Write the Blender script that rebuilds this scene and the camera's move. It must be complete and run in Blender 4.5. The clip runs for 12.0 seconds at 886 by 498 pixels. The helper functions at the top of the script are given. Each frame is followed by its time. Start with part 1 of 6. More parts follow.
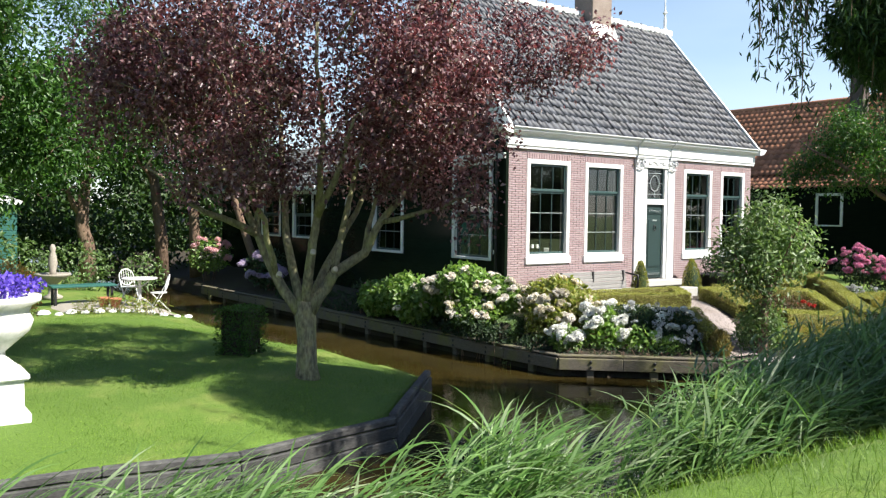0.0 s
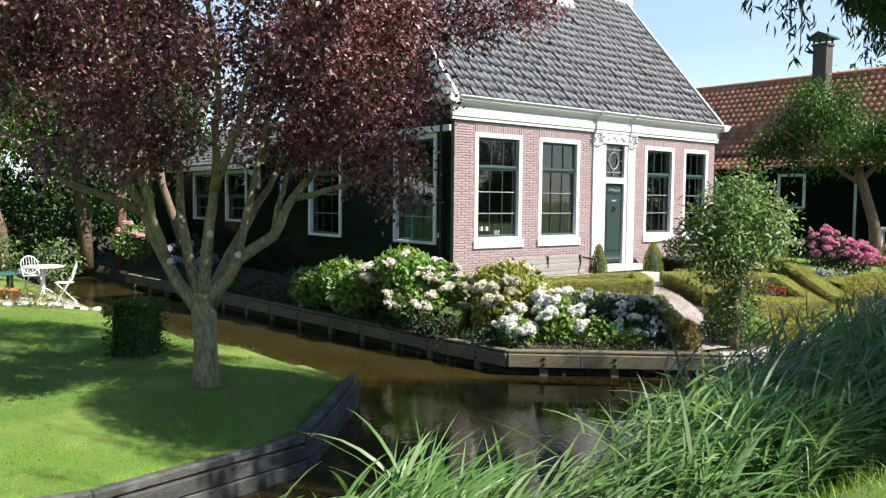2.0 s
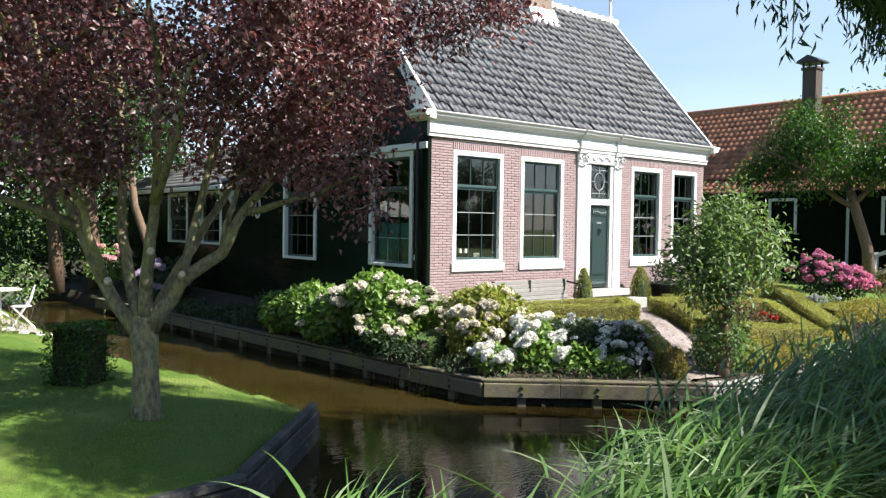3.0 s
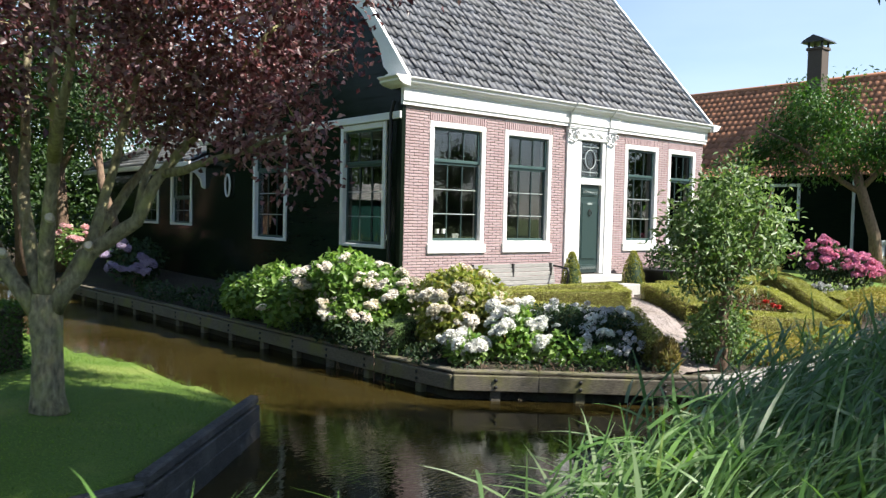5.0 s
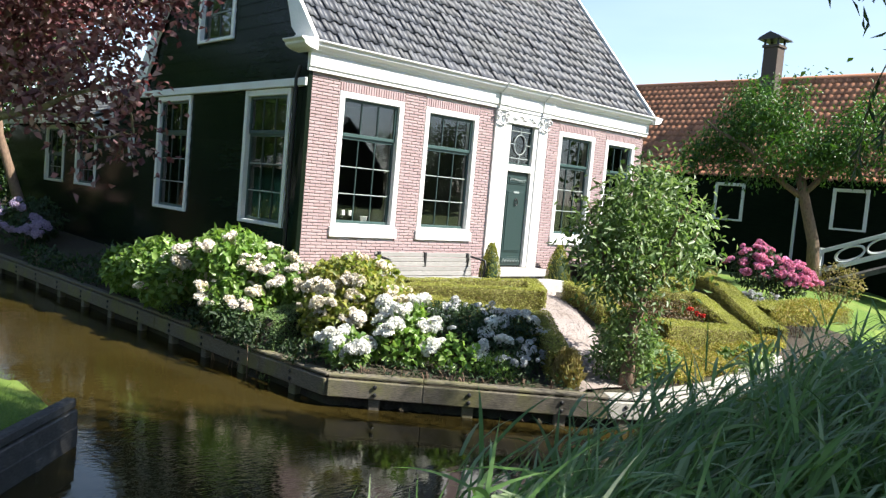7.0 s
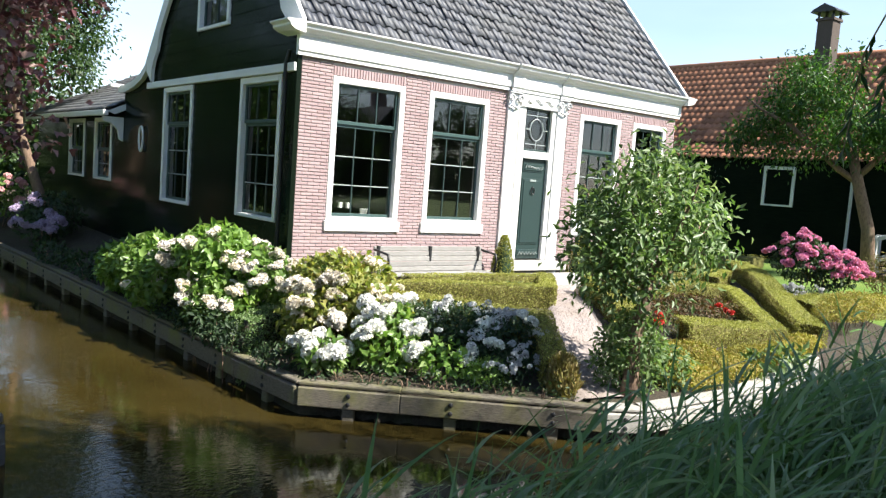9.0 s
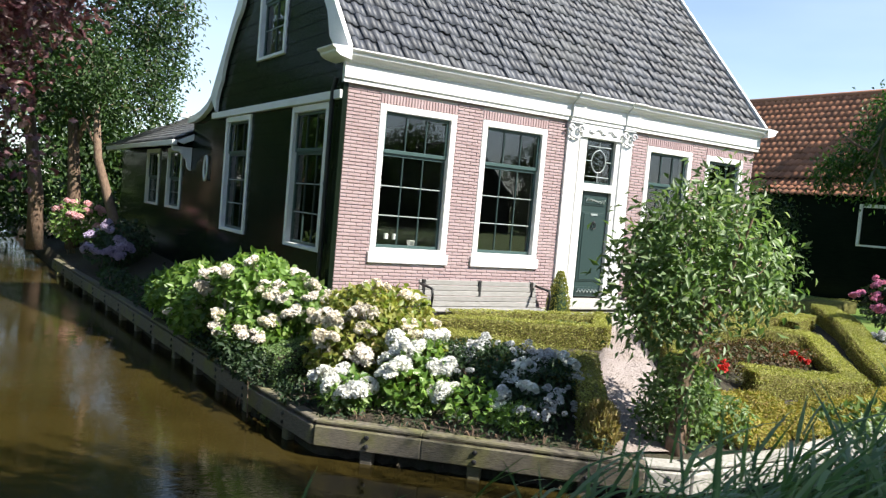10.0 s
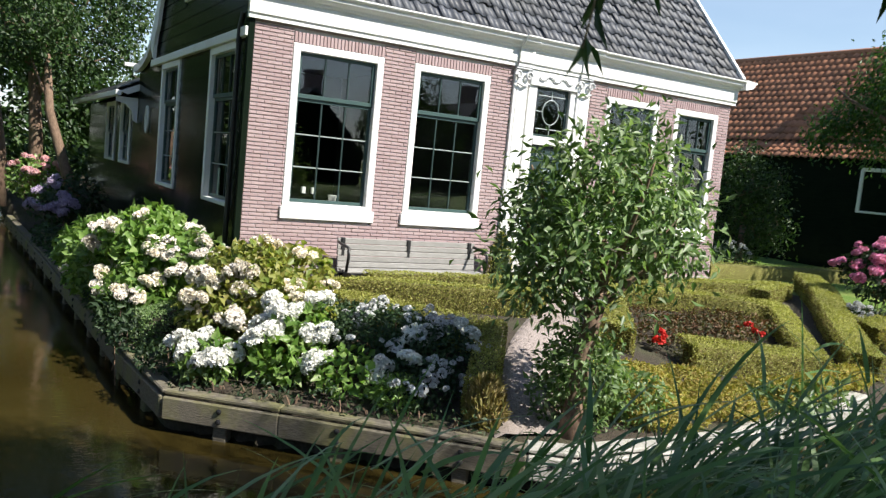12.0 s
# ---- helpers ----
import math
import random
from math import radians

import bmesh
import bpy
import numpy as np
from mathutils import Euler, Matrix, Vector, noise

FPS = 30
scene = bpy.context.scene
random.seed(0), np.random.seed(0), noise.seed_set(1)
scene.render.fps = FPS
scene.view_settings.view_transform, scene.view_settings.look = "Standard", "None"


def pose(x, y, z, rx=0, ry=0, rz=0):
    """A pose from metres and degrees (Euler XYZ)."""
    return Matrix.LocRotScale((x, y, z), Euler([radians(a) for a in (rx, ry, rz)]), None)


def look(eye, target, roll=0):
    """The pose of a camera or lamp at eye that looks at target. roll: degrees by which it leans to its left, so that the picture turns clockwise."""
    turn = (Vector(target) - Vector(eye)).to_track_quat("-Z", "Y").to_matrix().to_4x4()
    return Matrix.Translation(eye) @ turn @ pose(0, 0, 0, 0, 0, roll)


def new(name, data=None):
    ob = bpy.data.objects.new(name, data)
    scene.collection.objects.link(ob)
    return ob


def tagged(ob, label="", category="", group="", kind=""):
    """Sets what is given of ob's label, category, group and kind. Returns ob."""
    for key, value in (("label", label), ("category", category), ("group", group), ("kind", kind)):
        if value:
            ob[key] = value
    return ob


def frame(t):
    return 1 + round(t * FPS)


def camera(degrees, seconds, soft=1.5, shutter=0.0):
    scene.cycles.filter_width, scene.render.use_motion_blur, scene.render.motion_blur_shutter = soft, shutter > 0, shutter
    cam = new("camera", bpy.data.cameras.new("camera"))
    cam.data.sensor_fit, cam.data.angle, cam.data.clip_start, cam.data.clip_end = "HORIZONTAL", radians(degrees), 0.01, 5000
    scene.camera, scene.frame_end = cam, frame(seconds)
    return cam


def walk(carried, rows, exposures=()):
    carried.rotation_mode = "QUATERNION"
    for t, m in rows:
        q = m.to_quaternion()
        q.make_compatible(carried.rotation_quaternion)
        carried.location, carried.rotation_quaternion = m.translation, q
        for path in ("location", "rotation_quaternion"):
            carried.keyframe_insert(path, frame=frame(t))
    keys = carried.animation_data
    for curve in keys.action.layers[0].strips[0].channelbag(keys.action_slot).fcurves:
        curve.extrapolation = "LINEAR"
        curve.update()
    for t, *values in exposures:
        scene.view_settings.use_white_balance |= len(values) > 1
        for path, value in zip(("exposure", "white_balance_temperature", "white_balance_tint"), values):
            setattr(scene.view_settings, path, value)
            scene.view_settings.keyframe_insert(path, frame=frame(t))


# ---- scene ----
cam = camera(57.9, 12.0, soft=1.3, shutter=0.35)
PATH = [
    (0, (-11.671, -13.623, 2.917), (-10.493, -12.009, 2.83), 0.7),
    (0.5, (-11.291, -13.308, 2.866), (-10.123, -11.687, 2.792), 1.0),
    (1, (-10.942, -12.952, 2.827), (-9.732, -11.365, 2.69), 0.7),
    (1.5, (-10.652, -12.653, 2.803), (-9.386, -11.113, 2.645), 0.3),
    (2, (-10.31, -12.449, 2.792), (-9.052, -10.899, 2.67), 0.6),
    (2.5, (-9.919, -12.232, 2.739), (-8.655, -10.687, 2.606), 1.6),
    (3, (-9.583, -12.053, 2.667), (-8.309, -10.512, 2.613), 0.8),
    (3.2, (-9.45, -11.972, 2.65), (-8.191, -10.42, 2.578), 1.5),
    (4.8, (-8.562, -11.442, 2.456), (-7.301, -9.891, 2.383), 0.0),
    (5, (-8.447, -11.387, 2.455), (-7.173, -9.848, 2.376), 1.3),
    (5.5, (-8.142, -11.211, 2.471), (-6.852, -9.684, 2.398), 2.1),
    (6, (-7.788, -11.088, 2.525), (-6.421, -9.629, 2.495), 1.8),
    (6.5, (-7.391, -11.086, 2.606), (-6.066, -9.591, 2.501), 4.9),
    (6.7, (-7.218, -11.049, 2.623), (-5.86, -9.587, 2.496), 4.9),
    (8.3, (-6.225, -11.03, 2.768), (-4.965, -9.49, 2.571), 4.6),
    (8.5, (-6.102, -11.019, 2.766), (-4.845, -9.475, 2.573), 3.9),
    (9, (-5.74, -10.974, 2.753), (-4.497, -9.416, 2.576), 4.2),
    (9.5, (-5.367, -10.889, 2.749), (-4.211, -9.262, 2.625), 2.1),
    (10, (-4.884, -10.899, 2.741), (-3.825, -9.206, 2.634), 5.0),
    (10.5, (-4.413, -10.842, 2.693), (-3.273, -9.203, 2.565), 4.2),
    (11, (-3.976, -10.761, 2.702), (-2.834, -9.127, 2.55), 4.5),
    (11.5, (-3.484, -10.738, 2.708), (-2.389, -9.074, 2.526), 7.1),
    (12, (-3.076, -10.73, 2.669), (-2.062, -9.017, 2.474), 5.6),
]
walk(cam, [(t, look(eye, target, roll)) for t, eye, target, roll in PATH],
     [(0.0, 1.22), (2.5, 1.24), (5.0, 1.28), (6.5, 1.42), (8.5, 1.60), (9.0, 1.49), (10.5, 1.21), (11.5, 1.08), (12.0, 1.02)])

# ---------------------------------------------------------------- light
SUN_FROM = Vector((0.50, -0.86, 0)).normalized()
SUN_EL = radians(46)
world = bpy.data.worlds.new("sky")
scene.world = world
world.use_nodes = True
wn = world.node_tree
wn.nodes.clear()
w_out = wn.nodes.new("ShaderNodeOutputWorld")
w_bg = wn.nodes.new("ShaderNodeBackground")
w_sky = wn.nodes.new("ShaderNodeTexSky")
w_sky.sky_type = "NISHITA"
w_sky.sun_disc = False
w_sky.sun_elevation = SUN_EL
w_sky.sun_rotation = math.atan2(SUN_FROM.x, SUN_FROM.y)
w_sky.air_density, w_sky.dust_density, w_sky.ozone_density = 1.0, 0.3, 1.5
w_bg.inputs["Strength"].default_value = 0.081
w_geo = wn.nodes.new("ShaderNodeTexCoord")
w_sep = wn.nodes.new("ShaderNodeSeparateXYZ")
wn.links.new(w_geo.outputs["Generated"], w_sep.inputs[0])
w_low = wn.nodes.new("ShaderNodeMapRange")
for k, v in enumerate((0.46, 0.04, 0.0, 1.0)):
    w_low.inputs[k + 1].default_value = v
wn.links.new(w_sep.outputs[2], w_low.inputs[0])
w_noise = wn.nodes.new("ShaderNodeTexNoise")
w_noise.inputs["Scale"].default_value, w_noise.inputs["Detail"].default_value = 2.4, 5.0
w_map = wn.nodes.new("ShaderNodeMapping")
w_map.inputs["Scale"].default_value = (1, 1, 4)
wn.links.new(w_geo.outputs["Generated"], w_map.inputs[0])
wn.links.new(w_map.outputs[0], w_noise.inputs[0])
w_mul = wn.nodes.new("ShaderNodeMath")
w_mul.operation = "MULTIPLY"
wn.links.new(w_low.outputs[0], w_mul.inputs[0])
wn.links.new(w_noise.outputs[0], w_mul.inputs[1])
w_mix = wn.nodes.new("ShaderNodeMix")
w_mix.data_type = "RGBA"
w_mix.inputs[7].default_value = (5.3, 6.4, 7.7, 1)
wn.links.new(w_mul.outputs[0], w_mix.inputs[0])
wn.links.new(w_sky.outputs[0], w_mix.inputs[6])
wn.links.new(w_mix.outputs[2], w_bg.inputs[0])
wn.links.new(w_bg.outputs[0], w_out.inputs[0])

sun = new("sun", bpy.data.lights.new("sun", "SUN"))
sun.data.energy = 5.0
sun.data.angle = radians(0.55)
sun.data.color = (1.0, 0.95, 0.86)
sun_dir = SUN_FROM * math.cos(SUN_EL) + Vector((0, 0, math.sin(SUN_EL)))
sun.matrix_world = look(sun_dir * 60, (0, 0, 0))

# ---------------------------------------------------------------- materials


def nodes_of(name):
    m = bpy.data.materials.new(name)
    m.use_nodes = True
    nt = m.node_tree
    nt.nodes.clear()
    out = nt.nodes.new("ShaderNodeOutputMaterial")
    return m, nt, out


def noise_node(nt, scale, detail=4.0, rough=0.55, stretch=None):
    geo = nt.nodes.new("ShaderNodeNewGeometry")
    src = geo.outputs["Position"]
    if stretch:
        mp = nt.nodes.new("ShaderNodeMapping")
        mp.inputs["Scale"].default_value = stretch
        nt.links.new(src, mp.inputs["Vector"])
        src = mp.outputs[0]
    n = nt.nodes.new("ShaderNodeTexNoise")
    n.inputs["Scale"].default_value = scale
    n.inputs["Detail"].default_value = detail
    n.inputs["Roughness"].default_value = rough
    nt.links.new(src, n.inputs["Vector"])
    return n.outputs["Fac"]


def ramp(nt, fac, stops):
    r = nt.nodes.new("ShaderNodeValToRGB")
    el = r.color_ramp.elements
    while len(el) < len(stops):
        el.new(0.5)
    for e, (p, c) in zip(el, stops):
        e.position, e.color = p, (*c, 1)
    nt.links.new(fac, r.inputs[0])
    return r.outputs[0]


def mixc(nt, kind, fac, a, b):
    m = nt.nodes.new("ShaderNodeMix")
    m.data_type, m.blend_type = "RGBA", kind
    for value, sock in ((fac, m.inputs[0]), (a, m.inputs[6]), (b, m.inputs[7])):
        if isinstance(value, (int, float)):
            sock.default_value = value
        elif isinstance(value, tuple):
            sock.default_value = (*value, 1)
        else:
            nt.links.new(value, sock)
    return m.outputs[2]


def surface(name, dark, light, rough=0.7, fine=30.0, coarse=1.3, stain=None, stain_amount=0.4, bump=0.2, depth=0.004,
            stretch=None, each=0.0, island=0.0, metal=0.0, spec=0.4, hue=None):
    """A painted, wooden, stone or earthen surface: fine grain, coarse stains, relief and a spread from piece to piece."""
    m, nt, out = nodes_of(name)
    b = nt.nodes.new("ShaderNodeBsdfPrincipled")
    f = noise_node(nt, fine, 5.0, 0.6, stretch)
    c = noise_node(nt, coarse, 5.0, 0.6)
    col = ramp(nt, f, [(0.30, dark), (0.72, light)])
    if stain:
        mask = ramp(nt, c, [(0.48, (0, 0, 0)), (0.70, (stain_amount,) * 3)])
        col = mixc(nt, "MIX", mask, col, stain)
    for amount, kind in ((each, "object"), (island, "island")):
        if amount:
            if kind == "object":
                r = nt.nodes.new("ShaderNodeObjectInfo").outputs["Random"]
            else:
                r = nt.nodes.new("ShaderNodeNewGeometry").outputs["Random Per Island"]
            lo = hue if hue else (1 - amount,) * 3
            col = mixc(nt, "MULTIPLY", 1.0, col, ramp(nt, r, [(0.0, lo), (1.0, (1 + amount * 0.3,) * 3)]))
    nt.links.new(col, b.inputs["Base Color"])
    rr = nt.nodes.new("ShaderNodeMapRange")
    rr.inputs[3].default_value, rr.inputs[4].default_value = max(0.02, rough - 0.12), min(1, rough + 0.12)
    nt.links.new(c, rr.inputs[0])
    nt.links.new(rr.outputs[0], b.inputs["Roughness"])
    b.inputs["Metallic"].default_value = metal
    b.inputs["Specular IOR Level"].default_value = spec
    if bump:
        bp = nt.nodes.new("ShaderNodeBump")
        bp.inputs["Strength"].default_value, bp.inputs["Distance"].default_value = bump, depth
        nt.links.new(f, bp.inputs["Height"])
        nt.links.new(bp.outputs[0], b.inputs["Normal"])
    nt.links.new(b.outputs[0], out.inputs[0])
    return m


def leafy(name, stops, translucent=0.35, gloss=0.35, patch=0.8, through_tint=(1.25, 1.35, 0.7)):
    """Leaves: a colour for each leaf, patches of lighter and darker growth, light through the blade."""
    m, nt, out = nodes_of(name)
    r = nt.nodes.new("ShaderNodeNewGeometry").outputs["Random Per Island"]
    n = len(stops)
    col = ramp(nt, r, [(i / (n - 1), c) for i, c in enumerate(stops)])
    p = noise_node(nt, patch, 3.0)
    col = mixc(nt, "MULTIPLY", 1.0, col, ramp(nt, p, [(0.3, (0.72, 0.72, 0.72)), (0.7, (1.2, 1.2, 1.15))]))
    b = nt.nodes.new("ShaderNodeBsdfPrincipled")
    b.inputs["Roughness"].default_value = gloss
    b.inputs["Specular IOR Level"].default_value = 0.45
    nt.links.new(col, b.inputs["Base Color"])
    tr = nt.nodes.new("ShaderNodeBsdfTranslucent")
    tcol = mixc(nt, "MULTIPLY", 1.0, col, through_tint)
    nt.links.new(tcol, tr.inputs[0])
    mx = nt.nodes.new("ShaderNodeMixShader")
    mx.inputs[0].default_value = translucent
    nt.links.new(b.outputs[0], mx.inputs[1])
    nt.links.new(tr.outputs[0], mx.inputs[2])
    nt.links.new(mx.outputs[0], out.inputs[0])
    return m


def glass_mat(name, tint=(0.80, 0.86, 0.85)):
    m, nt, out = nodes_of(name)
    fr = nt.nodes.new("ShaderNodeFresnel")
    fr.inputs[0].default_value = 2.0
    t = nt.nodes.new("ShaderNodeBsdfTransparent")
    t.inputs[0].default_value = (*tint, 1)
    g = nt.nodes.new("ShaderNodeBsdfGlossy")
    g.inputs["Roughness"].default_value = 0.01
    bp = nt.nodes.new("ShaderNodeBump")
    bp.inputs["Strength"].default_value, bp.inputs["Distance"].default_value = 0.05, 0.01
    nt.links.new(noise_node(nt, 2.2, 1.0), bp.inputs["Height"])
    nt.links.new(bp.outputs[0], g.inputs["Normal"])
    mx = nt.nodes.new("ShaderNodeMixShader")
    nt.links.new(fr.outputs[0], mx.inputs[0])
    nt.links.new(t.outputs[0], mx.inputs[1])
    nt.links.new(g.outputs[0], mx.inputs[2])
    nt.links.new(mx.outputs[0], out.inputs[0])
    return m


def water_mat():
    """Turbid brown water: calm, with a fine ripple that comes and goes in patches."""
    m, nt, out = nodes_of("canal_water")
    b = nt.nodes.new("ShaderNodeBsdfPrincipled")
    c = noise_node(nt, 0.5, 3.0)
    nt.links.new(ramp(nt, c, [(0.3, (0.0230, 0.0170, 0.0046)), (0.7, (0.0400, 0.0298, 0.0080))]), b.inputs["Base Color"])
    b.inputs["Roughness"].default_value = 0.015
    b.inputs["IOR"].default_value = 1.36
    swell = nt.nodes.new("ShaderNodeBump")
    swell.inputs["Strength"].default_value, swell.inputs["Distance"].default_value = 0.15, 0.02
    nt.links.new(noise_node(nt, 2.2, 2.0, 0.5, (1.0, 1.7, 1.0)), swell.inputs["Height"])
    patch = ramp(nt, noise_node(nt, 0.35, 2.0), [(0.42, (0.15, 0.15, 0.15)), (0.62, (1, 1, 1))])
    fine = mixc(nt, "MULTIPLY", 1.0, noise_node(nt, 11.0, 2.0, 0.5, (1.0, 2.2, 1.0)), patch)
    ripple = nt.nodes.new("ShaderNodeBump")
    ripple.inputs["Strength"].default_value, ripple.inputs["Distance"].default_value = 0.26, 0.02
    nt.links.new(fine, ripple.inputs["Height"])
    nt.links.new(swell.outputs[0], ripple.inputs["Normal"])
    nt.links.new(ripple.outputs[0], b.inputs["Normal"])
    nt.links.new(b.outputs[0], out.inputs[0])
    return m


M_WHITE = surface("white_paint", (0.66, 0.66, 0.65), (0.77, 0.77, 0.76), 0.45, 40, 2.0, (0.55, 0.53, 0.48), 0.25, 0.1, 0.002)
M_BRICK = surface("pink_brick", (0.305, 0.222, 0.226), (0.395, 0.302, 0.305), 0.85, 90, 1.5, (0.41, 0.33, 0.315), 0.35, 0.3, 0.003, each=0.10, hue=(0.87, 0.83, 0.83))
M_BRICKS = surface("pink_brick_run", (0.305, 0.222, 0.226), (0.395, 0.302, 0.305), 0.85, 90, 1.5, (0.41, 0.33, 0.315), 0.35, 0.3, 0.003, island=0.10, hue=(0.87, 0.83, 0.83))
M_MORTAR = surface("mortar", (0.48, 0.44, 0.43), (0.60, 0.56, 0.545), 0.9, 80, 2.0, (0.52, 0.48, 0.46), 0.3, 0.4, 0.004)
M_BOARD = surface("tarred_board", (0.0050, 0.0095, 0.0060), (0.0095, 0.0165, 0.0105), 0.16, 25, 1.2, (0.014, 0.019, 0.012), 0.4, 0.05, 0.003, (1, 0.15, 1), each=0.15, island=0.2, spec=0.06)
M_GREEN = surface("dark_green_paint", (0.018, 0.035, 0.034), (0.028, 0.050, 0.048), 0.35, 40, 3.0, None, 0, 0.08, 0.002)
M_SASH = surface("sash_green_paint", (0.030, 0.060, 0.058), (0.050, 0.090, 0.086), 0.4, 40, 3.0, None, 0, 0.08, 0.002)
M_BAR = surface("glazing_bar_paint", (0.20, 0.24, 0.23), (0.32, 0.36, 0.35), 0.4, 40, 3.0, None, 0, 0.05, 0.002)
M_GLASS = glass_mat("window_glass")
M_SLATE = surface("grey_pantile", (0.029, 0.033, 0.043), (0.072, 0.079, 0.099), 0.52, 45, 1.3, (0.108, 0.112, 0.112), 0.5, 0.35, 0.004, each=0.42)
M_SLATES = surface("grey_pantile_run", (0.029, 0.033, 0.043), (0.072, 0.079, 0.099), 0.52, 45, 1.3, (0.108, 0.112, 0.112), 0.5, 0.35, 0.004, island=0.42)
M_RED = surface("red_pantile", (0.28, 0.112, 0.056), (0.50, 0.230, 0.128), 0.8, 40, 1.1, (0.21, 0.125, 0.085), 0.5, 0.3, 0.004, island=0.4)
M_CAPITAL = surface("grey_white_carving", (0.40, 0.41, 0.43), (0.56, 0.57, 0.58), 0.6, 30, 3.0, (0.28, 0.29, 0.31), 0.5, 0.3, 0.004)
M_LEAD = surface("whitewashed_mortar", (0.62, 0.62, 0.60), (0.80, 0.80, 0.78), 0.7, 30, 2.0, (0.45, 0.45, 0.43), 0.4, 0.3, 0.006)
M_STONE = surface("pale_stone", (0.24, 0.215, 0.18), (0.38, 0.35, 0.30), 0.85, 35, 2.2, (0.22, 0.21, 0.18), 0.5, 0.4, 0.005)
M_STEP = surface("blue_stone_step", (0.30, 0.29, 0.27), (0.44, 0.43, 0.40), 0.75, 45, 2.0, None, 0, 0.2, 0.003)
M_OLDWOOD = surface("weathered_grey_wood", (0.026, 0.026, 0.025), (0.105, 0.103, 0.100), 0.8, 22, 3.2, (0.19, 0.19, 0.175), 0.55, 0.5, 0.006, (1.0, 1.0, 5.0), each=0.25, island=0.2)
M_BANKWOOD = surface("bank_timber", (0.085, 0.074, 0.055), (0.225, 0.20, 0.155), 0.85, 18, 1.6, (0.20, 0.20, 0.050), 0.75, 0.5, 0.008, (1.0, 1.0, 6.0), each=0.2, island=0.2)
# pale edging right of the corner, its sunlit brightness put into the colour
M_SUNBANK = surface("sunlit_pale_bank_stone", (0.27, 0.26, 0.235), (0.46, 0.45, 0.41), 0.85, 24, 1.6, (0.20, 0.20, 0.15), 0.5, 0.5, 0.008, each=0.12)
M_BENCH = surface("bench_wood", (0.20, 0.195, 0.185), (0.34, 0.33, 0.315), 0.8, 30, 2.0, (0.20, 0.20, 0.18), 0.4, 0.4, 0.004, (0.3, 1.0, 4.0), each=0.15)
M_IRON = surface("black_iron", (0.012, 0.012, 0.013), (0.025, 0.025, 0.026), 0.45, 50, 3.0, None, 0, 0.2, 0.002)
M_BARK = surface("plum_bark", (0.075, 0.066, 0.040), (0.34, 0.30, 0.185), 0.9, 26, 3.2, (0.30, 0.30, 0.105), 0.75, 0.8, 0.02, (1.0, 1.0, 0.4))
M_BARK2 = surface("brown_bark", (0.10, 0.065, 0.045), (0.24, 0.16, 0.11), 0.9, 24, 2.0, (0.12, 0.12, 0.07), 0.5, 0.8, 0.02, (1.0, 1.0, 0.4))
M_CUT = surface("cut_wood", (0.42, 0.36, 0.27), (0.58, 0.52, 0.42), 0.8, 40, 4.0, None, 0, 0.3, 0.004)
M_LAWN = surface("lawn_turf", (0.042, 0.090, 0.009), (0.132, 0.220, 0.028), 0.9, 60, 0.9, (0.225, 0.250, 0.065), 0.6, 0.6, 0.02)
M_SOIL = surface("garden_soil", (0.022, 0.017, 0.012), (0.060, 0.046, 0.032), 0.95, 25, 1.5, (0.06, 0.075, 0.03), 0.5, 0.8, 0.03)
M_GRAVEL = surface("gravel_path", (0.21, 0.175, 0.16), (0.43, 0.37, 0.345), 0.95, 60, 1.6, (0.24, 0.19, 0.15), 0.5, 0.9, 0.012, island=0.3)
M_WATER = water_mat()
M_POT = surface("black_glazed_pot", (0.02, 0.02, 0.022), (0.04, 0.04, 0.042), 0.35, 40, 3.0, None, 0, 0.15, 0.003)
M_PLASTER = surface("white_plaster_stone", (0.66, 0.65, 0.62), (0.80, 0.79, 0.76), 0.7, 30, 3.0, (0.50, 0.50, 0.44), 0.3, 0.3, 0.006)
M_SHED = surface("teal_shed_paint", (0.015, 0.085, 0.070), (0.030, 0.125, 0.105), 0.6, 30, 2.0, None, 0, 0.2, 0.003)
# near-black so that the rooms look dim: indoor shade put into the colour
M_SHADEDROOM = surface("room_shade_plaster", (0.030, 0.028, 0.025), (0.055, 0.052, 0.046), 0.9, 20, 1.0, None, 0, 0.0)
M_TERRA = surface("terracotta", (0.30, 0.10, 0.05), (0.45, 0.18, 0.10), 0.85, 40, 3.0, None, 0, 0.2, 0.003)
M_GREYRAIL = surface("grey_rail_paint", (0.42, 0.44, 0.45), (0.58, 0.60, 0.60), 0.5, 30, 2.0, None, 0, 0.1, 0.002)

L_PLUM = leafy("plum_leaf", [(0.042, 0.017, 0.023), (0.130, 0.052, 0.066), (0.270, 0.155, 0.170), (0.075, 0.032, 0.042), (0.430, 0.330, 0.320)], 0.35, 0.38, 0.8, (1.5, 0.85, 0.8))
L_GREEN = leafy("tree_leaf", [(0.020, 0.060, 0.012), (0.045, 0.115, 0.018), (0.075, 0.165, 0.030), (0.035, 0.085, 0.015)], 0.40, 0.40)
L_SHRUB = leafy("shrub_leaf", [(0.055, 0.115, 0.030), (0.115, 0.195, 0.060), (0.210, 0.300, 0.130), (0.085, 0.150, 0.050), (0.330, 0.400, 0.250)], 0.40, 0.42)
L_WILLOW = leafy("willow_leaf", [(0.016, 0.042, 0.014), (0.040, 0.085, 0.030), (0.060, 0.110, 0.040)], 0.35, 0.40)
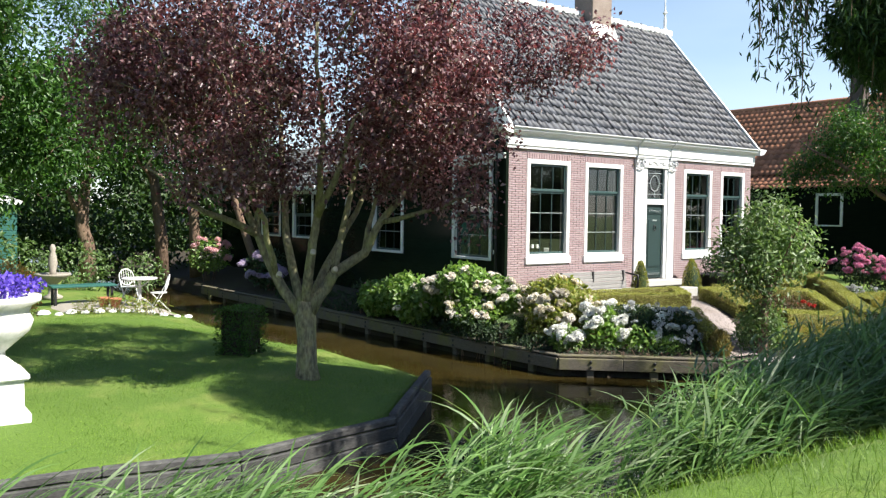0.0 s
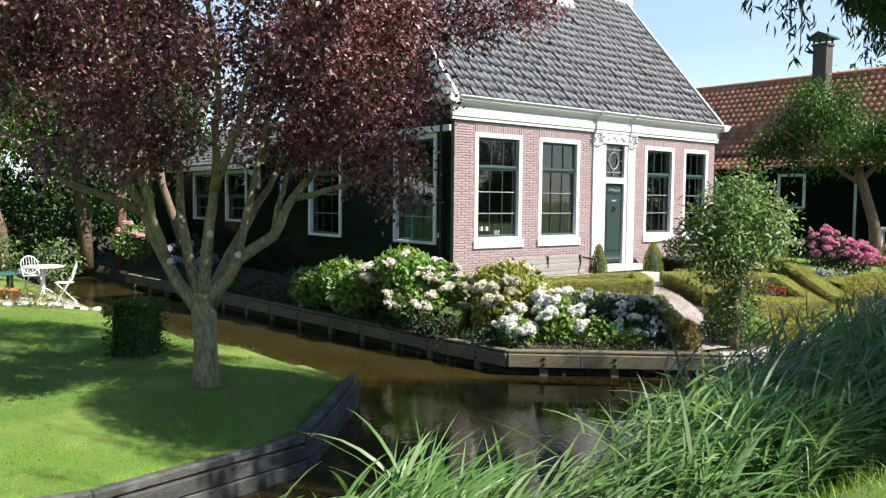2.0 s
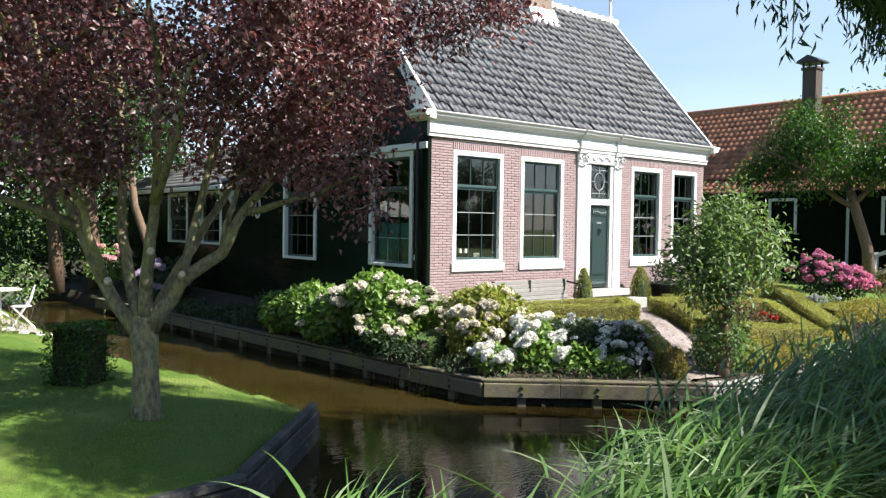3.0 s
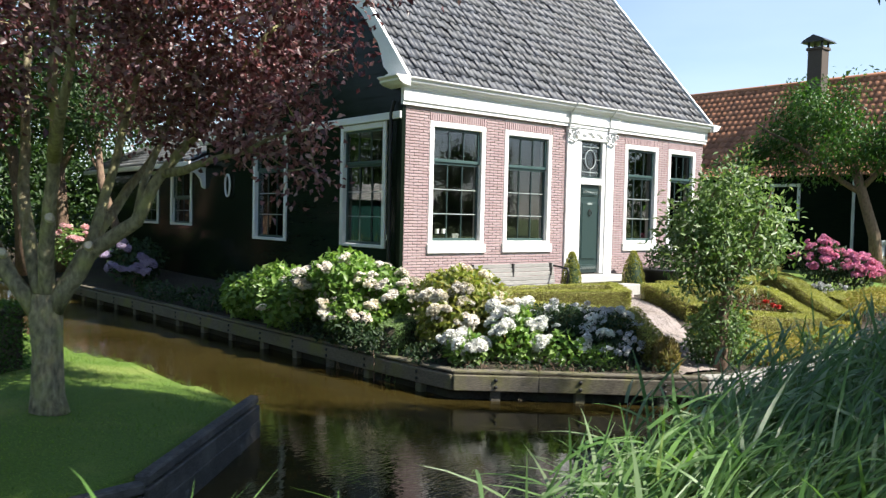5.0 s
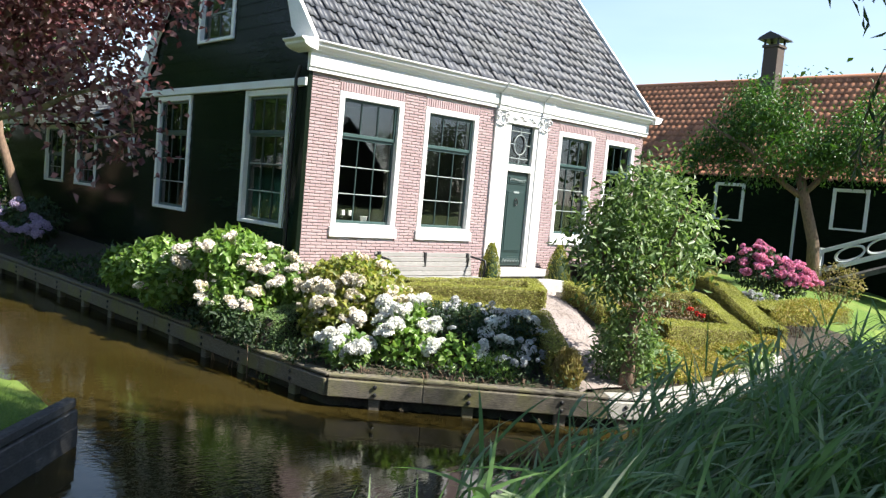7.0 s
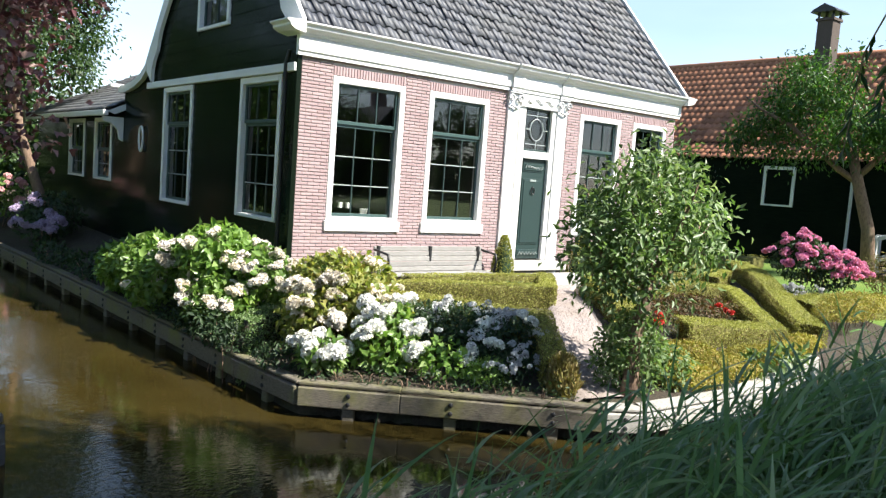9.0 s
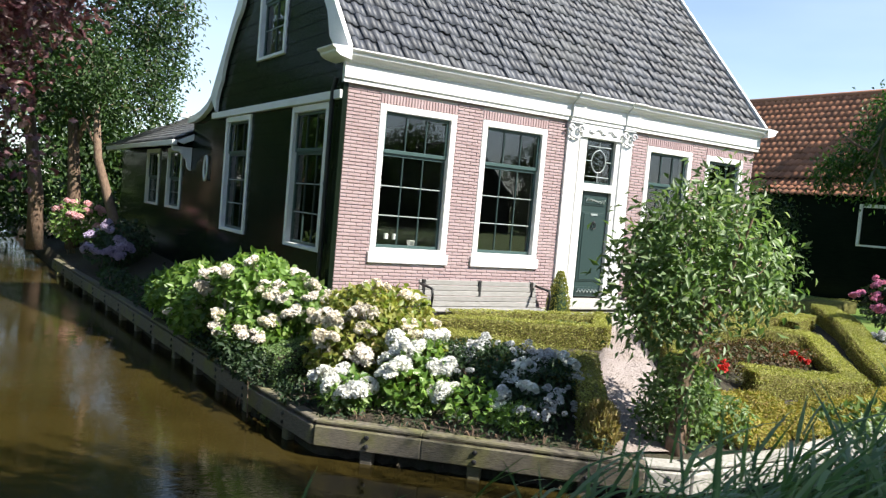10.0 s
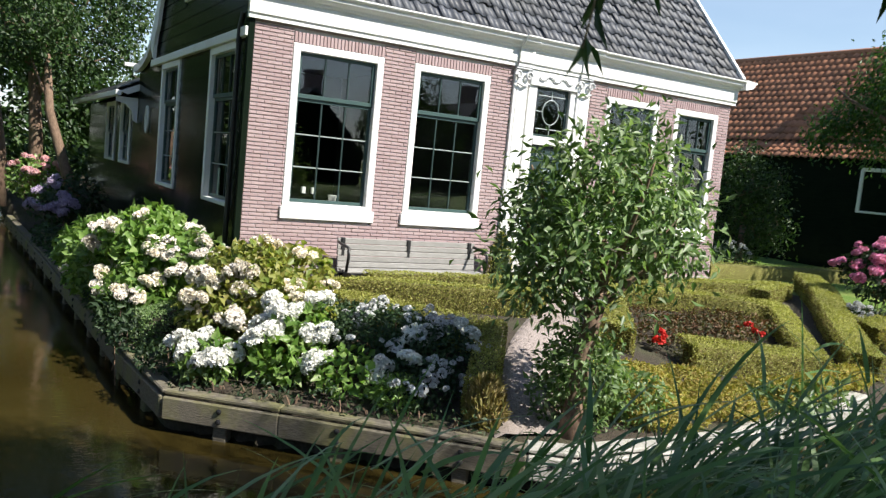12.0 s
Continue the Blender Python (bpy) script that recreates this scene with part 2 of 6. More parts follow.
L_HYD = leafy("hydrangea_leaf", [(0.070, 0.150, 0.028), (0.145, 0.255, 0.055), (0.245, 0.370, 0.110), (0.090, 0.180, 0.034), (0.300, 0.400, 0.150)], 0.44, 0.36)
L_CREAM = leafy("fading_hydrangea_leaf", [(0.120, 0.180, 0.034), (0.230, 0.270, 0.060), (0.330, 0.320, 0.095), (0.15, 0.20, 0.040), (0.36, 0.29, 0.10)], 0.42, 0.45)
L_DARK = leafy("dark_bed_leaf", [(0.012, 0.032, 0.012), (0.028, 0.058, 0.022), (0.050, 0.088, 0.034)], 0.30, 0.58)
L_BOX = leafy("box_hedge_leaf", [(0.195, 0.212, 0.044), (0.305, 0.318, 0.074), (0.420, 0.412, 0.140), (0.24, 0.225, 0.062)], 0.34, 0.6)
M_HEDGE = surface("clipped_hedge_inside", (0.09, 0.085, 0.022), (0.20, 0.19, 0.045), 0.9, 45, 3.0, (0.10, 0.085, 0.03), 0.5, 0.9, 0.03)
L_DRY = leafy("dry_leaf", [(0.16, 0.12, 0.05), (0.26, 0.20, 0.08), (0.20, 0.19, 0.06), (0.30, 0.24, 0.12)], 0.30, 0.6)
L_RUST = leafy("dark_red_green_leaf", [(0.030, 0.045, 0.014), (0.085, 0.060, 0.022), (0.13, 0.055, 0.028), (0.060, 0.085, 0.022)], 0.28, 0.6)
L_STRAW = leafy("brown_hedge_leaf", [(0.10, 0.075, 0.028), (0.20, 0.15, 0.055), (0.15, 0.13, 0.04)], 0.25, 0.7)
L_GOLD = leafy("golden_groundcover", [(0.21, 0.22, 0.035), (0.34, 0.31, 0.06), (0.40, 0.29, 0.09), (0.25, 0.26, 0.05)], 0.30, 0.7)
L_ORANGE = leafy("orange_leaf", [(0.40, 0.18, 0.05), (0.55, 0.27, 0.08), (0.45, 0.30, 0.10)], 0.35, 0.5)
L_REED = leafy("reed_leaf", [(0.060, 0.138, 0.030), (0.118, 0.232, 0.058), (0.190, 0.315, 0.105), (0.090, 0.182, 0.050), (0.31, 0.390, 0.225)], 0.36, 0.44, 0.5)
L_GRASS = leafy("grass_blade", [(0.055, 0.122, 0.009), (0.125, 0.230, 0.020), (0.215, 0.320, 0.050)], 0.35, 0.5, 0.6)
L_FAR = leafy("background_leaf", [(0.014, 0.036, 0.010), (0.030, 0.070, 0.014), (0.052, 0.100, 0.020)], 0.30, 0.5, 0.4)
F_WHITE = leafy("white_petal", [(0.72, 0.72, 0.68), (0.84, 0.84, 0.82), (0.80, 0.80, 0.77)], 0.25, 0.6, 0.8, (1.0, 1.0, 0.96))
F_CREAM = leafy("cream_petal", [(0.72, 0.65, 0.54), (0.80, 0.76, 0.66), (0.81, 0.74, 0.69), (0.72, 0.69, 0.50)], 0.25, 0.6, 0.8, (1.05, 1.0, 0.9))
F_GREY = leafy("pale_small_petal", [(0.46, 0.47, 0.49), (0.68, 0.68, 0.70)], 0.25, 0.6, 0.8, (1.0, 1.0, 1.0))
F_PINK = leafy("pink_petal", [(0.62, 0.16, 0.40), (0.78, 0.34, 0.56), (0.70, 0.24, 0.48)], 0.25, 0.6)
F_ROSE = leafy("rose_petal", [(0.66, 0.34, 0.42), (0.76, 0.50, 0.54)], 0.25, 0.6)
F_PURPLE = leafy("lilac_petal", [(0.32, 0.25, 0.46), (0.44, 0.36, 0.56), (0.50, 0.42, 0.58)], 0.25, 0.6)
F_BLUE = leafy("blue_petal", [(0.09, 0.05, 0.50), (0.16, 0.09, 0.65), (0.12, 0.07, 0.58)], 0.25, 0.6)
F_RED = leafy("red_petal", [(0.45, 0.015, 0.012), (0.60, 0.03, 0.02)], 0.2, 0.6)

# ---------------------------------------------------------------- mesh helpers


class Shape:
    """Gathers vertices and faces for one mesh."""

    def __init__(self):
        self.v, self.f = [], []

    def add(self, verts, faces):
        o = len(self.v)
        self.v += [tuple(p) for p in verts]
        self.f += [tuple(i + o for i in face) for face in faces]
        return self

    def box(self, lo, hi, m=None, c=0.008):
        """A box with chamfered edges, turned and moved by m."""
        lo, hi = Vector(lo), Vector(hi)
        c = min(c, min(hi - lo) * 0.3)
        verts, index = [], {}
        for sx in (0, 1):
            for sy in (0, 1):
                for sz in (0, 1):
                    s = (sx, sy, sz)
                    for ax in range(3):
                        p = Vector([(hi[i] if s[i] else lo[i]) for i in range(3)])
                        for i in range(3):
                            if i != ax:
                                p[i] += -c if s[i] else c
                        index[(s, ax)] = len(verts)
                        verts.append(p)
        faces = []
        for ax in range(3):
            a, b = (ax + 1) % 3, (ax + 2) % 3
            for side in (0, 1):
                loop = []
                for u, w in ((0, 0), (1, 0), (1, 1), (0, 1)):
                    s = [0, 0, 0]
                    s[ax], s[a], s[b] = side, u, w
                    loop.append(index[(tuple(s), ax)])
                faces.append(loop if side else loop[::-1])
            for u in (0, 1):
                for w in (0, 1):
                    s0, s1 = [0, 0, 0], [0, 0, 0]
                    s0[a], s0[b], s1[a], s1[b], s1[ax] = u, w, u, w, 1
                    q = [index[(tuple(s0), a)], index[(tuple(s1), a)], index[(tuple(s1), b)], index[(tuple(s0), b)]]
                    faces.append(q if u != w else q[::-1])
        for s in [(x, y, z) for x in (0, 1) for y in (0, 1) for z in (0, 1)]:
            t = [index[(s, 0)], index[(s, 1)], index[(s, 2)]]
            faces.append(t if sum(s) % 2 else t[::-1])
        if m:
            verts = [m @ p for p in verts]
        return self.add(verts, faces)

    def beam(self, p, q, width, z0, z1, shift=0.0, c=0.008):
        """An upright board or beam from p to q in plan."""
        p, q = Vector((p[0], p[1], 0)), Vector((q[0], q[1], 0))
        d = q - p
        m = Matrix.Translation(p) @ Matrix.Rotation(math.atan2(d.y, d.x), 4, "Z")
        return self.box((0, shift - width / 2, z0), (d.length, shift + width / 2, z1), m, c)

    def strut(self, p, q, w, h=None, c=0.004):
        """A square bar from p to q in space."""
        p, q = Vector(p), Vector(q)
        h = h or w
        m = Matrix.Translation(p) @ (q - p).to_track_quat("X", "Z").to_matrix().to_4x4()
        return self.box((0, -w / 2, -h / 2), ((q - p).length, w / 2, h / 2), m, c)

    def tube(self, pts, radii, n=8, cap=True):
        """A round limb along points."""
        pts = [Vector(p) for p in pts]
        rings, ref = [], Vector((0.31, 0.77, 0.55))
        for i, p in enumerate(pts):
            d = (pts[min(i + 1, len(pts) - 1)] - pts[max(i - 1, 0)]).normalized()
            a = d.cross(ref).normalized()
            b = d.cross(a)
            rings.append([p + (a * math.cos(2 * math.pi * k / n) + b * math.sin(2 * math.pi * k / n)) * radii[i] for k in range(n)])
        verts = [p for r in rings for p in r]
        faces = [(i * n + k, i * n + (k + 1) % n, (i + 1) * n + (k + 1) % n, (i + 1) * n + k)
                 for i in range(len(pts) - 1) for k in range(n)]
        if cap:
            faces += [tuple(range(n))[::-1], tuple(range((len(pts) - 1) * n, len(pts) * n))]
        return self.add(verts, faces)

    def lathe(self, profile, at=(0, 0, 0), n=20):
        """A turned body: profile of (radius, height)."""
        verts = [(at[0] + r * math.cos(2 * math.pi * k / n), at[1] + r * math.sin(2 * math.pi * k / n), at[2] + z)
                 for r, z in profile for k in range(n)]
        faces = [(i * n + k, i * n + (k + 1) % n, (i + 1) * n + (k + 1) % n, (i + 1) * n + k)
                 for i in range(len(profile) - 1) for k in range(n)]
        faces += [tuple(range(n))[::-1], tuple(range((len(profile) - 1) * n, len(profile) * n))]
        return self.add(verts, faces)

    def prism(self, outline, x0, x1, axis="x"):
        """An outline extruded along an axis; the outline is in the other two."""
        n = len(outline)

        def place(a, b, t):
            return {"x": (t, a, b), "y": (a, t, b), "z": (a, b, t)}[axis]
        verts = [place(a, b, x0) for a, b in outline] + [place(a, b, x1) for a, b in outline]
        faces = [tuple(range(n))[::-1], tuple(range(n, 2 * n))] + [(i, (i + 1) % n, n + (i + 1) % n, n + i) for i in range(n)]
        return self.add(verts, faces)

    def mesh(self, name, material, smooth=False):
        me = bpy.data.meshes.new(name)
        me.from_pydata(self.v, [], self.f)
        me.materials.append(material)
        if smooth:
            me.polygons.foreach_set("use_smooth", [True] * len(me.polygons))
        me.update()
        return me


def part(name, shape, material, parent, label="", smooth=False, kind=""):
    """Links a shape as one mesh object under a thing or a part."""
    me = shape if isinstance(shape, bpy.types.Mesh) else shape.mesh(name, material, smooth)
    ob = new(name, me)
    ob.parent = parent
    return tagged(ob, label, kind=kind)


def thing(name, label, category, group="", kind="", at=(0, 0, 0)):
    ob = new(name)
    ob.empty_display_size = 0.2
    ob.location = at
    return tagged(ob, label, category, group, kind)


def solid(name, shape, material, label, category, group="", kind="", smooth=False):
    me = shape if isinstance(shape, bpy.types.Mesh) else shape.mesh(name, material, smooth)
    return tagged(new(name, me), label, category, group, kind)


rng = np.random.default_rng(7)


def unit(v):
    return v / np.maximum(np.linalg.norm(v, axis=1, keepdims=True), 1e-6)


def leaf_mesh(name, pos, direction, length, width, material, fold=0.25, curl=0.15, face=None):
    """One folded, pointed leaf (two triangles a side) at each place."""
    n = len(pos)
    d = unit(direction)
    ref = unit(rng.normal(size=(n, 3))) if face is None else unit(face)
    s = unit(np.cross(d, ref))
    up = np.cross(s, d)
    ln = np.broadcast_to(np.asarray(length, float).reshape(-1, 1), (n, 1))
    wd = np.broadcast_to(np.asarray(width, float).reshape(-1, 1), (n, 1))
    base = pos
    mid = pos + d * ln * 0.45
    left = mid + s * wd * 0.5 + up * wd * fold
    right = mid - s * wd * 0.5 + up * wd * fold
    tip = pos + d * ln - up * ln * curl
    verts = np.stack([base, left, tip, right], 1).reshape(-1, 3)
    idx = np.arange(n)[:, None] * 4
    tris = np.concatenate([idx + [0, 2, 1], idx + [0, 3, 2]], 1).reshape(-1, 3)
    return raw_mesh(name, verts, tris, material)


def raw_mesh(name, verts, tris, material):
    me = bpy.data.meshes.new(name)
    me.vertices.add(len(verts))
    me.vertices.foreach_set("co", np.ascontiguousarray(verts, dtype=np.float32).ravel())
    k = tris.shape[1]
    me.loops.add(len(tris) * k)
    me.loops.foreach_set("vertex_index", np.ascontiguousarray(tris, dtype=np.int32).ravel())
    me.polygons.add(len(tris))
    me.polygons.foreach_set("loop_start", np.arange(0, len(tris) * k, k, dtype=np.int32))
    me.materials.append(material)
    me.update(calc_edges=True)
    me.validate()
    return me


def blades(name, pos, direction, length, width, material, droop, segs=4):
    """Long narrow blades that bend over: reeds and grass."""
    n = len(pos)
    d = unit(direction)
    ln = np.asarray(length, float).reshape(-1, 1)
    wd = np.asarray(width, float).reshape(-1, 1)
    dr = np.asarray(droop, float).reshape(-1, 1)
    side = unit(np.cross(d, np.array([0, 0, 1.0])) + rng.normal(size=(n, 3)) * 0.25)
    rows = []
    p = pos.copy()
    cur = d.copy()
    for i in range(segs + 1):
        t = i / segs
        w = wd * (0.55 + 0.9 * t if t < 0.3 else 0.82 * (1 - t) / 0.7) * 0.5
        if i < segs:
            rows += [p - side * w, p + side * w]
        else:
            rows += [p]
        cur = unit(cur + np.array([0, 0, -1.0]) * dr / segs)
        p = p + cur * ln / segs
    verts = np.stack(rows, 1).reshape(-1, 3)
    k = 2 * segs + 1
    tri = []
    for i in range(segs - 1):
        a = 2 * i
        tri += [(a, a + 1, a + 3), (a, a + 3, a + 2)]
    tri += [(2 * segs - 2, 2 * segs - 1, 2 * segs)]
    tris = (np.arange(n)[:, None, None] * k + np.array(tri)[None]).reshape(-1, 3)
    return raw_mesh(name, verts, tris, material)


def in_ball(n, centre, radii, shell=0.0):
    """Random places in an ellipsoid; shell keeps them near its skin."""
    u = unit(rng.normal(size=(n, 3)))
    r = (shell ** 3 + (1 - shell ** 3) * rng.random((n, 1))) ** (1 / 3)
    return np.asarray(centre) + u * r * np.asarray(radii)


def clumps(centres, per, spread):
    c = np.repeat(np.asarray(centres), per, 0)
    return c + rng.normal(size=c.shape) * np.asarray(spread)


# ---------------------------------------------------------------- plan of the land
LAWN = [(-60, -4.2), (-14, -5.0), (-9.8, -5.45), (-8.5, -5.74), (-6.34, -5.36), (-4.42, -3.36), (-4.45, -2.5), (-4.62, -1.4),
        (-4.55, -0.5), (-5.0, 1.2), (-5.25, 4.0), (-5.1, 9.0), (-4.9, 16.0), (-5.0, 60), (-60, 60)]
GARDEN = [(-2.5, 60), (-2.3, 13.0), (-1.92, 6.0), (-1.70, 1.2), (-1.59, -1.9), (-1.48, -3.25), (-0.62, -4.0), (1.05, -5.49), (1.42, -5.72),
          (3.3, -5.80), (6.6, -5.05), (14, -4.6), (70, -3.5), (70, 60)]


def inside_distance(poly, x, y):
    """Distance to the outline, positive inside."""
    x, y = np.asarray(x, float), np.asarray(y, float)
    best = np.full(x.shape, 1e9)
    odd = np.zeros(x.shape, bool)
    for (ax, ay), (bx, by) in zip(poly, poly[1:] + poly[:1]):
        dx, dy = bx - ax, by - ay
        t = np.clip(((x - ax) * dx + (y - ay) * dy) / (dx * dx + dy * dy), 0, 1)
        best = np.minimum(best, np.hypot(x - ax - t * dx, y - ay - t * dy))
        cross = (ay > y) != (by > y)
        with np.errstate(divide="ignore", invalid="ignore"):
            odd ^= cross & (x < (bx - ax) * (y - ay) / (by - ay if by != ay else 1e-9) + ax)
    return np.where(odd, best, -best)


def smooth(t):
    t = np.clip(t, 0, 1)
    return t * t * (3 - 2 * t)


def ground(x, y):
    x, y = np.asarray(x, float), np.asarray(y, float)
    dl, dg = inside_distance(LAWN, x, y), inside_distance(GARDEN, x, y)
    bed = -0.55
    lawn = np.where(dl > 0, bed + 0.92 * smooth((dl - 0.02) / 0.10) + 0.20 * smooth(dl / 1.8), bed)
    gard = np.where(dg > 0, bed + 0.94 * smooth((dg - 0.02) / 0.10) + 0.48 * smooth(dg / 3.2), bed)
    edge = -8.2 - 0.06 * (x + 4)
    edge = np.clip(edge, -8.9, -7.0)
    dike = bed + (1.15 - bed) * smooth((edge - y) / 2.6)
    far = 0.9 * smooth((np.hypot(x, y) - 75) / 20)
    return np.maximum.reduce([lawn, gard, dike, np.where(np.hypot(x, y) > 70, far + bed, bed)])


def gz(x, y):
    return float(ground(np.array([x]), np.array([y]))[0])


def axis_steps(lo, hi, step, far):
    mid = list(np.arange(lo, hi + 1e-6, step))
    out, s = [], step
    p = hi
    while p < far:
        s *= 1.35
        p += s
        out.append(p)
    left, s, p = [], step, lo
    while p > -far:
        s *= 1.35
        p -= s
        left.append(p)
    return np.array(left[::-1] + mid + out)


def build_ground():
    xs, ys = axis_steps(-14, 13, 0.14, 900), axis_steps(-14, 19, 0.14, 900)
    gx, gy = np.meshgrid(xs, ys, indexing="ij")
    h = ground(gx.ravel(), gy.ravel())
    flat = np.hypot(gx.ravel(), gy.ravel())
    wob = np.array([noise.noise((a * 0.9, b * 0.9, 0)) for a, b in zip(gx.ravel(), gy.ravel())])
    h = h + np.where((h > 0.3) & (flat < 60), wob * 0.025, 0)
    verts = np.stack([gx.ravel(), gy.ravel(), h], 1)
    nx, ny = len(xs), len(ys)
    i, j = np.meshgrid(np.arange(nx - 1), np.arange(ny - 1), indexing="ij")
    a = (i * ny + j).ravel()
    quads = np.stack([a, a + ny, a + ny + 1, a + 1], 1)
    me = raw_mesh("ground", verts, quads, M_LAWN)
    me.materials.append(M_SOIL)
    cx, cy = verts[quads[:, 0], 0], verts[quads[:, 0], 1]
    me.polygons.foreach_set("material_index", ((inside_distance(GARDEN, cx, cy) > -0.3) & (cx < 11)).astype(np.int32))
    me.polygons.foreach_set("use_smooth", [True] * len(me.polygons))
    return tagged(new("ground", me), "mown green lawn, garden soil and grassy dike", "ground", kind="structure")


build_ground()
w = Shape().add([(-400, -400, 0), (400, -400, 0), (400, 400, 0), (-400, 400, 0)], [(0, 1, 2, 3)])
solid("water", w, M_WATER, "still brown canal water with faint ripples", "water", kind="structure")

# ---------------------------------------------------------------- the brick house
EAVE_Y, EAVE_Z, RIDGE_Y, RIDGE_Z, BACK_Y, BACK_Z = -0.16, 4.86, 3.25, 8.78, 6.75, 4.62
HOUSE_X1 = 9.33
house = thing("house", "pink brick house with dark green side and grey pantiled roof", "house")
WZ0, WZ1 = 1.79, 4.20
FRONT_WINDOWS = [(0.61, 1.985), (2.49, 3.84), (6.25, 7.49), (7.90, 9.02)]
DOOR_X = (4.30, 5.85)
COURSE, BRICK_L = 0.0528, 0.205


def front_wall():
    """The inner body of the front wall, with its openings, faced with bricks."""
    wall = Shape()
    xs = [0.06]
    for a, b in FRONT_WINDOWS[:2] + [DOOR_X] + FRONT_WINDOWS[2:]:
        xs += [a + 0.02, b - 0.02]
    xs.append(HOUSE_X1)
    for i in range(0, len(xs), 2):
        wall.box((xs[i], 0.012, 0.55), (xs[i + 1], 0.30, 4.9), None, 0.002)
    for a, b in FRONT_WINDOWS:
        wall.box((a + 0.02, 0.012, 0.55), (b - 0.02, 0.30, WZ0 + 0.03), None, 0.002)
        wall.box((a + 0.02, 0.012, WZ1 - 0.03), (b - 0.02, 0.30, 4.9), None, 0.002)
    wall.box((DOOR_X[0] + 0.02, 0.012, 4.4), (DOOR_X[1] - 0.02, 0.30, 4.9), None, 0.002)
    wall.box((DOOR_X[0] + 0.02, 0.012, 0.55), (DOOR_X[1] - 0.02, 0.30, 1.24), None, 0.002)
    return part("brick_wall", wall, M_MORTAR, house, "pink brick wall with pale mortar joints")


brick_wall = front_wall()
plinth = Shape()
plinth.box((0.05, -0.03, 0.5), (4.28, 0.02, 1.12), None, 0.01).box((5.88, -0.03, 0.5), (HOUSE_X1 + 0.01, 0.02, 1.12), None, 0.01)
part("plinth", plinth, M_STONE, house, "pale stone plinth")


def white_window(parent, name, w, h, cols, rows_low, meeting, m, sill=True, glass_back=0.085, bars=True):
    """A sash window in a white frame; local x across, z up, y inwards; m places it."""
    win = new(name)
    win.parent = parent
    win.matrix_local = m
    fw = 0.105
    z0 = 0.17 if sill else 0.0
    fr = Shape()
    fr.box((0, -0.012, z0), (fw, 0.12, h)).box((w - fw, -0.012, z0), (w, 0.12, h)).box((fw, -0.012, h - fw), (w - fw, 0.12, h))
    fr.box((fw, -0.012, z0), (w - fw, 0.12, z0 + 0.06))
    part("frame", fr, M_WHITE, win, "white painted wooden frame")
    if sill:
        part("sill", Shape().box((-0.03, -0.045, 0), (w + 0.03, 0.10, z0)), M_WHITE, win, "white painted stone sill")
    a, b, lo, hi = fw, w - fw, z0 + 0.06, h - fw
    s = 0.045
    mid = lo + (hi - lo) * meeting
    for n2, (za, zb, yy) in {"lower_sash": (lo, mid, 0.100), "upper_sash": (mid, hi, 0.070)}.items():
        sh = Shape()
        sh.box((a, yy - 0.02, za), (a + s, yy + 0.02, zb), None, 0.004).box((b - s, yy - 0.02, za), (b, yy + 0.02, zb), None, 0.004)
        sh.box((a + s, yy - 0.02, za), (b - s, yy + 0.02, za + s * (1.1 if n2 == "lower_sash" else 1.3)), None, 0.004)
        sh.box((a + s, yy - 0.02, zb - s), (b - s, yy + 0.02, zb), None, 0.004)
        sash = part(n2, sh, M_SASH, win, "dark green sash")
        if not bars:
            continue
        n_rows = rows_low if n2 == "lower_sash" else 1
        for i in range(1, cols):
            x = a + s + (b - a - 2 * s) * i / cols
            part("glazing_bar", Shape().box((x - 0.011, yy - 0.016, za + s), (x + 0.011, yy + 0.010, zb - s), None, 0.003), M_GREEN, sash)
        for j in range(1, n_rows):
            z = za + s + (zb - za - 2 * s) * j / n_rows
            part("glazing_bar", Shape().box((a + s, yy - 0.014, z - 0.009), (b - s, yy + 0.010, z + 0.009), None, 0.003), M_BAR, sash)
    for za, zb, yy in ((lo, mid, 0.103), (mid, hi, 0.073)):
        pane = part("pane", Shape().add([(a + 0.02, yy, za + 0.02), (b - 0.02, yy, za + 0.02), (b - 0.02, yy, zb - 0.02), (a + 0.02, yy, zb - 0.02)], [(0, 1, 2, 3)]), M_GLASS, win, "dark reflecting glass")
        pane.visible_shadow = False
    return win


for a, b in FRONT_WINDOWS:
    white_window(house, "window", b - a, WZ1 - WZ0, 3, 3, 0.70, pose(a, 0, WZ0))
SIDE = Matrix.Rotation(radians(-90), 4, "Z")
for ya, yb, z0, z1 in ((0.48, 2.0, 1.86, 4.17), (4.17, 5.75, 1.86, 4.17)):
    white_window(house, "window", yb - ya, z1 - z0, 3, 3, 0.70, Matrix.Translation((-0.01, yb, z0)) @ SIDE, sill=False)
white_window(house, "window", 1.46, 2.0, 2, 2, 0.55, Matrix.Translation((-0.01, 4.08, 5.14)) @ SIDE, sill=False)
for ya, yb in ((9.45, 10.95), (11.9, 13.5)):
    white_window(house, "window", yb - ya, 1.55, 2, 2, 0.5, Matrix.Translation((0.03, yb, 2.08)) @ SIDE, sill=False)

# side wall of tarred boards, cut round the windows
SIDE_HOLES = [(0.48, 2.0, 1.86, 4.17), (4.17, 5.75, 1.86, 4.17), (2.62, 4.08, 5.14, 7.14)]


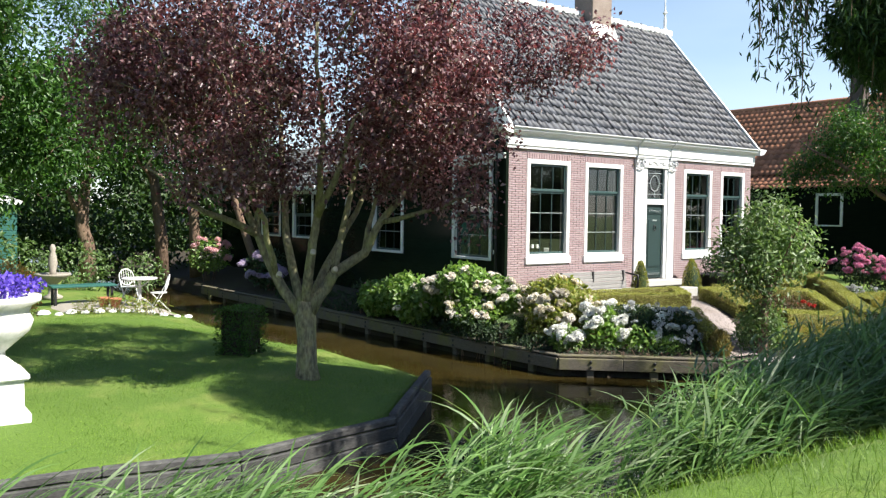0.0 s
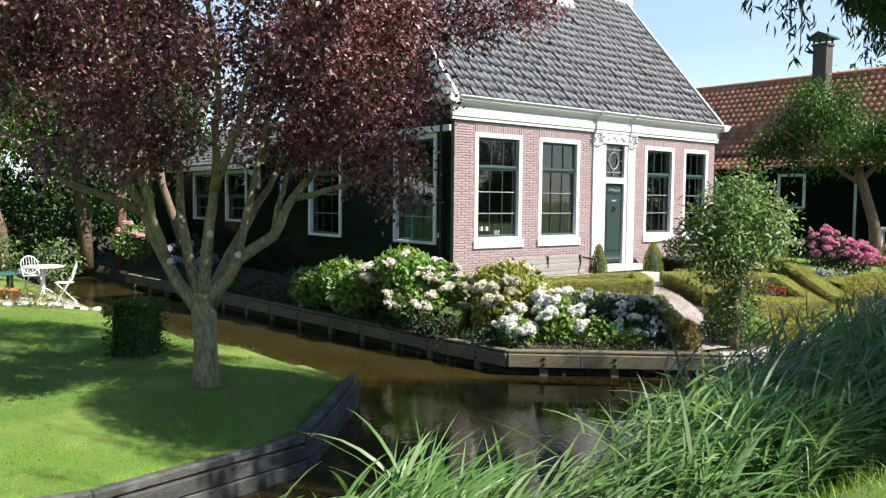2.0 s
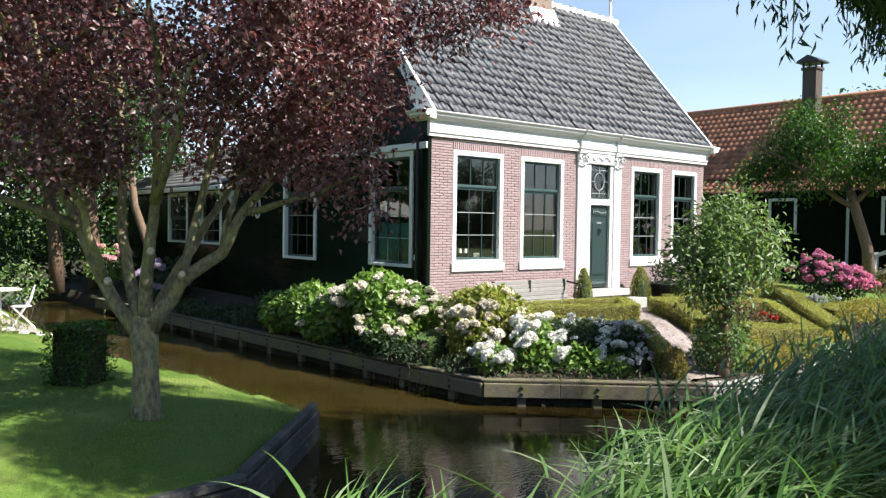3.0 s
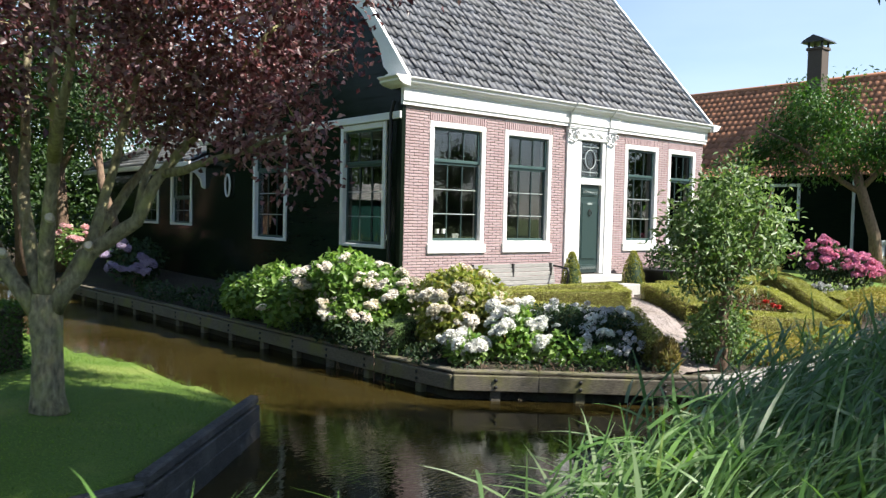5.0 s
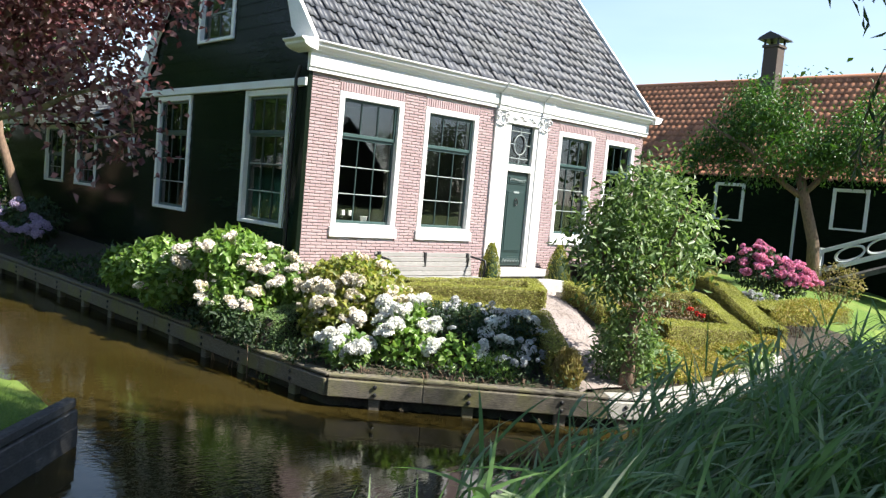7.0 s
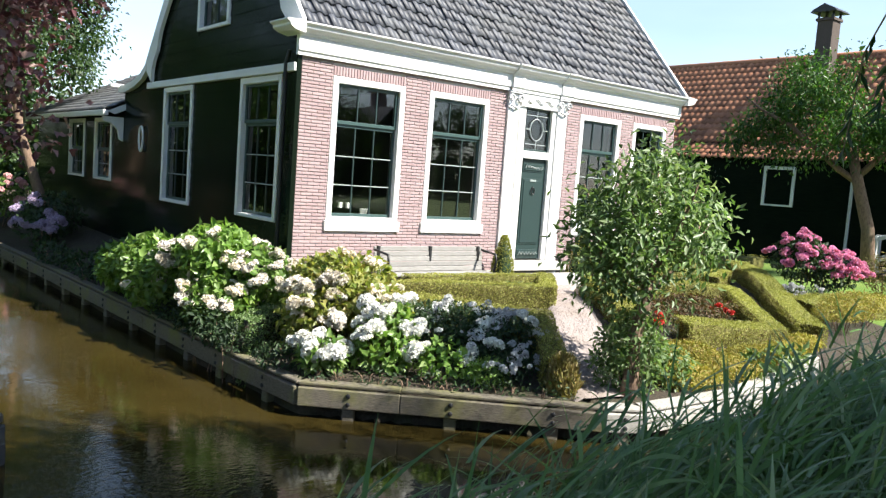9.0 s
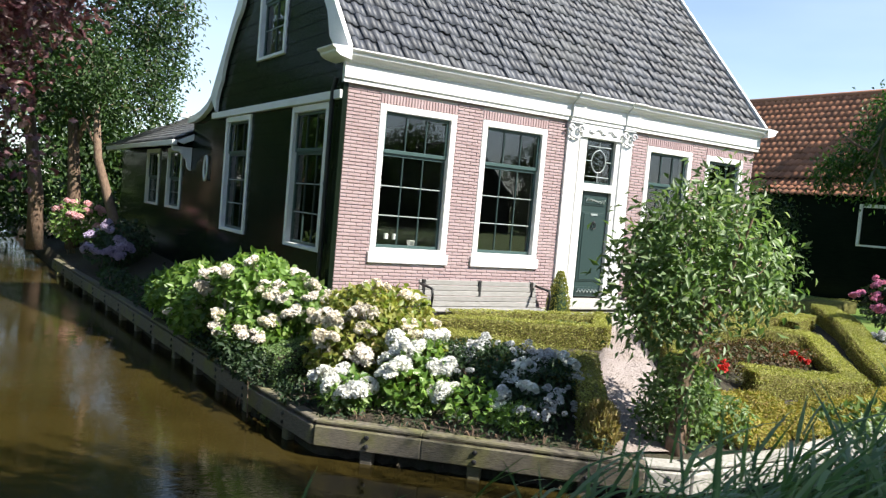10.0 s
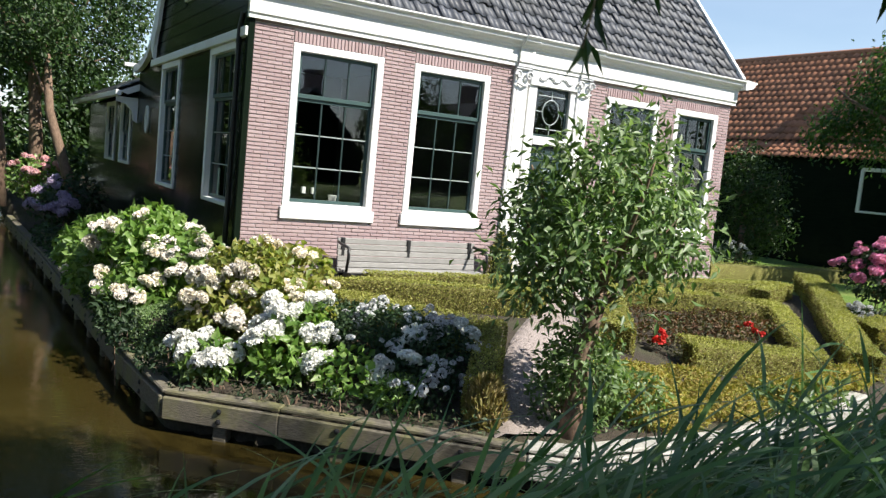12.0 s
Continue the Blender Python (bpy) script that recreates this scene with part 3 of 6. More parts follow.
def gable_span(z):
    if z < BACK_Z:
        return 0.02, BACK_Y
    lo = EAVE_Y + (z - EAVE_Z) / (RIDGE_Z - EAVE_Z) * (RIDGE_Y - EAVE_Y) + 0.06
    hi = BACK_Y + (z - BACK_Z) / (RIDGE_Z - BACK_Z) * (RIDGE_Y - BACK_Y) - 0.06
    return max(0.02, lo), hi


side_wall = part("board_wall", Shape().prism([(0.02, 0.5), (6.75, 0.5), (6.75, 1.86), (0.02, 1.86)], 0.03, 0.16), M_BOARD, house, "dark green tarred board wall")
body = Shape()
for ya, yb in ((0.02, 0.48), (2.0, 4.17), (5.75, 6.75)):
    body.box((0.03, ya, 1.86), (0.16, yb, 4.17), None, 0.002)
body.box((0.03, 0.02, 4.17), (0.16, 6.75, 4.62), None, 0.002)
body.prism([(0.02, 4.62), (6.75, 4.62), (4.08, 7.7), (4.08, 7.14), (4.08, 5.14), (2.62, 5.14), (2.62, 7.14), (2.62, 7.9)], 0.03, 0.16)
body.prism([(2.62, 7.14), (4.08, 7.14), (4.08, 7.75), (3.25, 8.7), (2.62, 7.95)], 0.03, 0.16)
part("wall_lining", body, M_BOARD, house, "dark board lining")
BOARD = 0.215
z = 0.55
while z < 8.5:
    top = min(z + BOARD, 8.6)
    ya, yb = gable_span((z + top) / 2)
    cuts = sorted((h[0], h[1]) for h in SIDE_HOLES if h[2] < top - 0.03 and h[3] > z + 0.03)
    runs, at = [], ya
    for c0, c1 in cuts:
        runs.append((at, c0))
        at = c1
    runs.append((at, yb))
    for r0, r1 in runs:
        if r1 - r0 > 0.05:
            brd = Shape().add([(0.02, r0, z), (0.02, r1, z), (0.010, r0, z - 0.006), (0.010, r1, z - 0.006), (0.022, r0, top), (0.022, r1, top), (0.032, r0, top), (0.032, r1, top), (0.032, r0, z), (0.032, r1, z)],
                              [(2, 3, 5, 4)[::-1], (2, 3, 9, 8), (4, 5, 7, 6), (2, 4, 6, 8), (3, 5, 7, 9)[::-1]])
            part("board", brd, M_BOARD, side_wall)
    z = top

# dark corner post and drainpipe
part("corner_post", Shape().box((-0.03, -0.012, 0.6), (0.055, 0.10, 4.45)), M_BOARD, house, "black corner post")
pipe = Shape().tube([(-0.07, 0.26, 0.7), (-0.07, 0.26, 4.3), (-0.05, 0.20, 4.5)], [0.035] * 3, 10)
for zz in (1.5, 2.9, 4.1):
    pipe.lathe([(0.045, 0), (0.045, 0.05)], (-0.07, 0.26, zz), 10)
part("drainpipe", pipe, M_IRON, house, "black drainpipe")
part("belt_board", Shape().box((-0.07, 0.0, 4.18), (0.02, 6.7, 4.31)), M_WHITE, house, "white belt board")

# other outside walls, floor and rooms
shell = Shape()
shell.box((HOUSE_X1 - 0.2, 0.31, 0.5), (HOUSE_X1, 6.7, 4.7), None, 0.002)
shell.prism([(0.0, 4.7), (6.7, 4.7), (3.25, 8.6)], HOUSE_X1 - 0.2, HOUSE_X1 - 0.02)
shell.box((0.17, 6.5, 0.5), (HOUSE_X1 - 0.21, 6.7, 4.7), None, 0.002)
part("outer_wall", shell, M_BOARD, house, "tarred board walls")
# floor, ceiling and partitions carry the indoor shade in their dark colour
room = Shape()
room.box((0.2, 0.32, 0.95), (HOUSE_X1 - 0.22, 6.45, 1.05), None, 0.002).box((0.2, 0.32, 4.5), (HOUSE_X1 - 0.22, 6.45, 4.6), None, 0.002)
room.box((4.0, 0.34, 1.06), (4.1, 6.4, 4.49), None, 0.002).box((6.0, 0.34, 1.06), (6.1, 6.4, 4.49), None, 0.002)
part("room_partition", room, M_SHADEDROOM, house, "room floor and partitions, coloured dark for dimness")

# cornice over the front, stepping forward over the doorway
CROWN = [(0.0, 4.42), (-0.06, 4.42), (-0.06, 4.47), (-0.085, 4.49), (-0.085, 4.70), (-0.12, 4.715), (-0.135, 4.745), (-0.19, 4.78), (-0.21, 4.80),
         (-0.21, 4.83), (-0.26, 4.865), (-0.26, 4.885), (0.0, 4.90)]


def moulded(x0, x1, out, name):
    sh = Shape().prism([(y - (out if y < -0.01 else 0), zz) for y, zz in CROWN], x0, x1)
    part(name, sh, M_WHITE, house, "white moulded cornice")


moulded(-0.05, 4.27, 0.0, "cornice")
moulded(4.27, 4.55, 0.05, "cornice")
moulded(4.55, 5.55, 0.02, "cornice")
moulded(5.55, 5.88, 0.05, "cornice")
moulded(5.88, HOUSE_X1 + 0.06, 0.0, "cornice")
for xx, sgn in ((-0.05, -1), (HOUSE_X1 + 0.06, 1)):
    ret = Shape().prism([(xx + sgn * (-y * 1.15) if y < -0.13 else xx, zz) for y, zz in CROWN if zz > 4.7] + [(xx - sgn * 0.01, 4.9), (xx - sgn * 0.01, 4.71)], -0.26, 0.32, "y")
    part("cornice_return", ret, M_WHITE, house, "white moulded cornice end")

# doorway
door = new("doorway")
door.parent = house
tagged(door, "white door surround with a dark green panelled door")
for px in (4.26, 5.55):
    part("pilaster", Shape().box((px, -0.05, 1.05), (px + 0.27, 0.12, 4.42)).box((px + 0.05, -0.060, 1.30), (px + 0.22, -0.04, 4.15)).box((px - 0.02, -0.075, 1.0), (px + 0.29, 0.05, 1.26)), M_WHITE, door, "white painted pilaster")
part("lintel", Shape().box((4.58, -0.06, 4.17), (5.57, 0.12, 4.42)), M_WHITE, door, "white painted lintel")
part("jamb", Shape().box((4.58, -0.02, 1.30), (4.75, 0.12, 4.17)), M_WHITE, door)
part("jamb", Shape().box((5.44, -0.02, 1.30), (5.57, 0.12, 4.17)), M_WHITE, door)
part("transom_bar", Shape().box((4.75, -0.03, 3.23), (5.44, 0.12, 3.37)), M_WHITE, door)
leaf = Shape().box((4.75, 0.05, 1.32), (5.44, 0.10, 3.23))
for za, zb in ((1.36, 1.50), (1.60, 2.86), (2.98, 3.16)):
    leaf.box((4.83, 0.036, za), (5.36, 0.055, zb), None, 0.012)
    leaf.box((4.87, 0.022, za + 0.03), (5.32, 0.04, zb - 0.03), None, 0.012)
part("door_leaf", leaf, M_GREEN, door, "dark green panelled door leaf")
for k in range(7):
    a = k * 0.9
    orn = Shape().tube([(4.88 + 0.07 * k, 0.015, 3.05 + 0.025 * math.sin(a)), (4.91 + 0.07 * k, 0.012, 3.09 + 0.02 * math.cos(a)), (4.95 + 0.07 * k, 0.015, 3.06)], [0.009] * 3, 6)
    part("carving", orn, M_BAR, door, "pale carved scrollwork")
for k in range(6):
    orn = Shape().tube([(4.85 + 0.085 * k, 0.01, 1.40), (4.88 + 0.085 * k, 0.008, 1.46), (4.93 + 0.085 * k, 0.01, 1.41)], [0.009] * 3, 6)
    part("carving", orn, M_BAR, door, "pale carved scrollwork")
knock = Shape().tube([(5.10 + 0.045 * math.cos(t), 0.0, 2.62 + 0.06 * math.sin(t)) for t in np.linspace(0, 2 * math.pi, 14)], [0.010] * 14, 6).lathe([(0.02, 0), (0.03, 0.02), (0.0, 0.05)], (5.10, 0.01, 2.66), 8)
part("knocker", knock, M_IRON, door, "black iron knocker")
part("letter_slot", Shape().box((5.02, 0.01, 2.80), (5.18, 0.03, 2.84), None, 0.003), M_BAR, door)
fan = Shape()
for xa, xb, za, zb in ((4.75, 4.79, 3.37, 4.17), (5.40, 5.44, 3.37, 4.17), (4.79, 5.40, 3.37, 3.41), (4.79, 5.40, 4.13, 4.17)):
    fan.box((xa, 0.04, za), (xb, 0.08, zb), None, 0.004)
part("transom_frame", fan, M_GREEN, door, "dark green transom frame")
tr = Shape()
tr.tube([(5.095 + 0.17 * math.cos(t), 0.03, 3.78 + 0.20 * math.sin(t)) for t in np.linspace(0, 2 * math.pi, 26)], [0.010] * 26, 6)
for p, q in (((4.79, 3.78), (4.925, 3.78)), ((5.265, 3.78), (5.40, 3.78)), ((5.095, 3.41), (5.095, 3.58)), ((4.82, 3.50), (5.37, 3.50)), ((4.82, 4.04), (5.37, 4.04)), ((5.095, 3.98), (5.095, 4.13))):
    tr.tube([(p[0], 0.03, p[1]), (q[0], 0.03, q[1])], [0.009] * 2, 6)
part("tracery", tr, M_BAR, door, "pale iron tracery")
pane = part("pane", Shape().add([(4.77, 0.06, 3.39), (5.42, 0.06, 3.39), (5.42, 0.06, 4.15), (4.77, 0.06, 4.15)], [(0, 1, 2, 3)]), M_GLASS, door, "dark glass")
pane.visible_shadow = False
for cx in (4.40, 5.69):
    cap = Shape()
    for sgn in (-1, 1):
        pts = [(cx + sgn * (0.10 + 0.07 * (1 - t / 9) * math.cos(t)), -0.10, 4.28 + 0.08 * (1 - t / 9) * math.sin(t)) for t in np.linspace(0, 8.5, 22)]
        cap.tube(pts, [0.022 - 0.0005 * i for i in range(22)], 6)
    cap.box((cx - 0.15, -0.10, 4.38), (cx + 0.15, -0.04, 4.42)).tube([(cx - 0.12, -0.09, 4.16), (cx, -0.11, 4.12), (cx + 0.12, -0.09, 4.16)], [0.015, 0.022, 0.015], 6)
    part("capital", cap, M_CAPITAL, door, "white scrolled capital")
swag = Shape()
for k in range(5):
    cx = 4.80 + 0.14 * k
    swag.tube([(cx + 0.06 * math.cos(t), -0.08, 4.30 + 0.035 * math.sin(t) * (1 if k % 2 else -1)) for t in np.linspace(0, 3.6, 9)], [0.012] * 9, 6)
part("swag", swag, M_CAPITAL, door, "white carved swag")
part("step", Shape().box((4.35, -0.36, 1.14), (5.82, 0.10, 1.29), None, 0.012), M_STEP, door, "grey stone step")
part("step", Shape().box((4.25, -0.72, 0.80), (6.0, -0.365, 1.10), None, 0.012), M_STEP, door, "grey stone step")

# roof decks under the tiles
ROOF_SLOPE = math.atan2(RIDGE_Z - EAVE_Z, RIDGE_Y - EAVE_Y)
ROOF_LEN = math.hypot(RIDGE_Z - EAVE_Z, RIDGE_Y - EAVE_Y)
deck = Shape().prism([(EAVE_Y + 0.03, EAVE_Z - 0.02), (RIDGE_Y, RIDGE_Z - 0.05), (BACK_Y, BACK_Z - 0.02), (BACK_Y, BACK_Z - 0.12), (RIDGE_Y, RIDGE_Z - 0.2), (EAVE_Y + 0.08, EAVE_Z - 0.1)], 0.0, HOUSE_X1)
roof = part("roof", deck, M_IRON, house, "steep roof of weathered grey pantiles")


def pantile_mesh(width, length, lift=0.048, n=8):
    """An S-shaped tile: local x across, y up the slope, z out."""
    prof = []
    for i in range(n + 1):
        t = i / n
        prof.append((t * width * 1.08, lift * (0.5 + 0.5 * math.cos(2 * math.pi * (t - 0.22)))))
    sh = Shape()
    th = 0.016
    top0 = [(x, -0.03, zz + 0.024) for x, zz in prof]
    top1 = [(x, length, zz) for x, zz in prof]
    low0 = [(x, -0.03, zz + 0.024 - th) for x, zz in prof]
    k = n + 1
    faces = [(i, i + 1, k + i + 1, k + i) for i in range(n)] + [(2 * k + i, 2 * k + i + 1, i + 1, i) for i in range(n)]
    sh.add(top0 + top1 + low0, faces)
    return sh


TILE_W, TILE_L = 0.212, 0.285
TILES_X, TILES_Y = int((HOUSE_X1 - 0.05) / TILE_W) + 1, int(ROOF_LEN / TILE_L)
tile_shape = pantile_mesh(TILE_W, TILE_L)
tile_me = tile_shape.mesh("tile", M_SLATE, True)
ROOF_M = Matrix.Translation((0.02, EAVE_Y, EAVE_Z)) @ Matrix.Rotation(ROOF_SLOPE, 4, "X")
rest = Shape()
r2 = random.Random(3)
for i in range(TILES_X):
    for j in range(TILES_Y + 1):
        m = ROOF_M @ pose(i * TILE_W + r2.uniform(-0.007, 0.007), j * TILE_L + r2.uniform(-0.014, 0.014), 0.012 + r2.uniform(-0.006, 0.008), r2.uniform(-2, 2), r2.uniform(-2.5, 2.5), r2.uniform(-1.6, 1.6))
        if i < 27 and j < 11:
            t = new("tile", tile_me)
            t.parent = roof
            t.matrix_local = m
        else:
            rest.add([m @ Vector(v) for v in tile_shape.v], tile_shape.f)
BACK_SLOPE = math.atan2(RIDGE_Z - BACK_Z, BACK_Y - RIDGE_Y)
BACK_M = Matrix.Translation((HOUSE_X1, BACK_Y, BACK_Z)) @ Matrix.Rotation(radians(180), 4, "Z") @ Matrix.Rotation(BACK_SLOPE, 4, "X")
for i in range(TILES_X):
    for j in range(0, TILES_Y + 1):
        m = BACK_M @ pose(i * TILE_W, j * TILE_L, 0.012)
        rest.add([m @ Vector(v) for v in tile_shape.v], tile_shape.f)
part("roof_tiles", rest, M_SLATES, roof, "weathered grey pantiles", True, "stuff")
ridge = new("ridge")
ridge.parent = house
rid_me = Shape().tube([(0, 0, 0), (0.16, 0, 0.004), (0.33, 0, 0.015)], [0.115, 0.118, 0.13], 10).mesh("ridge_tile", M_LEAD, True)
x = -0.02
while x < HOUSE_X1:
    rt = new("ridge_tile", rid_me)
    rt.parent = ridge
    rt.location = (x, RIDGE_Y, RIDGE_Z + 0.01)
    x += 0.31

# white verge boards on both gables, with the curved foot
def verge(x0, x1, front):
    y0, z0 = (EAVE_Y, EAVE_Z) if front else (BACK_Y, BACK_Z)
    d = Vector((RIDGE_Y - y0, RIDGE_Z - z0)).normalized()
    nrm = Vector((-d.y, d.x)) if front else Vector((d.y, -d.x))
    up, lo = [], []
    length = math.hypot(RIDGE_Y - y0, RIDGE_Z - z0)
    for k in range(25):
        s = length * k / 24
        p = Vector((y0, z0)) + d * s
        wide = 0.17 + (0.30 * max(0, 1 - s / 1.05) ** 0.7 * (0.75 + 0.25 * math.cos(s * 9)) if s < 1.05 else 0) + 0.10 * max(0.0, math.cos((s - 2.35) * 3.6)) ** 3 * (1 if 1.9 < s < 2.8 else 0)
        up.append(p + nrm * 0.085)
        lo.append(p - nrm * wide)
    if front:
        lo[0] = Vector((y0 + 0.62, z0 + 0.0))
        lo[1] = Vector((y0 + 0.63, z0 + 0.10))
    sh = Shape()
    n = len(up)
    verts = [(x0, p.x, p.y) for p in up] + [(x0, p.x, p.y) for p in lo] + [(x1, p.x, p.y) for p in up] + [(x1, p.x, p.y) for p in lo]
    faces = []
    for k in range(n - 1):
        faces += [(k, k + 1, n + k + 1, n + k), (2 * n + k, 3 * n + k, 3 * n + k + 1, 2 * n + k + 1), (k, 2 * n + k, 2 * n + k + 1, k + 1), (n + k, n + k + 1, 3 * n + k + 1, 3 * n + k)]
    faces += [(0, n, 3 * n, 2 * n), (n - 1, 3 * n - 1, 4 * n - 1, 2 * n - 1)]
    sh.add(verts, faces)
    part("verge_board", sh, M_WHITE, house, "white painted verge board")


for x0, x1 in ((-0.09, -0.02), (HOUSE_X1, HOUSE_X1 + 0.07)):
    verge(x0, x1, True)
    verge(x0, x1, False)
for xx in (-0.05, HOUSE_X1 + 0.03):
    fin = Shape().box((xx - 0.06, RIDGE_Y - 0.06, RIDGE_Z - 0.05), (xx + 0.06, RIDGE_Y + 0.06, RIDGE_Z + 0.18))
    fin.lathe([(0.035, 0), (0.05, 0.25), (0.03, 0.45), (0.075, 0.52), (0.03, 0.60), (0.022, 0.85), (0.008, 1.15)], (xx, RIDGE_Y, RIDGE_Z + 0.15), 10)
    part("finial", fin, M_WHITE, house, "white turned finial")
M_CHIM = surface("grey_brown_brick", (0.16, 0.12, 0.10), (0.30, 0.24, 0.20), 0.9, 30, 2.0, (0.36, 0.32, 0.28), 0.4, 0.5, 0.006, (1, 1, 5))
chim = Shape().box((5.55, 2.78, 8.0), (6.35, 3.52, 10.6), None, 0.01).box((5.48, 2.71, 10.5), (6.42, 3.59, 10.7), None, 0.01)
part("chimney", chim, M_CHIM, house, "brown brick chimney")
fl = Shape().prism([(2.55, 7.98 + 0.06), (2.8, 8.26 + 0.28), (3.7, 8.26 + 0.30), (3.9, 8.04)], 5.45, 6.45)
part("flashing", fl, M_LEAD, house, "white chimney flashing")

# lower back wing
WING = "dark green board wall of the low back wing"
for ya, yb in ((6.76, 9.45), (10.95, 11.9), (13.5, 17.4)):
    part("wing_wall", Shape().box((0.05, ya, 0.5), (0.18, yb, 3.66), None, 0.002), M_BOARD, house, WING)
for ya, yb in ((9.45, 10.95), (11.9, 13.5)):
    part("wing_wall", Shape().box((0.05, ya, 0.5), (0.18, yb, 2.08), None, 0.002), M_BOARD, house, WING)
    part("wing_lintel", Shape().box((0.05, ya, 3.63), (0.18, yb, 3.66), None, 0.002), M_BOARD, house)
part("wing_wall", Shape().box((0.19, 17.2, 0.5), (6.5, 17.4, 3.66), None, 0.002), M_BOARD, house, WING)
part("wing_wall", Shape().box((6.3, 6.76, 0.5), (6.5, 17.19, 3.66), None, 0.002), M_BOARD, house, WING)
part("wing_gable", Shape().prism([(0.05, 3.67), (6.5, 3.67), (3.2, 5.25)], 17.2, 17.4, "y"), M_BOARD, house, WING)
part("wing_floor", Shape().box((0.2, 6.8, 0.9), (6.25, 17.1, 1.0), None, 0.002), M_SHADEDROOM, house)
part("gable_cheek", Shape().prism([(6.74, 3.6), (8.5, 3.6), (8.5, 4.28), (7.6, 4.30), (6.74, 4.62)], 0.03, 0.14), M_BOARD, house, "dark board cheek")
curve = [(6.62, 4.74), (7.0, 4.52), (7.5, 4.38), (8.1, 4.30), (8.62, 4.30)]
sh = Shape()
for (ya, za), (yb, zb) in zip(curve, curve[1:]):
    sh.prism([(ya, za - 0.13), (yb, zb - 0.13), (yb, zb + 0.03), (ya, za + 0.03)], -0.10, 0.0)
part("verge_curve", sh, M_WHITE, house, "white curved verge board")
wdeck = Shape().prism([(-0.34, 3.74), (3.2, 5.45), (6.8, 3.74), (6.8, 3.66), (3.2, 5.35), (-0.34, 3.66)], 8.5, 17.6, "y")
wroof = part("wing_roof", wdeck, M_IRON, house, "low grey pantiled roof of the wing")
wt = Shape()
WS = math.atan2(5.45 - 3.74, 3.54)
WM = Matrix.Translation((-0.36, 17.6, 3.75)) @ Matrix.Rotation(radians(-90), 4, "Z") @ Matrix.Rotation(WS, 4, "X")
for i in range(43):
    for j in range(14):
        m = WM @ pose(i * TILE_W, j * TILE_L, 0.012)
        wt.add([m @ Vector(v) for v in tile_shape.v], tile_shape.f)
M_WINGTILE = surface("lichen_grey_pantile", (0.10, 0.105, 0.11), (0.24, 0.245, 0.25), 0.7, 60, 1.6, (0.34, 0.33, 0.30), 0.5, 0.35, 0.004, island=0.4)
part("roof_tiles", wt, M_WINGTILE, wroof, "weathered grey pantiles", True, "stuff")
part("link_roof", Shape().prism([(6.6, 4.70), (7.5, 4.40), (8.62, 4.30), (8.62, 4.2), (6.6, 4.55)], 0.0, 6.8), M_SLATES, house, "tiled roof between house and wing")
part("wing_front_gable", Shape().prism([(0.15, 3.7), (6.4, 3.7), (3.2, 5.25)], 8.62, 8.75, "y"), M_BOARD, house, WING)
part("wing_verge", Shape().prism([(-0.36, 3.72), (3.2, 5.47), (3.2, 5.29), (-0.2, 3.66)], 8.40, 8.5, "y"), M_WHITE, house, "white sloping verge board")
g = Shape().box((-0.46, 8.45, 3.62), (-0.34, 17.6, 3.74))
part("gutter", g, M_WHITE, house, "white eaves gutter")
part("eave_trim", Shape().box((-0.30, 8.5, 4.28), (0.1, 8.62, 4.36)), M_WHITE, house)
brk = Shape().prism([(-0.42, 3.60), (0.04, 3.60), (0.04, 3.05), (-0.04, 3.10), (-0.08, 3.30), (-0.22, 3.45), (-0.42, 3.50)], 8.56, 8.66, "y")
part("bracket", brk, M_WHITE, house, "white scrolled eaves bracket")
ov = Shape().tube([(0.0, 7.15 + 0.13 * math.cos(t), 3.12 + 0.27 * math.sin(t)) for t in np.linspace(0, 2 * math.pi, 24)], [0.025] * 24, 6)
part("oval_frame", ov, M_WHITE, house, "small white oval frame")
part("shutter_tag", Shape().box((-0.035, 0.34, 2.02), (-0.02, 0.40, 2.12), None, 0.003).box((-0.05, 0.30, 2.95), (-0.035, 0.34, 3.1), None, 0.003), M_WHITE, house, "small white tag")

# ---------------------------------------------------------------- ground details and banks
bank = thing("canal_bank_garden", "weathered timber bank edging the flower garden", "bank", kind="structure")
pts = GARDEN[1:11]
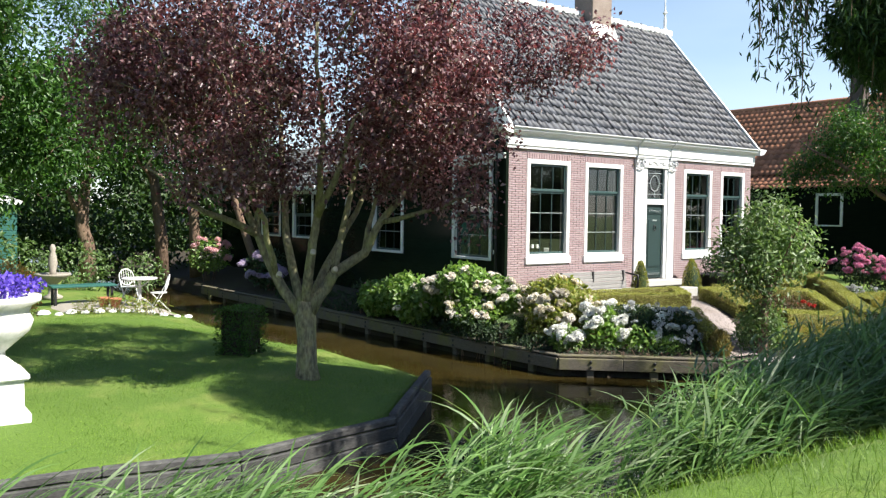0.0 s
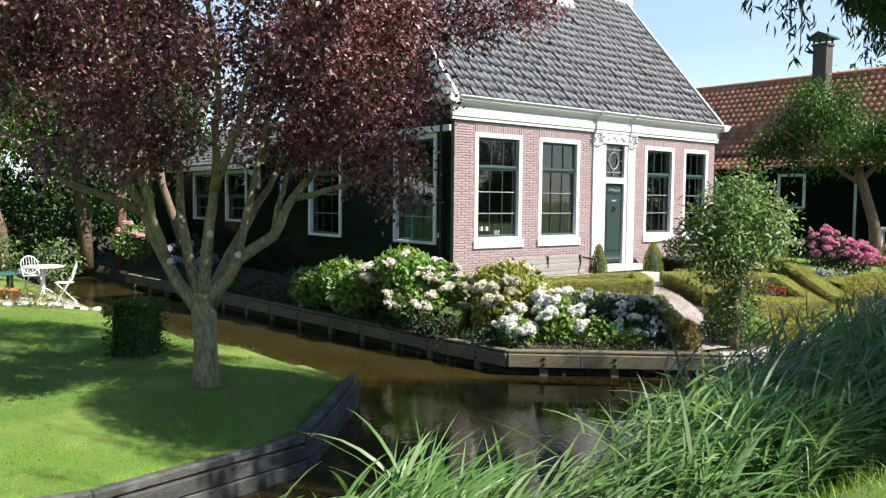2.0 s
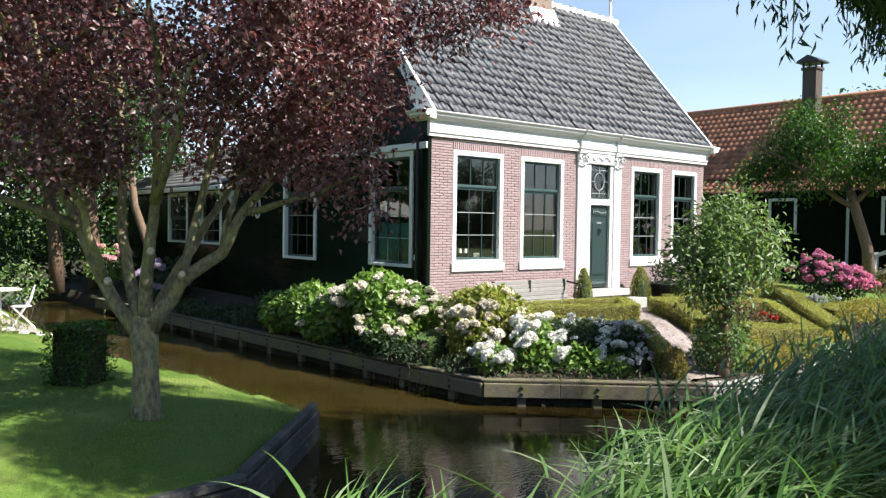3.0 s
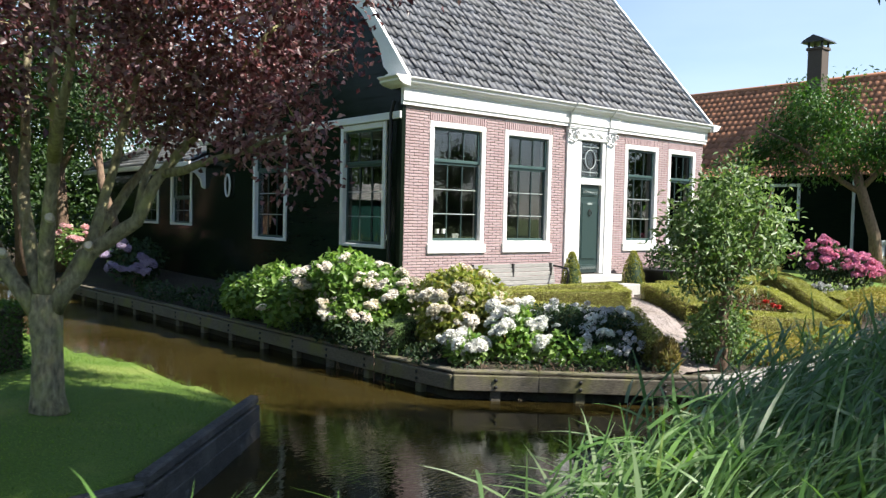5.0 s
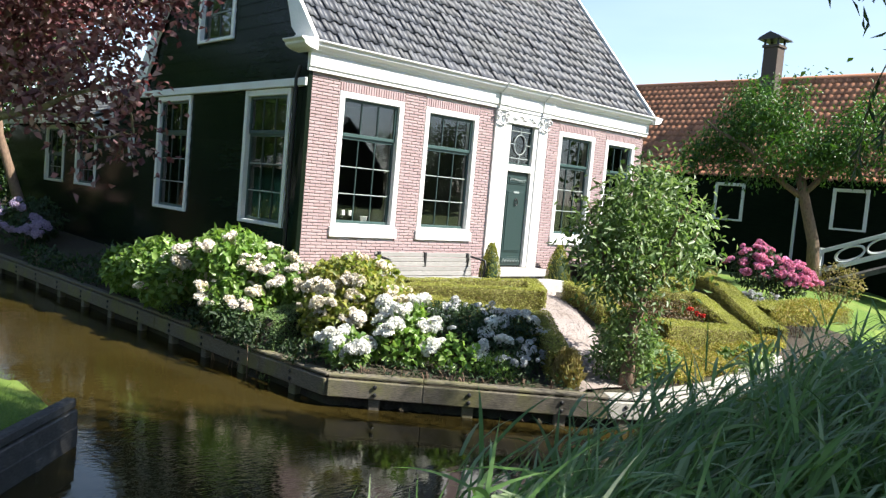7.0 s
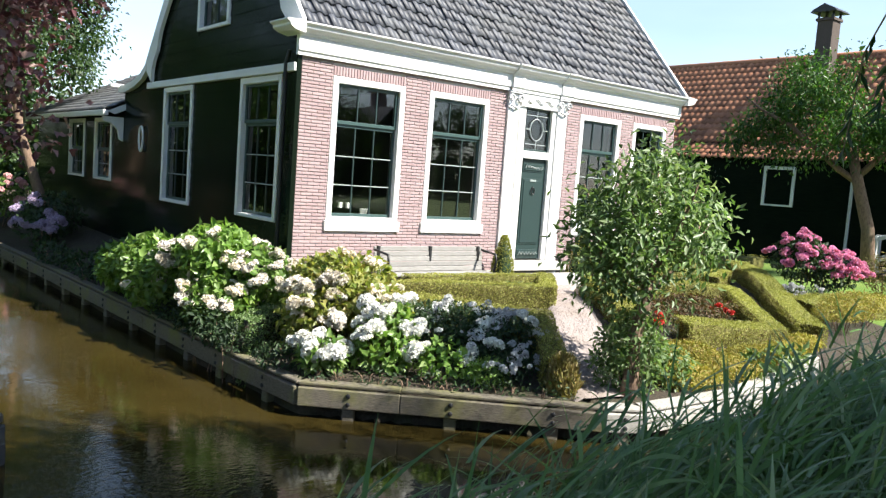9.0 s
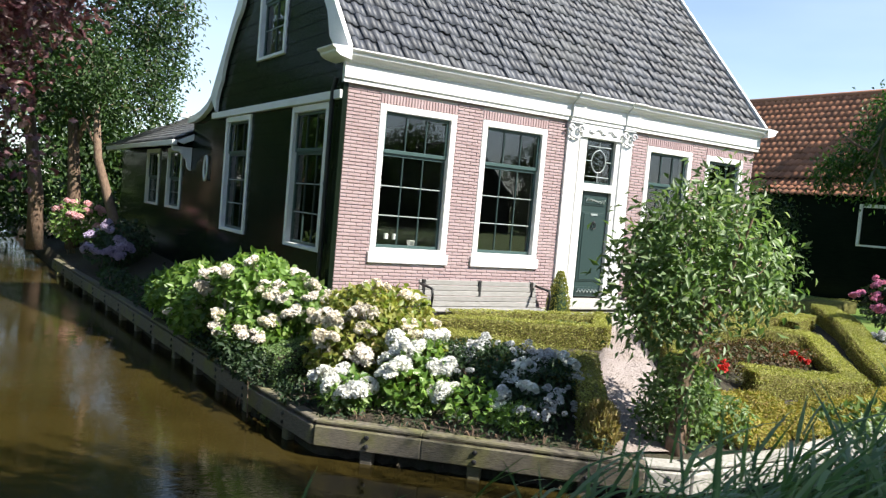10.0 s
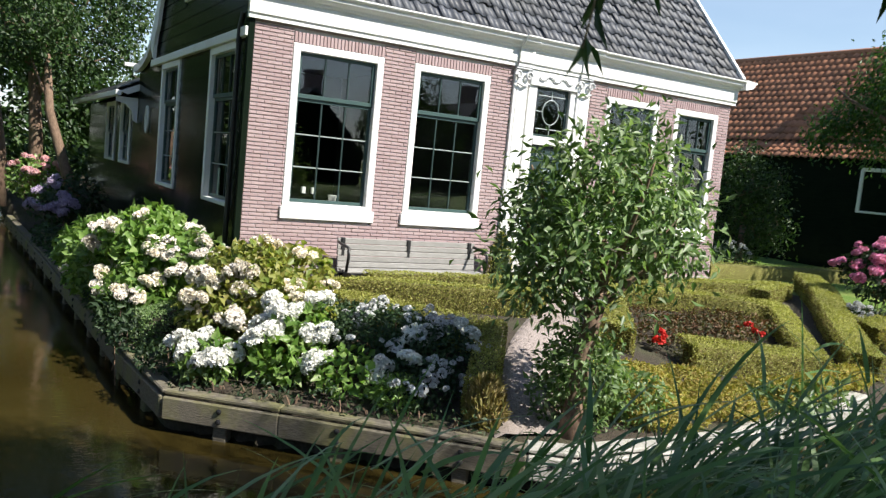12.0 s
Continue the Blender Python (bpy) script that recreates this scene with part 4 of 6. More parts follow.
for (p, q) in zip(pts, pts[1:]):
    n_len = math.hypot(q[0] - p[0], q[1] - p[1])
    # right of the corner the paler colour also carries the sun on it
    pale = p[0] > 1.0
    part("face_board", Shape().beam(p, q, 0.07, 0.135, 0.350, -0.02, 0.012), M_SUNBANK if pale else M_BANKWOOD, bank, "pale edging, sunlit brightness in its colour" if pale else "mossy timber board")
    part("cap_board", Shape().beam(p, q, 0.24 if pale else 0.15, 0.365, 0.408, 0.09 if pale else 0.045, 0.012), M_SUNBANK if pale else M_BANKWOOD, bank, "pale cap stone, sunlit brightness in its colour" if pale else "grey timber cap")
    k = max(1, round(n_len / 1.15))
    for i in range(k):
        t = (i + 0.5) / k
        cx, cy = p[0] + (q[0] - p[0]) * t, p[1] + (q[1] - p[1]) * t
        d = math.atan2(q[1] - p[1], q[0] - p[0])
        post = Shape().box((-0.07, -0.02, -0.6), (0.07, 0.10, 0.16), Matrix.Translation((cx, cy, 0)) @ Matrix.Rotation(d, 4, "Z"), 0.015)
        part("post", post, M_BANKWOOD, bank)
        bolt = Shape()
        for zz in (0.195, 0.29):
            bolt.lathe([(0.026, 0), (0.026, 0.012), (0.012, 0.02)], (0, 0, 0), 8)
            bolt.v[-24:] = [tuple(Matrix.Translation((cx, cy, zz)) @ Matrix.Rotation(d, 4, "Z") @ Matrix.Translation((0, -0.055, 0)) @ Matrix.Rotation(radians(90), 4, "X") @ Vector(v)) for v in bolt.v[-24:]]
        part("bolt", bolt, M_IRON, bank, "rusty bolts")
lbank = thing("canal_bank_lawn", "weathered grey timber bank edging the lawn", "bank", kind="structure")
lp = [(-14, -5.0), (-9.8, -5.45), (-8.5, -5.74), (-6.34, -5.36), (-4.42, -3.36)]
for i, (p, q) in enumerate(zip(lp, lp[1:])):
    rise = 0.05 if i == 3 else 0.0
    part("top_beam", Shape().beam(p, q, 0.11, 0.31 + rise, 0.405 + rise, 0.03, 0.018), M_OLDWOOD, lbank, "cracked grey beam")
    part("face_board", Shape().beam(p, q, 0.06, 0.15, 0.300 + rise, -0.012, 0.012), M_OLDWOOD, lbank, "grey timber board")
    part("face_board", Shape().beam(p, q, 0.06, -0.05, 0.142 + rise, -0.020, 0.012), M_OLDWOOD, lbank, "grey timber board")
    n_len = math.hypot(q[0] - p[0], q[1] - p[1])
    for k in range(max(1, round(n_len / 1.3))):
        t = (k + 0.5) / max(1, round(n_len / 1.3))
        part("post", Shape().tube([(p[0] + (q[0] - p[0]) * t, p[1] + (q[1] - p[1]) * t, -0.6), (p[0] + (q[0] - p[0]) * t, p[1] + (q[1] - p[1]) * t, 0.1)], [0.07, 0.07], 10), M_OLDWOOD, lbank)


PATH_L = [(0.92, -5.18), (1.25, -4.62), (1.95, -3.72), (3.45, -2.2), (4.42, -1.15), (4.5, -0.5)]
PATH_R = [(1.62, -5.42), (2.2, -4.65), (3.1, -3.75), (4.55, -1.98), (5.2, -1.15), (6.1, -0.5)]


def ribbon(left, right, across, along, lift):
    """A strip laid over the ground between two edges."""
    verts, faces = [], []
    for k in range(len(left) - 1):
        for i in range(along + (1 if k == len(left) - 2 else 0)):
            t = i / along
            a = [left[k][c] + (left[k + 1][c] - left[k][c]) * t for c in (0, 1)]
            b = [right[k][c] + (right[k + 1][c] - right[k][c]) * t for c in (0, 1)]
            for m in range(across + 1):
                u = m / across
                x, y = a[0] + (b[0] - a[0]) * u, a[1] + (b[1] - a[1]) * u
                wav = 0.03 * noise.noise((x * 3, y * 3, 5.0)) if m in (0, across) else 0
                verts.append((x + wav, y + wav, gz(x, y) + lift + 0.012 * noise.noise((x * 6, y * 6, 2.0)) - (0.05 if m in (0, across) else 0)))
    w = across + 1
    for r in range(len(verts) // w - 1):
        for m in range(across):
            faces.append((r * w + m, r * w + m + 1, (r + 1) * w + m + 1, (r + 1) * w + m))
    return Shape().add(verts, faces)


PATH_OUT = PATH_L + PATH_R[::-1]
path_ob = solid("gravel_path", ribbon(PATH_L, PATH_R, 8, 8, 0.045), M_GRAVEL, "pale pinkish gravel garden path", "path", kind="structure", smooth=True)
ps = Shape()
r3 = random.Random(11)
for k in range(4200):
    t = r3.random()
    x, y = 1.3 + 3.5 * t + r3.uniform(-0.6, 0.6), -5.0 + 3.9 * t + r3.uniform(-0.5, 0.5)
    if inside_distance(PATH_OUT, np.array([x]), np.array([y]))[0] < 0.04:
        continue
    s = r3.uniform(0.007, 0.018)
    h = gz(x, y) + 0.042
    ps.add([(x + s, y, h), (x, y + s, h), (x - s, y, h), (x, y - s, h), (x, y, h + s * 0.8)], [(0, 1, 4), (1, 2, 4), (2, 3, 4), (3, 0, 4)])
part("pebbles", ps, M_GRAVEL, path_ob, "loose pale pebbles", kind="stuff")

# ---------------------------------------------------------------- trees


def bent(p, q, sag, n=5, wob=0.06):
    """Points of a slightly crooked limb from p to q."""
    p, q = np.asarray(p, float), np.asarray(q, float)
    t = np.linspace(0, 1, n)[:, None]
    pts = p + (q - p) * t
    pts[:, 2] += sag * 4 * (t * (1 - t))[:, 0]
    pts[1:-1] += rng.normal(size=(n - 2, 3)) * wob * np.linalg.norm(q - p) / n
    return pts


def tree(name, label, trunk, radii, limbs, crowns, per, spread, leaf, leaf_mat, bark, hang=0.3, twig=0.022, category="tree", group="", twig_sides=5):
    """A tree: trunk and limbs as given, twigs that reach for each clump of leaves, and the leaves."""
    ob = thing(name, label, category, group)
    t = Shape()
    trunk = [np.asarray(p, float) for p in trunk]
    t.tube(trunk, radii, 12)
    part("trunk", t, bark, ob, "", True)
    nodes = [trunk[-1]]
    for pts, r0 in limbs:
        pts = [np.asarray(p, float) for p in pts]
        fine = []
        for a, b in zip(pts, pts[1:]):
            seg = bent(a, b, 0.0, 4, 0.10)
            fine += list(seg[:-1])
        fine.append(pts[-1])
        k = len(fine)
        part("limb", Shape().tube(fine, [r0 * (1 - 0.72 * i / (k - 1)) for i in range(k)], 9), bark, ob, "", True)
        nodes += fine[k // 3:]
    cents = []
    for c, r, n, shell in crowns:
        pts = in_ball(n, c, r, shell)
        keep = [p for p in pts if noise.noise((p[0] * 0.55, p[1] * 0.55, p[2] * 0.55 + 3)) > -0.22]
        cents += keep
    root = trunk[-1]
    cents.sort(key=lambda p: np.linalg.norm(p - root))
    tw = Shape()
    for c in cents:
        arr = np.asarray(nodes)
        dist = np.linalg.norm(arr - c, axis=1) + np.maximum(0, arr[:, 2] - c[2] + 0.1) * 0.8
        p = arr[int(np.argmin(dist))]
        ln = np.linalg.norm(c - p)
        if ln < 0.05:
            continue
        pts = bent(p, c, 0.08 * ln, 4, 0.15)
        r0 = min(twig, 0.006 + 0.014 * ln)
        tw.tube(pts, [r0, r0 * 0.75, r0 * 0.5, 0.003], twig_sides, False)
        nodes += [pts[1], pts[2], pts[3]]
    part("twig_mass", tw, bark, ob, "", True, "stuff")
    pos = clumps(cents, per, spread)
    out = pos - np.repeat(np.asarray(cents), per, 0)
    d = unit(out) * 0.6 + rng.normal(size=pos.shape) * 0.7 + np.array([0, 0, -hang])
    size = rng.uniform(0.7, 1.25, len(pos))
    part("crown", leaf_mesh("crown", pos, d, leaf[0] * size, leaf[1] * size, leaf_mat, face=unit(out) * 0.5 + rng.normal(size=pos.shape) * 0.55 + np.array([0.1, -0.2, 0.55])), leaf_mat, ob, "", False, "stuff")
    return ob


RIGHT = np.array([0.77, -0.63, 0.0])
FWD = np.array([0.63, 0.77, 0.0])
B = np.array([-6.53, -3.31, 0.0])


def pl(r, z, f=0.0):
    return B + RIGHT * r + FWD * f + np.array([0, 0, z])


tree("plum_tree", "purple-leaved plum tree with mossy grey-brown forked trunk on the lawn",
     [pl(0.02, 0.45), pl(0.0, 0.72), pl(0.0, 1.1), pl(-0.02, 1.45), pl(-0.02, 1.66)], [0.20, 0.150, 0.135, 0.150, 0.12],
     [([pl(-0.08, 1.45), pl(-0.45, 2.0), pl(-0.72, 2.6), pl(-1.15, 3.4), pl(-1.7, 4.6)], 0.085),
      ([pl(-0.05, 1.5), pl(-0.30, 2.3, 0.2), pl(-0.42, 3.0, 0.4), pl(-0.6, 4.2, 0.8), pl(-0.7, 5.6, 1.0)], 0.075),
      ([pl(0.02, 1.5), pl(0.10, 2.3, -0.2), pl(0.22, 2.9, -0.35), pl(0.35, 3.9, -0.6), pl(0.3, 5.4, -0.8)], 0.08),
      ([pl(0.05, 1.5), pl(0.38, 2.05), pl(0.82, 2.35), pl(1.05, 2.8), pl(1.55, 3.4), pl(2.2, 4.3)], 0.09),
      ([pl(0.0, 1.52), pl(0.30, 2.4, 0.7), pl(0.6, 3.2, 1.3), pl(0.9, 4.4, 1.9)], 0.07),
      ([pl(-0.45, 2.0), pl(-0.5, 2.8, -0.4), pl(-0.75, 3.8, -0.7), pl(-0.9, 5.0, -0.9)], 0.05), ([pl(0.38, 2.05), pl(0.5, 2.9, 0.3), pl(0.75, 4.0, 0.4), pl(0.9, 5.2, 0.5)], 0.055),
      ([pl(0.82, 2.35), pl(0.95, 3.2, 0.3), pl(1.3, 4.3, 0.5)], 0.04), ([pl(-0.72, 2.6), pl(-0.85, 3.4, 0.4), pl(-1.2, 4.6, 0.8)], 0.045),
      ([pl(0.22, 2.9, -0.35), pl(0.55, 3.3, -0.9), pl(0.9, 4.1, -1.4)], 0.065),
      ([pl(-0.72, 2.6), pl(-1.3, 2.9, -0.5), pl(-2.0, 3.5, -0.8)], 0.06),
      ([pl(1.05, 2.8), pl(1.7, 2.95, -0.3), pl(2.4, 3.2, -0.4)], 0.045)],
     [(pl(0.15, 5.6, 0.1), (3.0, 2.9, 2.6), 560, 0.35), (pl(1.9, 4.6, -0.2), (1.4, 1.2, 0.9), 52, 0.2), (pl(-1.9, 4.7, 0.0), (1.5, 1.5, 0.9), 75, 0.2),
      (pl(2.3, 3.2, -0.2), (0.55, 0.5, 0.40), 11, 0.0), (pl(-0.9, 3.3, -0.6), (0.9, 0.8, 0.30), 8, 0.0), (pl(3.4, 5.2, 0.0), (0.9, 0.7, 0.7), 26, 0.0), (pl(0.2, 3.7, 0.0), (1.7, 1.5, 0.5), 40, 0.0)],
     120, 0.145, (0.072, 0.044), L_PLUM, M_BARK, 0.35)
cut_ob = bpy.data.objects["plum_tree"]
for r, z, f in ((-0.40, 2.02, -0.10), (0.40, 2.10, -0.10), (0.12, 2.35, -0.27)):
    p = pl(r, z, f)
    part("cut_stub", Shape().tube([p + FWD * 0.06, p - FWD * 0.02 + RIGHT * 0.03 + np.array([0, 0, 0.03]), p - FWD * 0.03 + RIGHT * 0.032 + np.array([0, 0, 0.032])], [0.046, 0.040, 0.030], 9), M_CUT, cut_ob, "pale sawn branch stub")

tree("garden_shrub_tree", "small round-crowned garden tree with glossy light green leaves",
     [(1.58, -5.36, 0.35), (1.66, -5.32, 0.75), (1.72, -5.28, 1.15), (1.74, -5.36, 1.55), (1.84, -5.30, 1.9)], [0.105, 0.085, 0.080, 0.075, 0.055],
     [([(1.72, -5.36, 1.45), (1.4, -5.1, 1.9), (1.12, -5.0, 2.3)], 0.042), ([(1.78, -5.34, 1.6), (2.2, -5.5, 2.0), (2.6, -5.4, 2.45)], 0.042), ([(1.84, -5.3, 1.85), (1.95, -5.1, 2.4), (2.1, -5.1, 3.0)], 0.038),
      ([(1.80, -5.3, 1.7), (1.6, -4.8, 2.2), (1.5, -4.5, 2.8)], 0.034), ([(1.80, -5.3, 1.7), (1.7, -5.7, 2.3), (1.6, -6.0, 2.9)], 0.034)],
     [((1.92, -5.2, 2.32), (0.86, 0.80, 0.74), 84, 0.42), ((1.32, -5.2, 1.98), (0.48, 0.45, 0.36), 15, 0.2), ((2.40, -5.3, 2.15), (0.46, 0.42, 0.42), 13, 0.2), ((2.10, -5.1, 3.02), (0.36, 0.30, 0.30), 8, 0.0), ((1.60, -5.3, 2.9), (0.32, 0.28, 0.25), 5, 0.0),
      ((1.95, -5.25, 1.55), (0.42, 0.38, 0.30), 11, 0.0), ((1.78, -5.22, 0.90), (0.38, 0.34, 0.40), 15, 0.0)],
     54, 0.150, (0.108, 0.043), L_SHRUB, M_BARK2, 0.25, 0.014)

tree("ash_tree", "tall green tree with pale slender trunk behind the lawn",
     [(-5.3, 16.0, 0.4), (-5.25, 16.0, 1.6), (-5.45, 16.1, 2.4), (-5.3, 16.1, 4.2)], [0.30, 0.24, 0.22, 0.17],
     [([(-5.4, 16.1, 2.6), (-6.2, 15.9, 4.2), (-7.2, 15.6, 5.8)], 0.11), ([(-5.3, 16.1, 4.0), (-4.6, 16.0, 5.4), (-3.8, 15.9, 6.8)], 0.11)],
     [((-5.6, 15.8, 7.2), (3.3, 2.8, 3.4), 260, 0.3), ((-6.8, 14.6, 4.6), (1.7, 1.5, 1.4), 60, 0.1)], 70, 0.30, (0.17, 0.075), L_GREEN, M_BARK2, 0.4, 0.03)
tree("locust_tree", "leafy light green tree over the lawn's edge",
     [(-10.2, 7.2, 0.4), (-10.1, 7.2, 2.4), (-9.9, 7.1, 4.2)], [0.17, 0.14, 0.11],
     [([(-10.0, 7.1, 3.6), (-9.2, 6.8, 5.0), (-8.6, 6.6, 6.2)], 0.07), ([(-9.9, 7.1, 4.0), (-10.6, 7.0, 5.6), (-11.2, 7.0, 7.2)], 0.07)],
     [((-9.6, 6.9, 6.4), (2.5, 2.0, 2.7), 230, 0.3), ((-8.7, 6.4, 4.6), (1.3, 1.2, 0.9), 50, 0.0), ((-10.5, 6.8, 3.4), (1.6, 1.2, 1.3), 70, 0.1)], 120, 0.24, (0.15, 0.062), L_GREEN, M_BARK2, 0.45)
tree("canal_tree", "dense dark green tree beside the canal",
     [(-1.5, 16.0, 0.4), (-1.55, 16.0, 2.4), (-1.7, 16.0, 4.6)], [0.22, 0.19, 0.15],
     [([(-1.6, 16.0, 3.6), (-0.9, 15.7, 5.4), (-0.3, 15.5, 6.8)], 0.10), ([(-1.7, 16.0, 4.4), (-2.6, 15.8, 6.0), (-3.3, 15.6, 7.4)], 0.10)],
     [((-0.9, 15.6, 7.3), (2.5, 2.3, 2.9), 290, 0.35), ((-0.7, 15.2, 5.2), (1.7, 1.4, 0.8), 64, 0.0)], 75, 0.26, (0.14, 0.075), L_FAR, M_BARK2, 0.35, 0.03)
tree("canal_tree", "brown-trunked tree at the canal's edge",
     [(-2.45, 16.9, 0.3), (-2.5, 16.9, 2.0), (-2.8, 16.9, 4.4)], [0.26, 0.22, 0.16],
     [([(-2.7, 16.9, 3.6), (-3.6, 16.7, 5.4)], 0.10)], [((-3.4, 17.2, 6.6), (2.4, 2.2, 2.2), 130, 0.3)], 70, 0.28, (0.16, 0.08), L_FAR, M_BARK2, 0.35, 0.03)
tree("leaning_tree", "leaning thin-trunked tree beside the dark wing wall",
     [(-0.70, 11.7, 0.5), (-1.1, 11.9, 1.8), (-1.5, 12.1, 3.2), (-1.6, 12.2, 4.6)], [0.17, 0.13, 0.11, 0.08],
     [([(-1.5, 12.1, 3.4), (-2.0, 12.2, 4.6)], 0.05)], [((-1.9, 12.3, 5.6), (1.2, 1.2, 1.2), 60, 0.2)], 60, 0.24, (0.13, 0.07), L_FAR, M_BARK2, 0.35)
tree("weeping_garden_tree", "broad light-leaved tree in front of the red-roofed house",
     [(16.0, -1.6, 0.7), (15.9, -1.5, 2.2), (15.7, -1.2, 3.4), (15.6, -1.0, 4.2)], [0.20, 0.16, 0.14, 0.12],
     [([(15.7, -1.2, 3.4), (15.0, 0.4, 4.8), (14.6, 1.6, 5.6)], 0.09), ([(15.7, -1.2, 3.6), (16.4, -2.2, 4.8), (17.0, -3.0, 5.6)], 0.09)],
     [((15.5, 0.0, 5.75), (1.2, 1.25, 0.85), 60, 0.3), ((15.5, -1.1, 4.75), (1.2, 1.3, 0.6), 42, 0.2), ((15.4, 1.2, 4.95), (0.8, 0.9, 0.40), 24, 0.1), ((16.5, -2.7, 5.2), (1.6, 1.6, 1.2), 80, 0.3), ((15.3, 2.1, 4.5), (0.6, 0.7, 0.25), 9, 0.0), ((15.4, 0.4, 4.2), (0.7, 0.9, 0.25), 9, 0.0)], 66, 0.23, (0.14, 0.056), L_GREEN, M_BARK2, 0.6)
tree("dark_yew", "dark bushy evergreen beside the far house",
     [(14.3, 3.4, 0.7), (14.3, 3.4, 2.0)], [0.10, 0.07], [], [((14.3, 3.4, 2.4), (1.1, 1.1, 1.6), 110, 0.3)], 60, 0.2, (0.12, 0.05), L_FAR, M_BARK2, 0.2, category="shrub")

# a row of background trees that closes the view
for i, (x, y, r, h) in enumerate([(-19, 20, 4.0, 9), (-14, 25, 4.2, 10), (-9, 24, 3.6, 8.5), (-4, 27, 4.0, 9), (2, 30, 3.2, 5.6), (9, 32, 3.6, 6.0), (-20, 9, 3.6, 9), (27, 2, 3.4, 8), (30, -6, 4.0, 9.5), (24, -9, 3.2, 7.5), (33, 14, 4.0, 8)]):
    tree("background_tree", "leafy green tree standing behind the gardens", [(x, y, 0.3), (x + 0.1, y, 2.0), (x, y + 0.1, h * 0.5)], [0.28, 0.22, 0.14], [],
         [((x, y, h * 0.62), (r, r, h * 0.42), 150, 0.45), ((x, y, 2.2), (r * 0.9, r * 0.9, 1.6), 70, 0.3)], 80, 0.42, (0.30, 0.16), L_FAR, M_BARK2, 0.3, 0.05, group="background trees", twig_sides=3)

# the willow beside the dike, only its hanging twigs reach the view
willow = thing("willow_tree", "large willow with long hanging leafy twigs beside the dike", "tree")
part("trunk", Shape().tube([(3.4, -12.2, 1.0), (3.3, -12.1, 2.6), (3.1, -11.9, 4.1)], [0.42, 0.36, 0.30], 12), M_BARK2, willow, "", True)
wl, ends = Shape(), []
for k in range(22):
    a = k * 2.4
    rad = 0.35 + 0.65 * rng.random()
    e = np.array([-1.5 + rad * 2.9 * math.cos(a), -9.9 + rad * 1.9 * math.sin(a), 6.2 + 1.6 * rng.random()])
    pts = bent((3.1, -11.9, 3.9), e, 0.9, 6, 0.1)
    wl.tube(pts, [0.13, 0.10, 0.075, 0.055, 0.035, 0.02], 7)
    ends += [pts[3], pts[4], pts[5], pts[5]]
part("limbs", wl, M_BARK2, willow, "", True)
wt, lp_pos, lp_dir = Shape(), [], []
for e in ends:
    for k in range(10):
        s = np.asarray(e) + rng.normal(size=3) * np.array([0.7, 0.5, 0.3])
        s[1] = min(s[1], -8.3)
        low = 3.55 + 1.5 * rng.random() ** 0.7 + 0.9 * max(0, s[1] + 9.3) + (0.2 if s[0] < -1.8 else 0)
        ln = max(0.4, s[2] - low)
        pts = np.array([s + np.array([0.10 * t * ln + 0.05 * math.sin(3 * t), 0.05 * math.cos(4 * t), -ln * t]) for t in np.linspace(0, 1, 7)])
        wt.tube(pts, [0.008] * 6 + [0.003], 3, False)
        n = int(ln * 56)
        t = rng.random(n) ** 0.8
        p = s + np.stack([0.10 * t * ln + 0.05 * np.sin(3 * t), 0.05 * np.cos(4 * t), -ln * t], 1) + rng.normal(size=(n, 3)) * 0.07
        lp_pos.append(p)
        lp_dir.append(rng.normal(size=(n, 3)) * 0.45 + np.array([0.15, 0, -0.8]))
for tip in ((-1.72, -9.05, 3.02), (-1.55, -9.12, 3.22), (-0.2, -8.9, 3.45), (0.1, -8.75, 3.55)):
    pts = [(tip[0] + 1.8, tip[1] - 0.5, tip[2] + 2.2), (tip[0] + 0.5, tip[1] - 0.15, tip[2] + 1.3), (tip[0] + 0.1, tip[1], tip[2] + 0.5), tip]
    wt.tube(pts, [0.010, 0.008, 0.005, 0.003], 4, False)
    for a, b in zip(pts, pts[1:]):
        t = rng.random(14)[:, None]
        lp_pos.append(np.asarray(a) + (np.asarray(b) - np.asarray(a)) * t)
        lp_dir.append(rng.normal(size=(14, 3)) * 0.4 + np.array([-0.1, 0, -0.8]))
part("twig_mass", wt, M_BARK2, willow, "", False, "stuff")
# leaf masses added out of view to shade lawn, dike, canal and reeds
top = np.concatenate([in_ball(30000, (-3.3, -9.1, 6.7), (1.8, 1.6, 0.8), 0.1), in_ball(26000, (0.3, -14.2, 6.6), (2.6, 1.5, 0.9), 0.1),
                      in_ball(11000, (-2.9, -9.75, 4.85), (1.15, 0.8, 0.55), 0.1), in_ball(12000, (-0.7, -12.3, 5.2), (1.5, 1.2, 0.7), 0.1)])
lp_pos.append(top)
lp_dir.append(rng.normal(size=top.shape) * 0.6 + np.array([0.15, 0, -0.6]))
wp, wd_ = np.concatenate(lp_pos), np.concatenate(lp_dir)
sz = rng.uniform(0.75, 1.25, len(wp))
part("crown", leaf_mesh("crown", wp, wd_, 0.115 * sz, 0.021 * sz, L_WILLOW, 0.15, 0.2), L_WILLOW, willow, "", False, "stuff")

# ---------------------------------------------------------------- hedges and beds


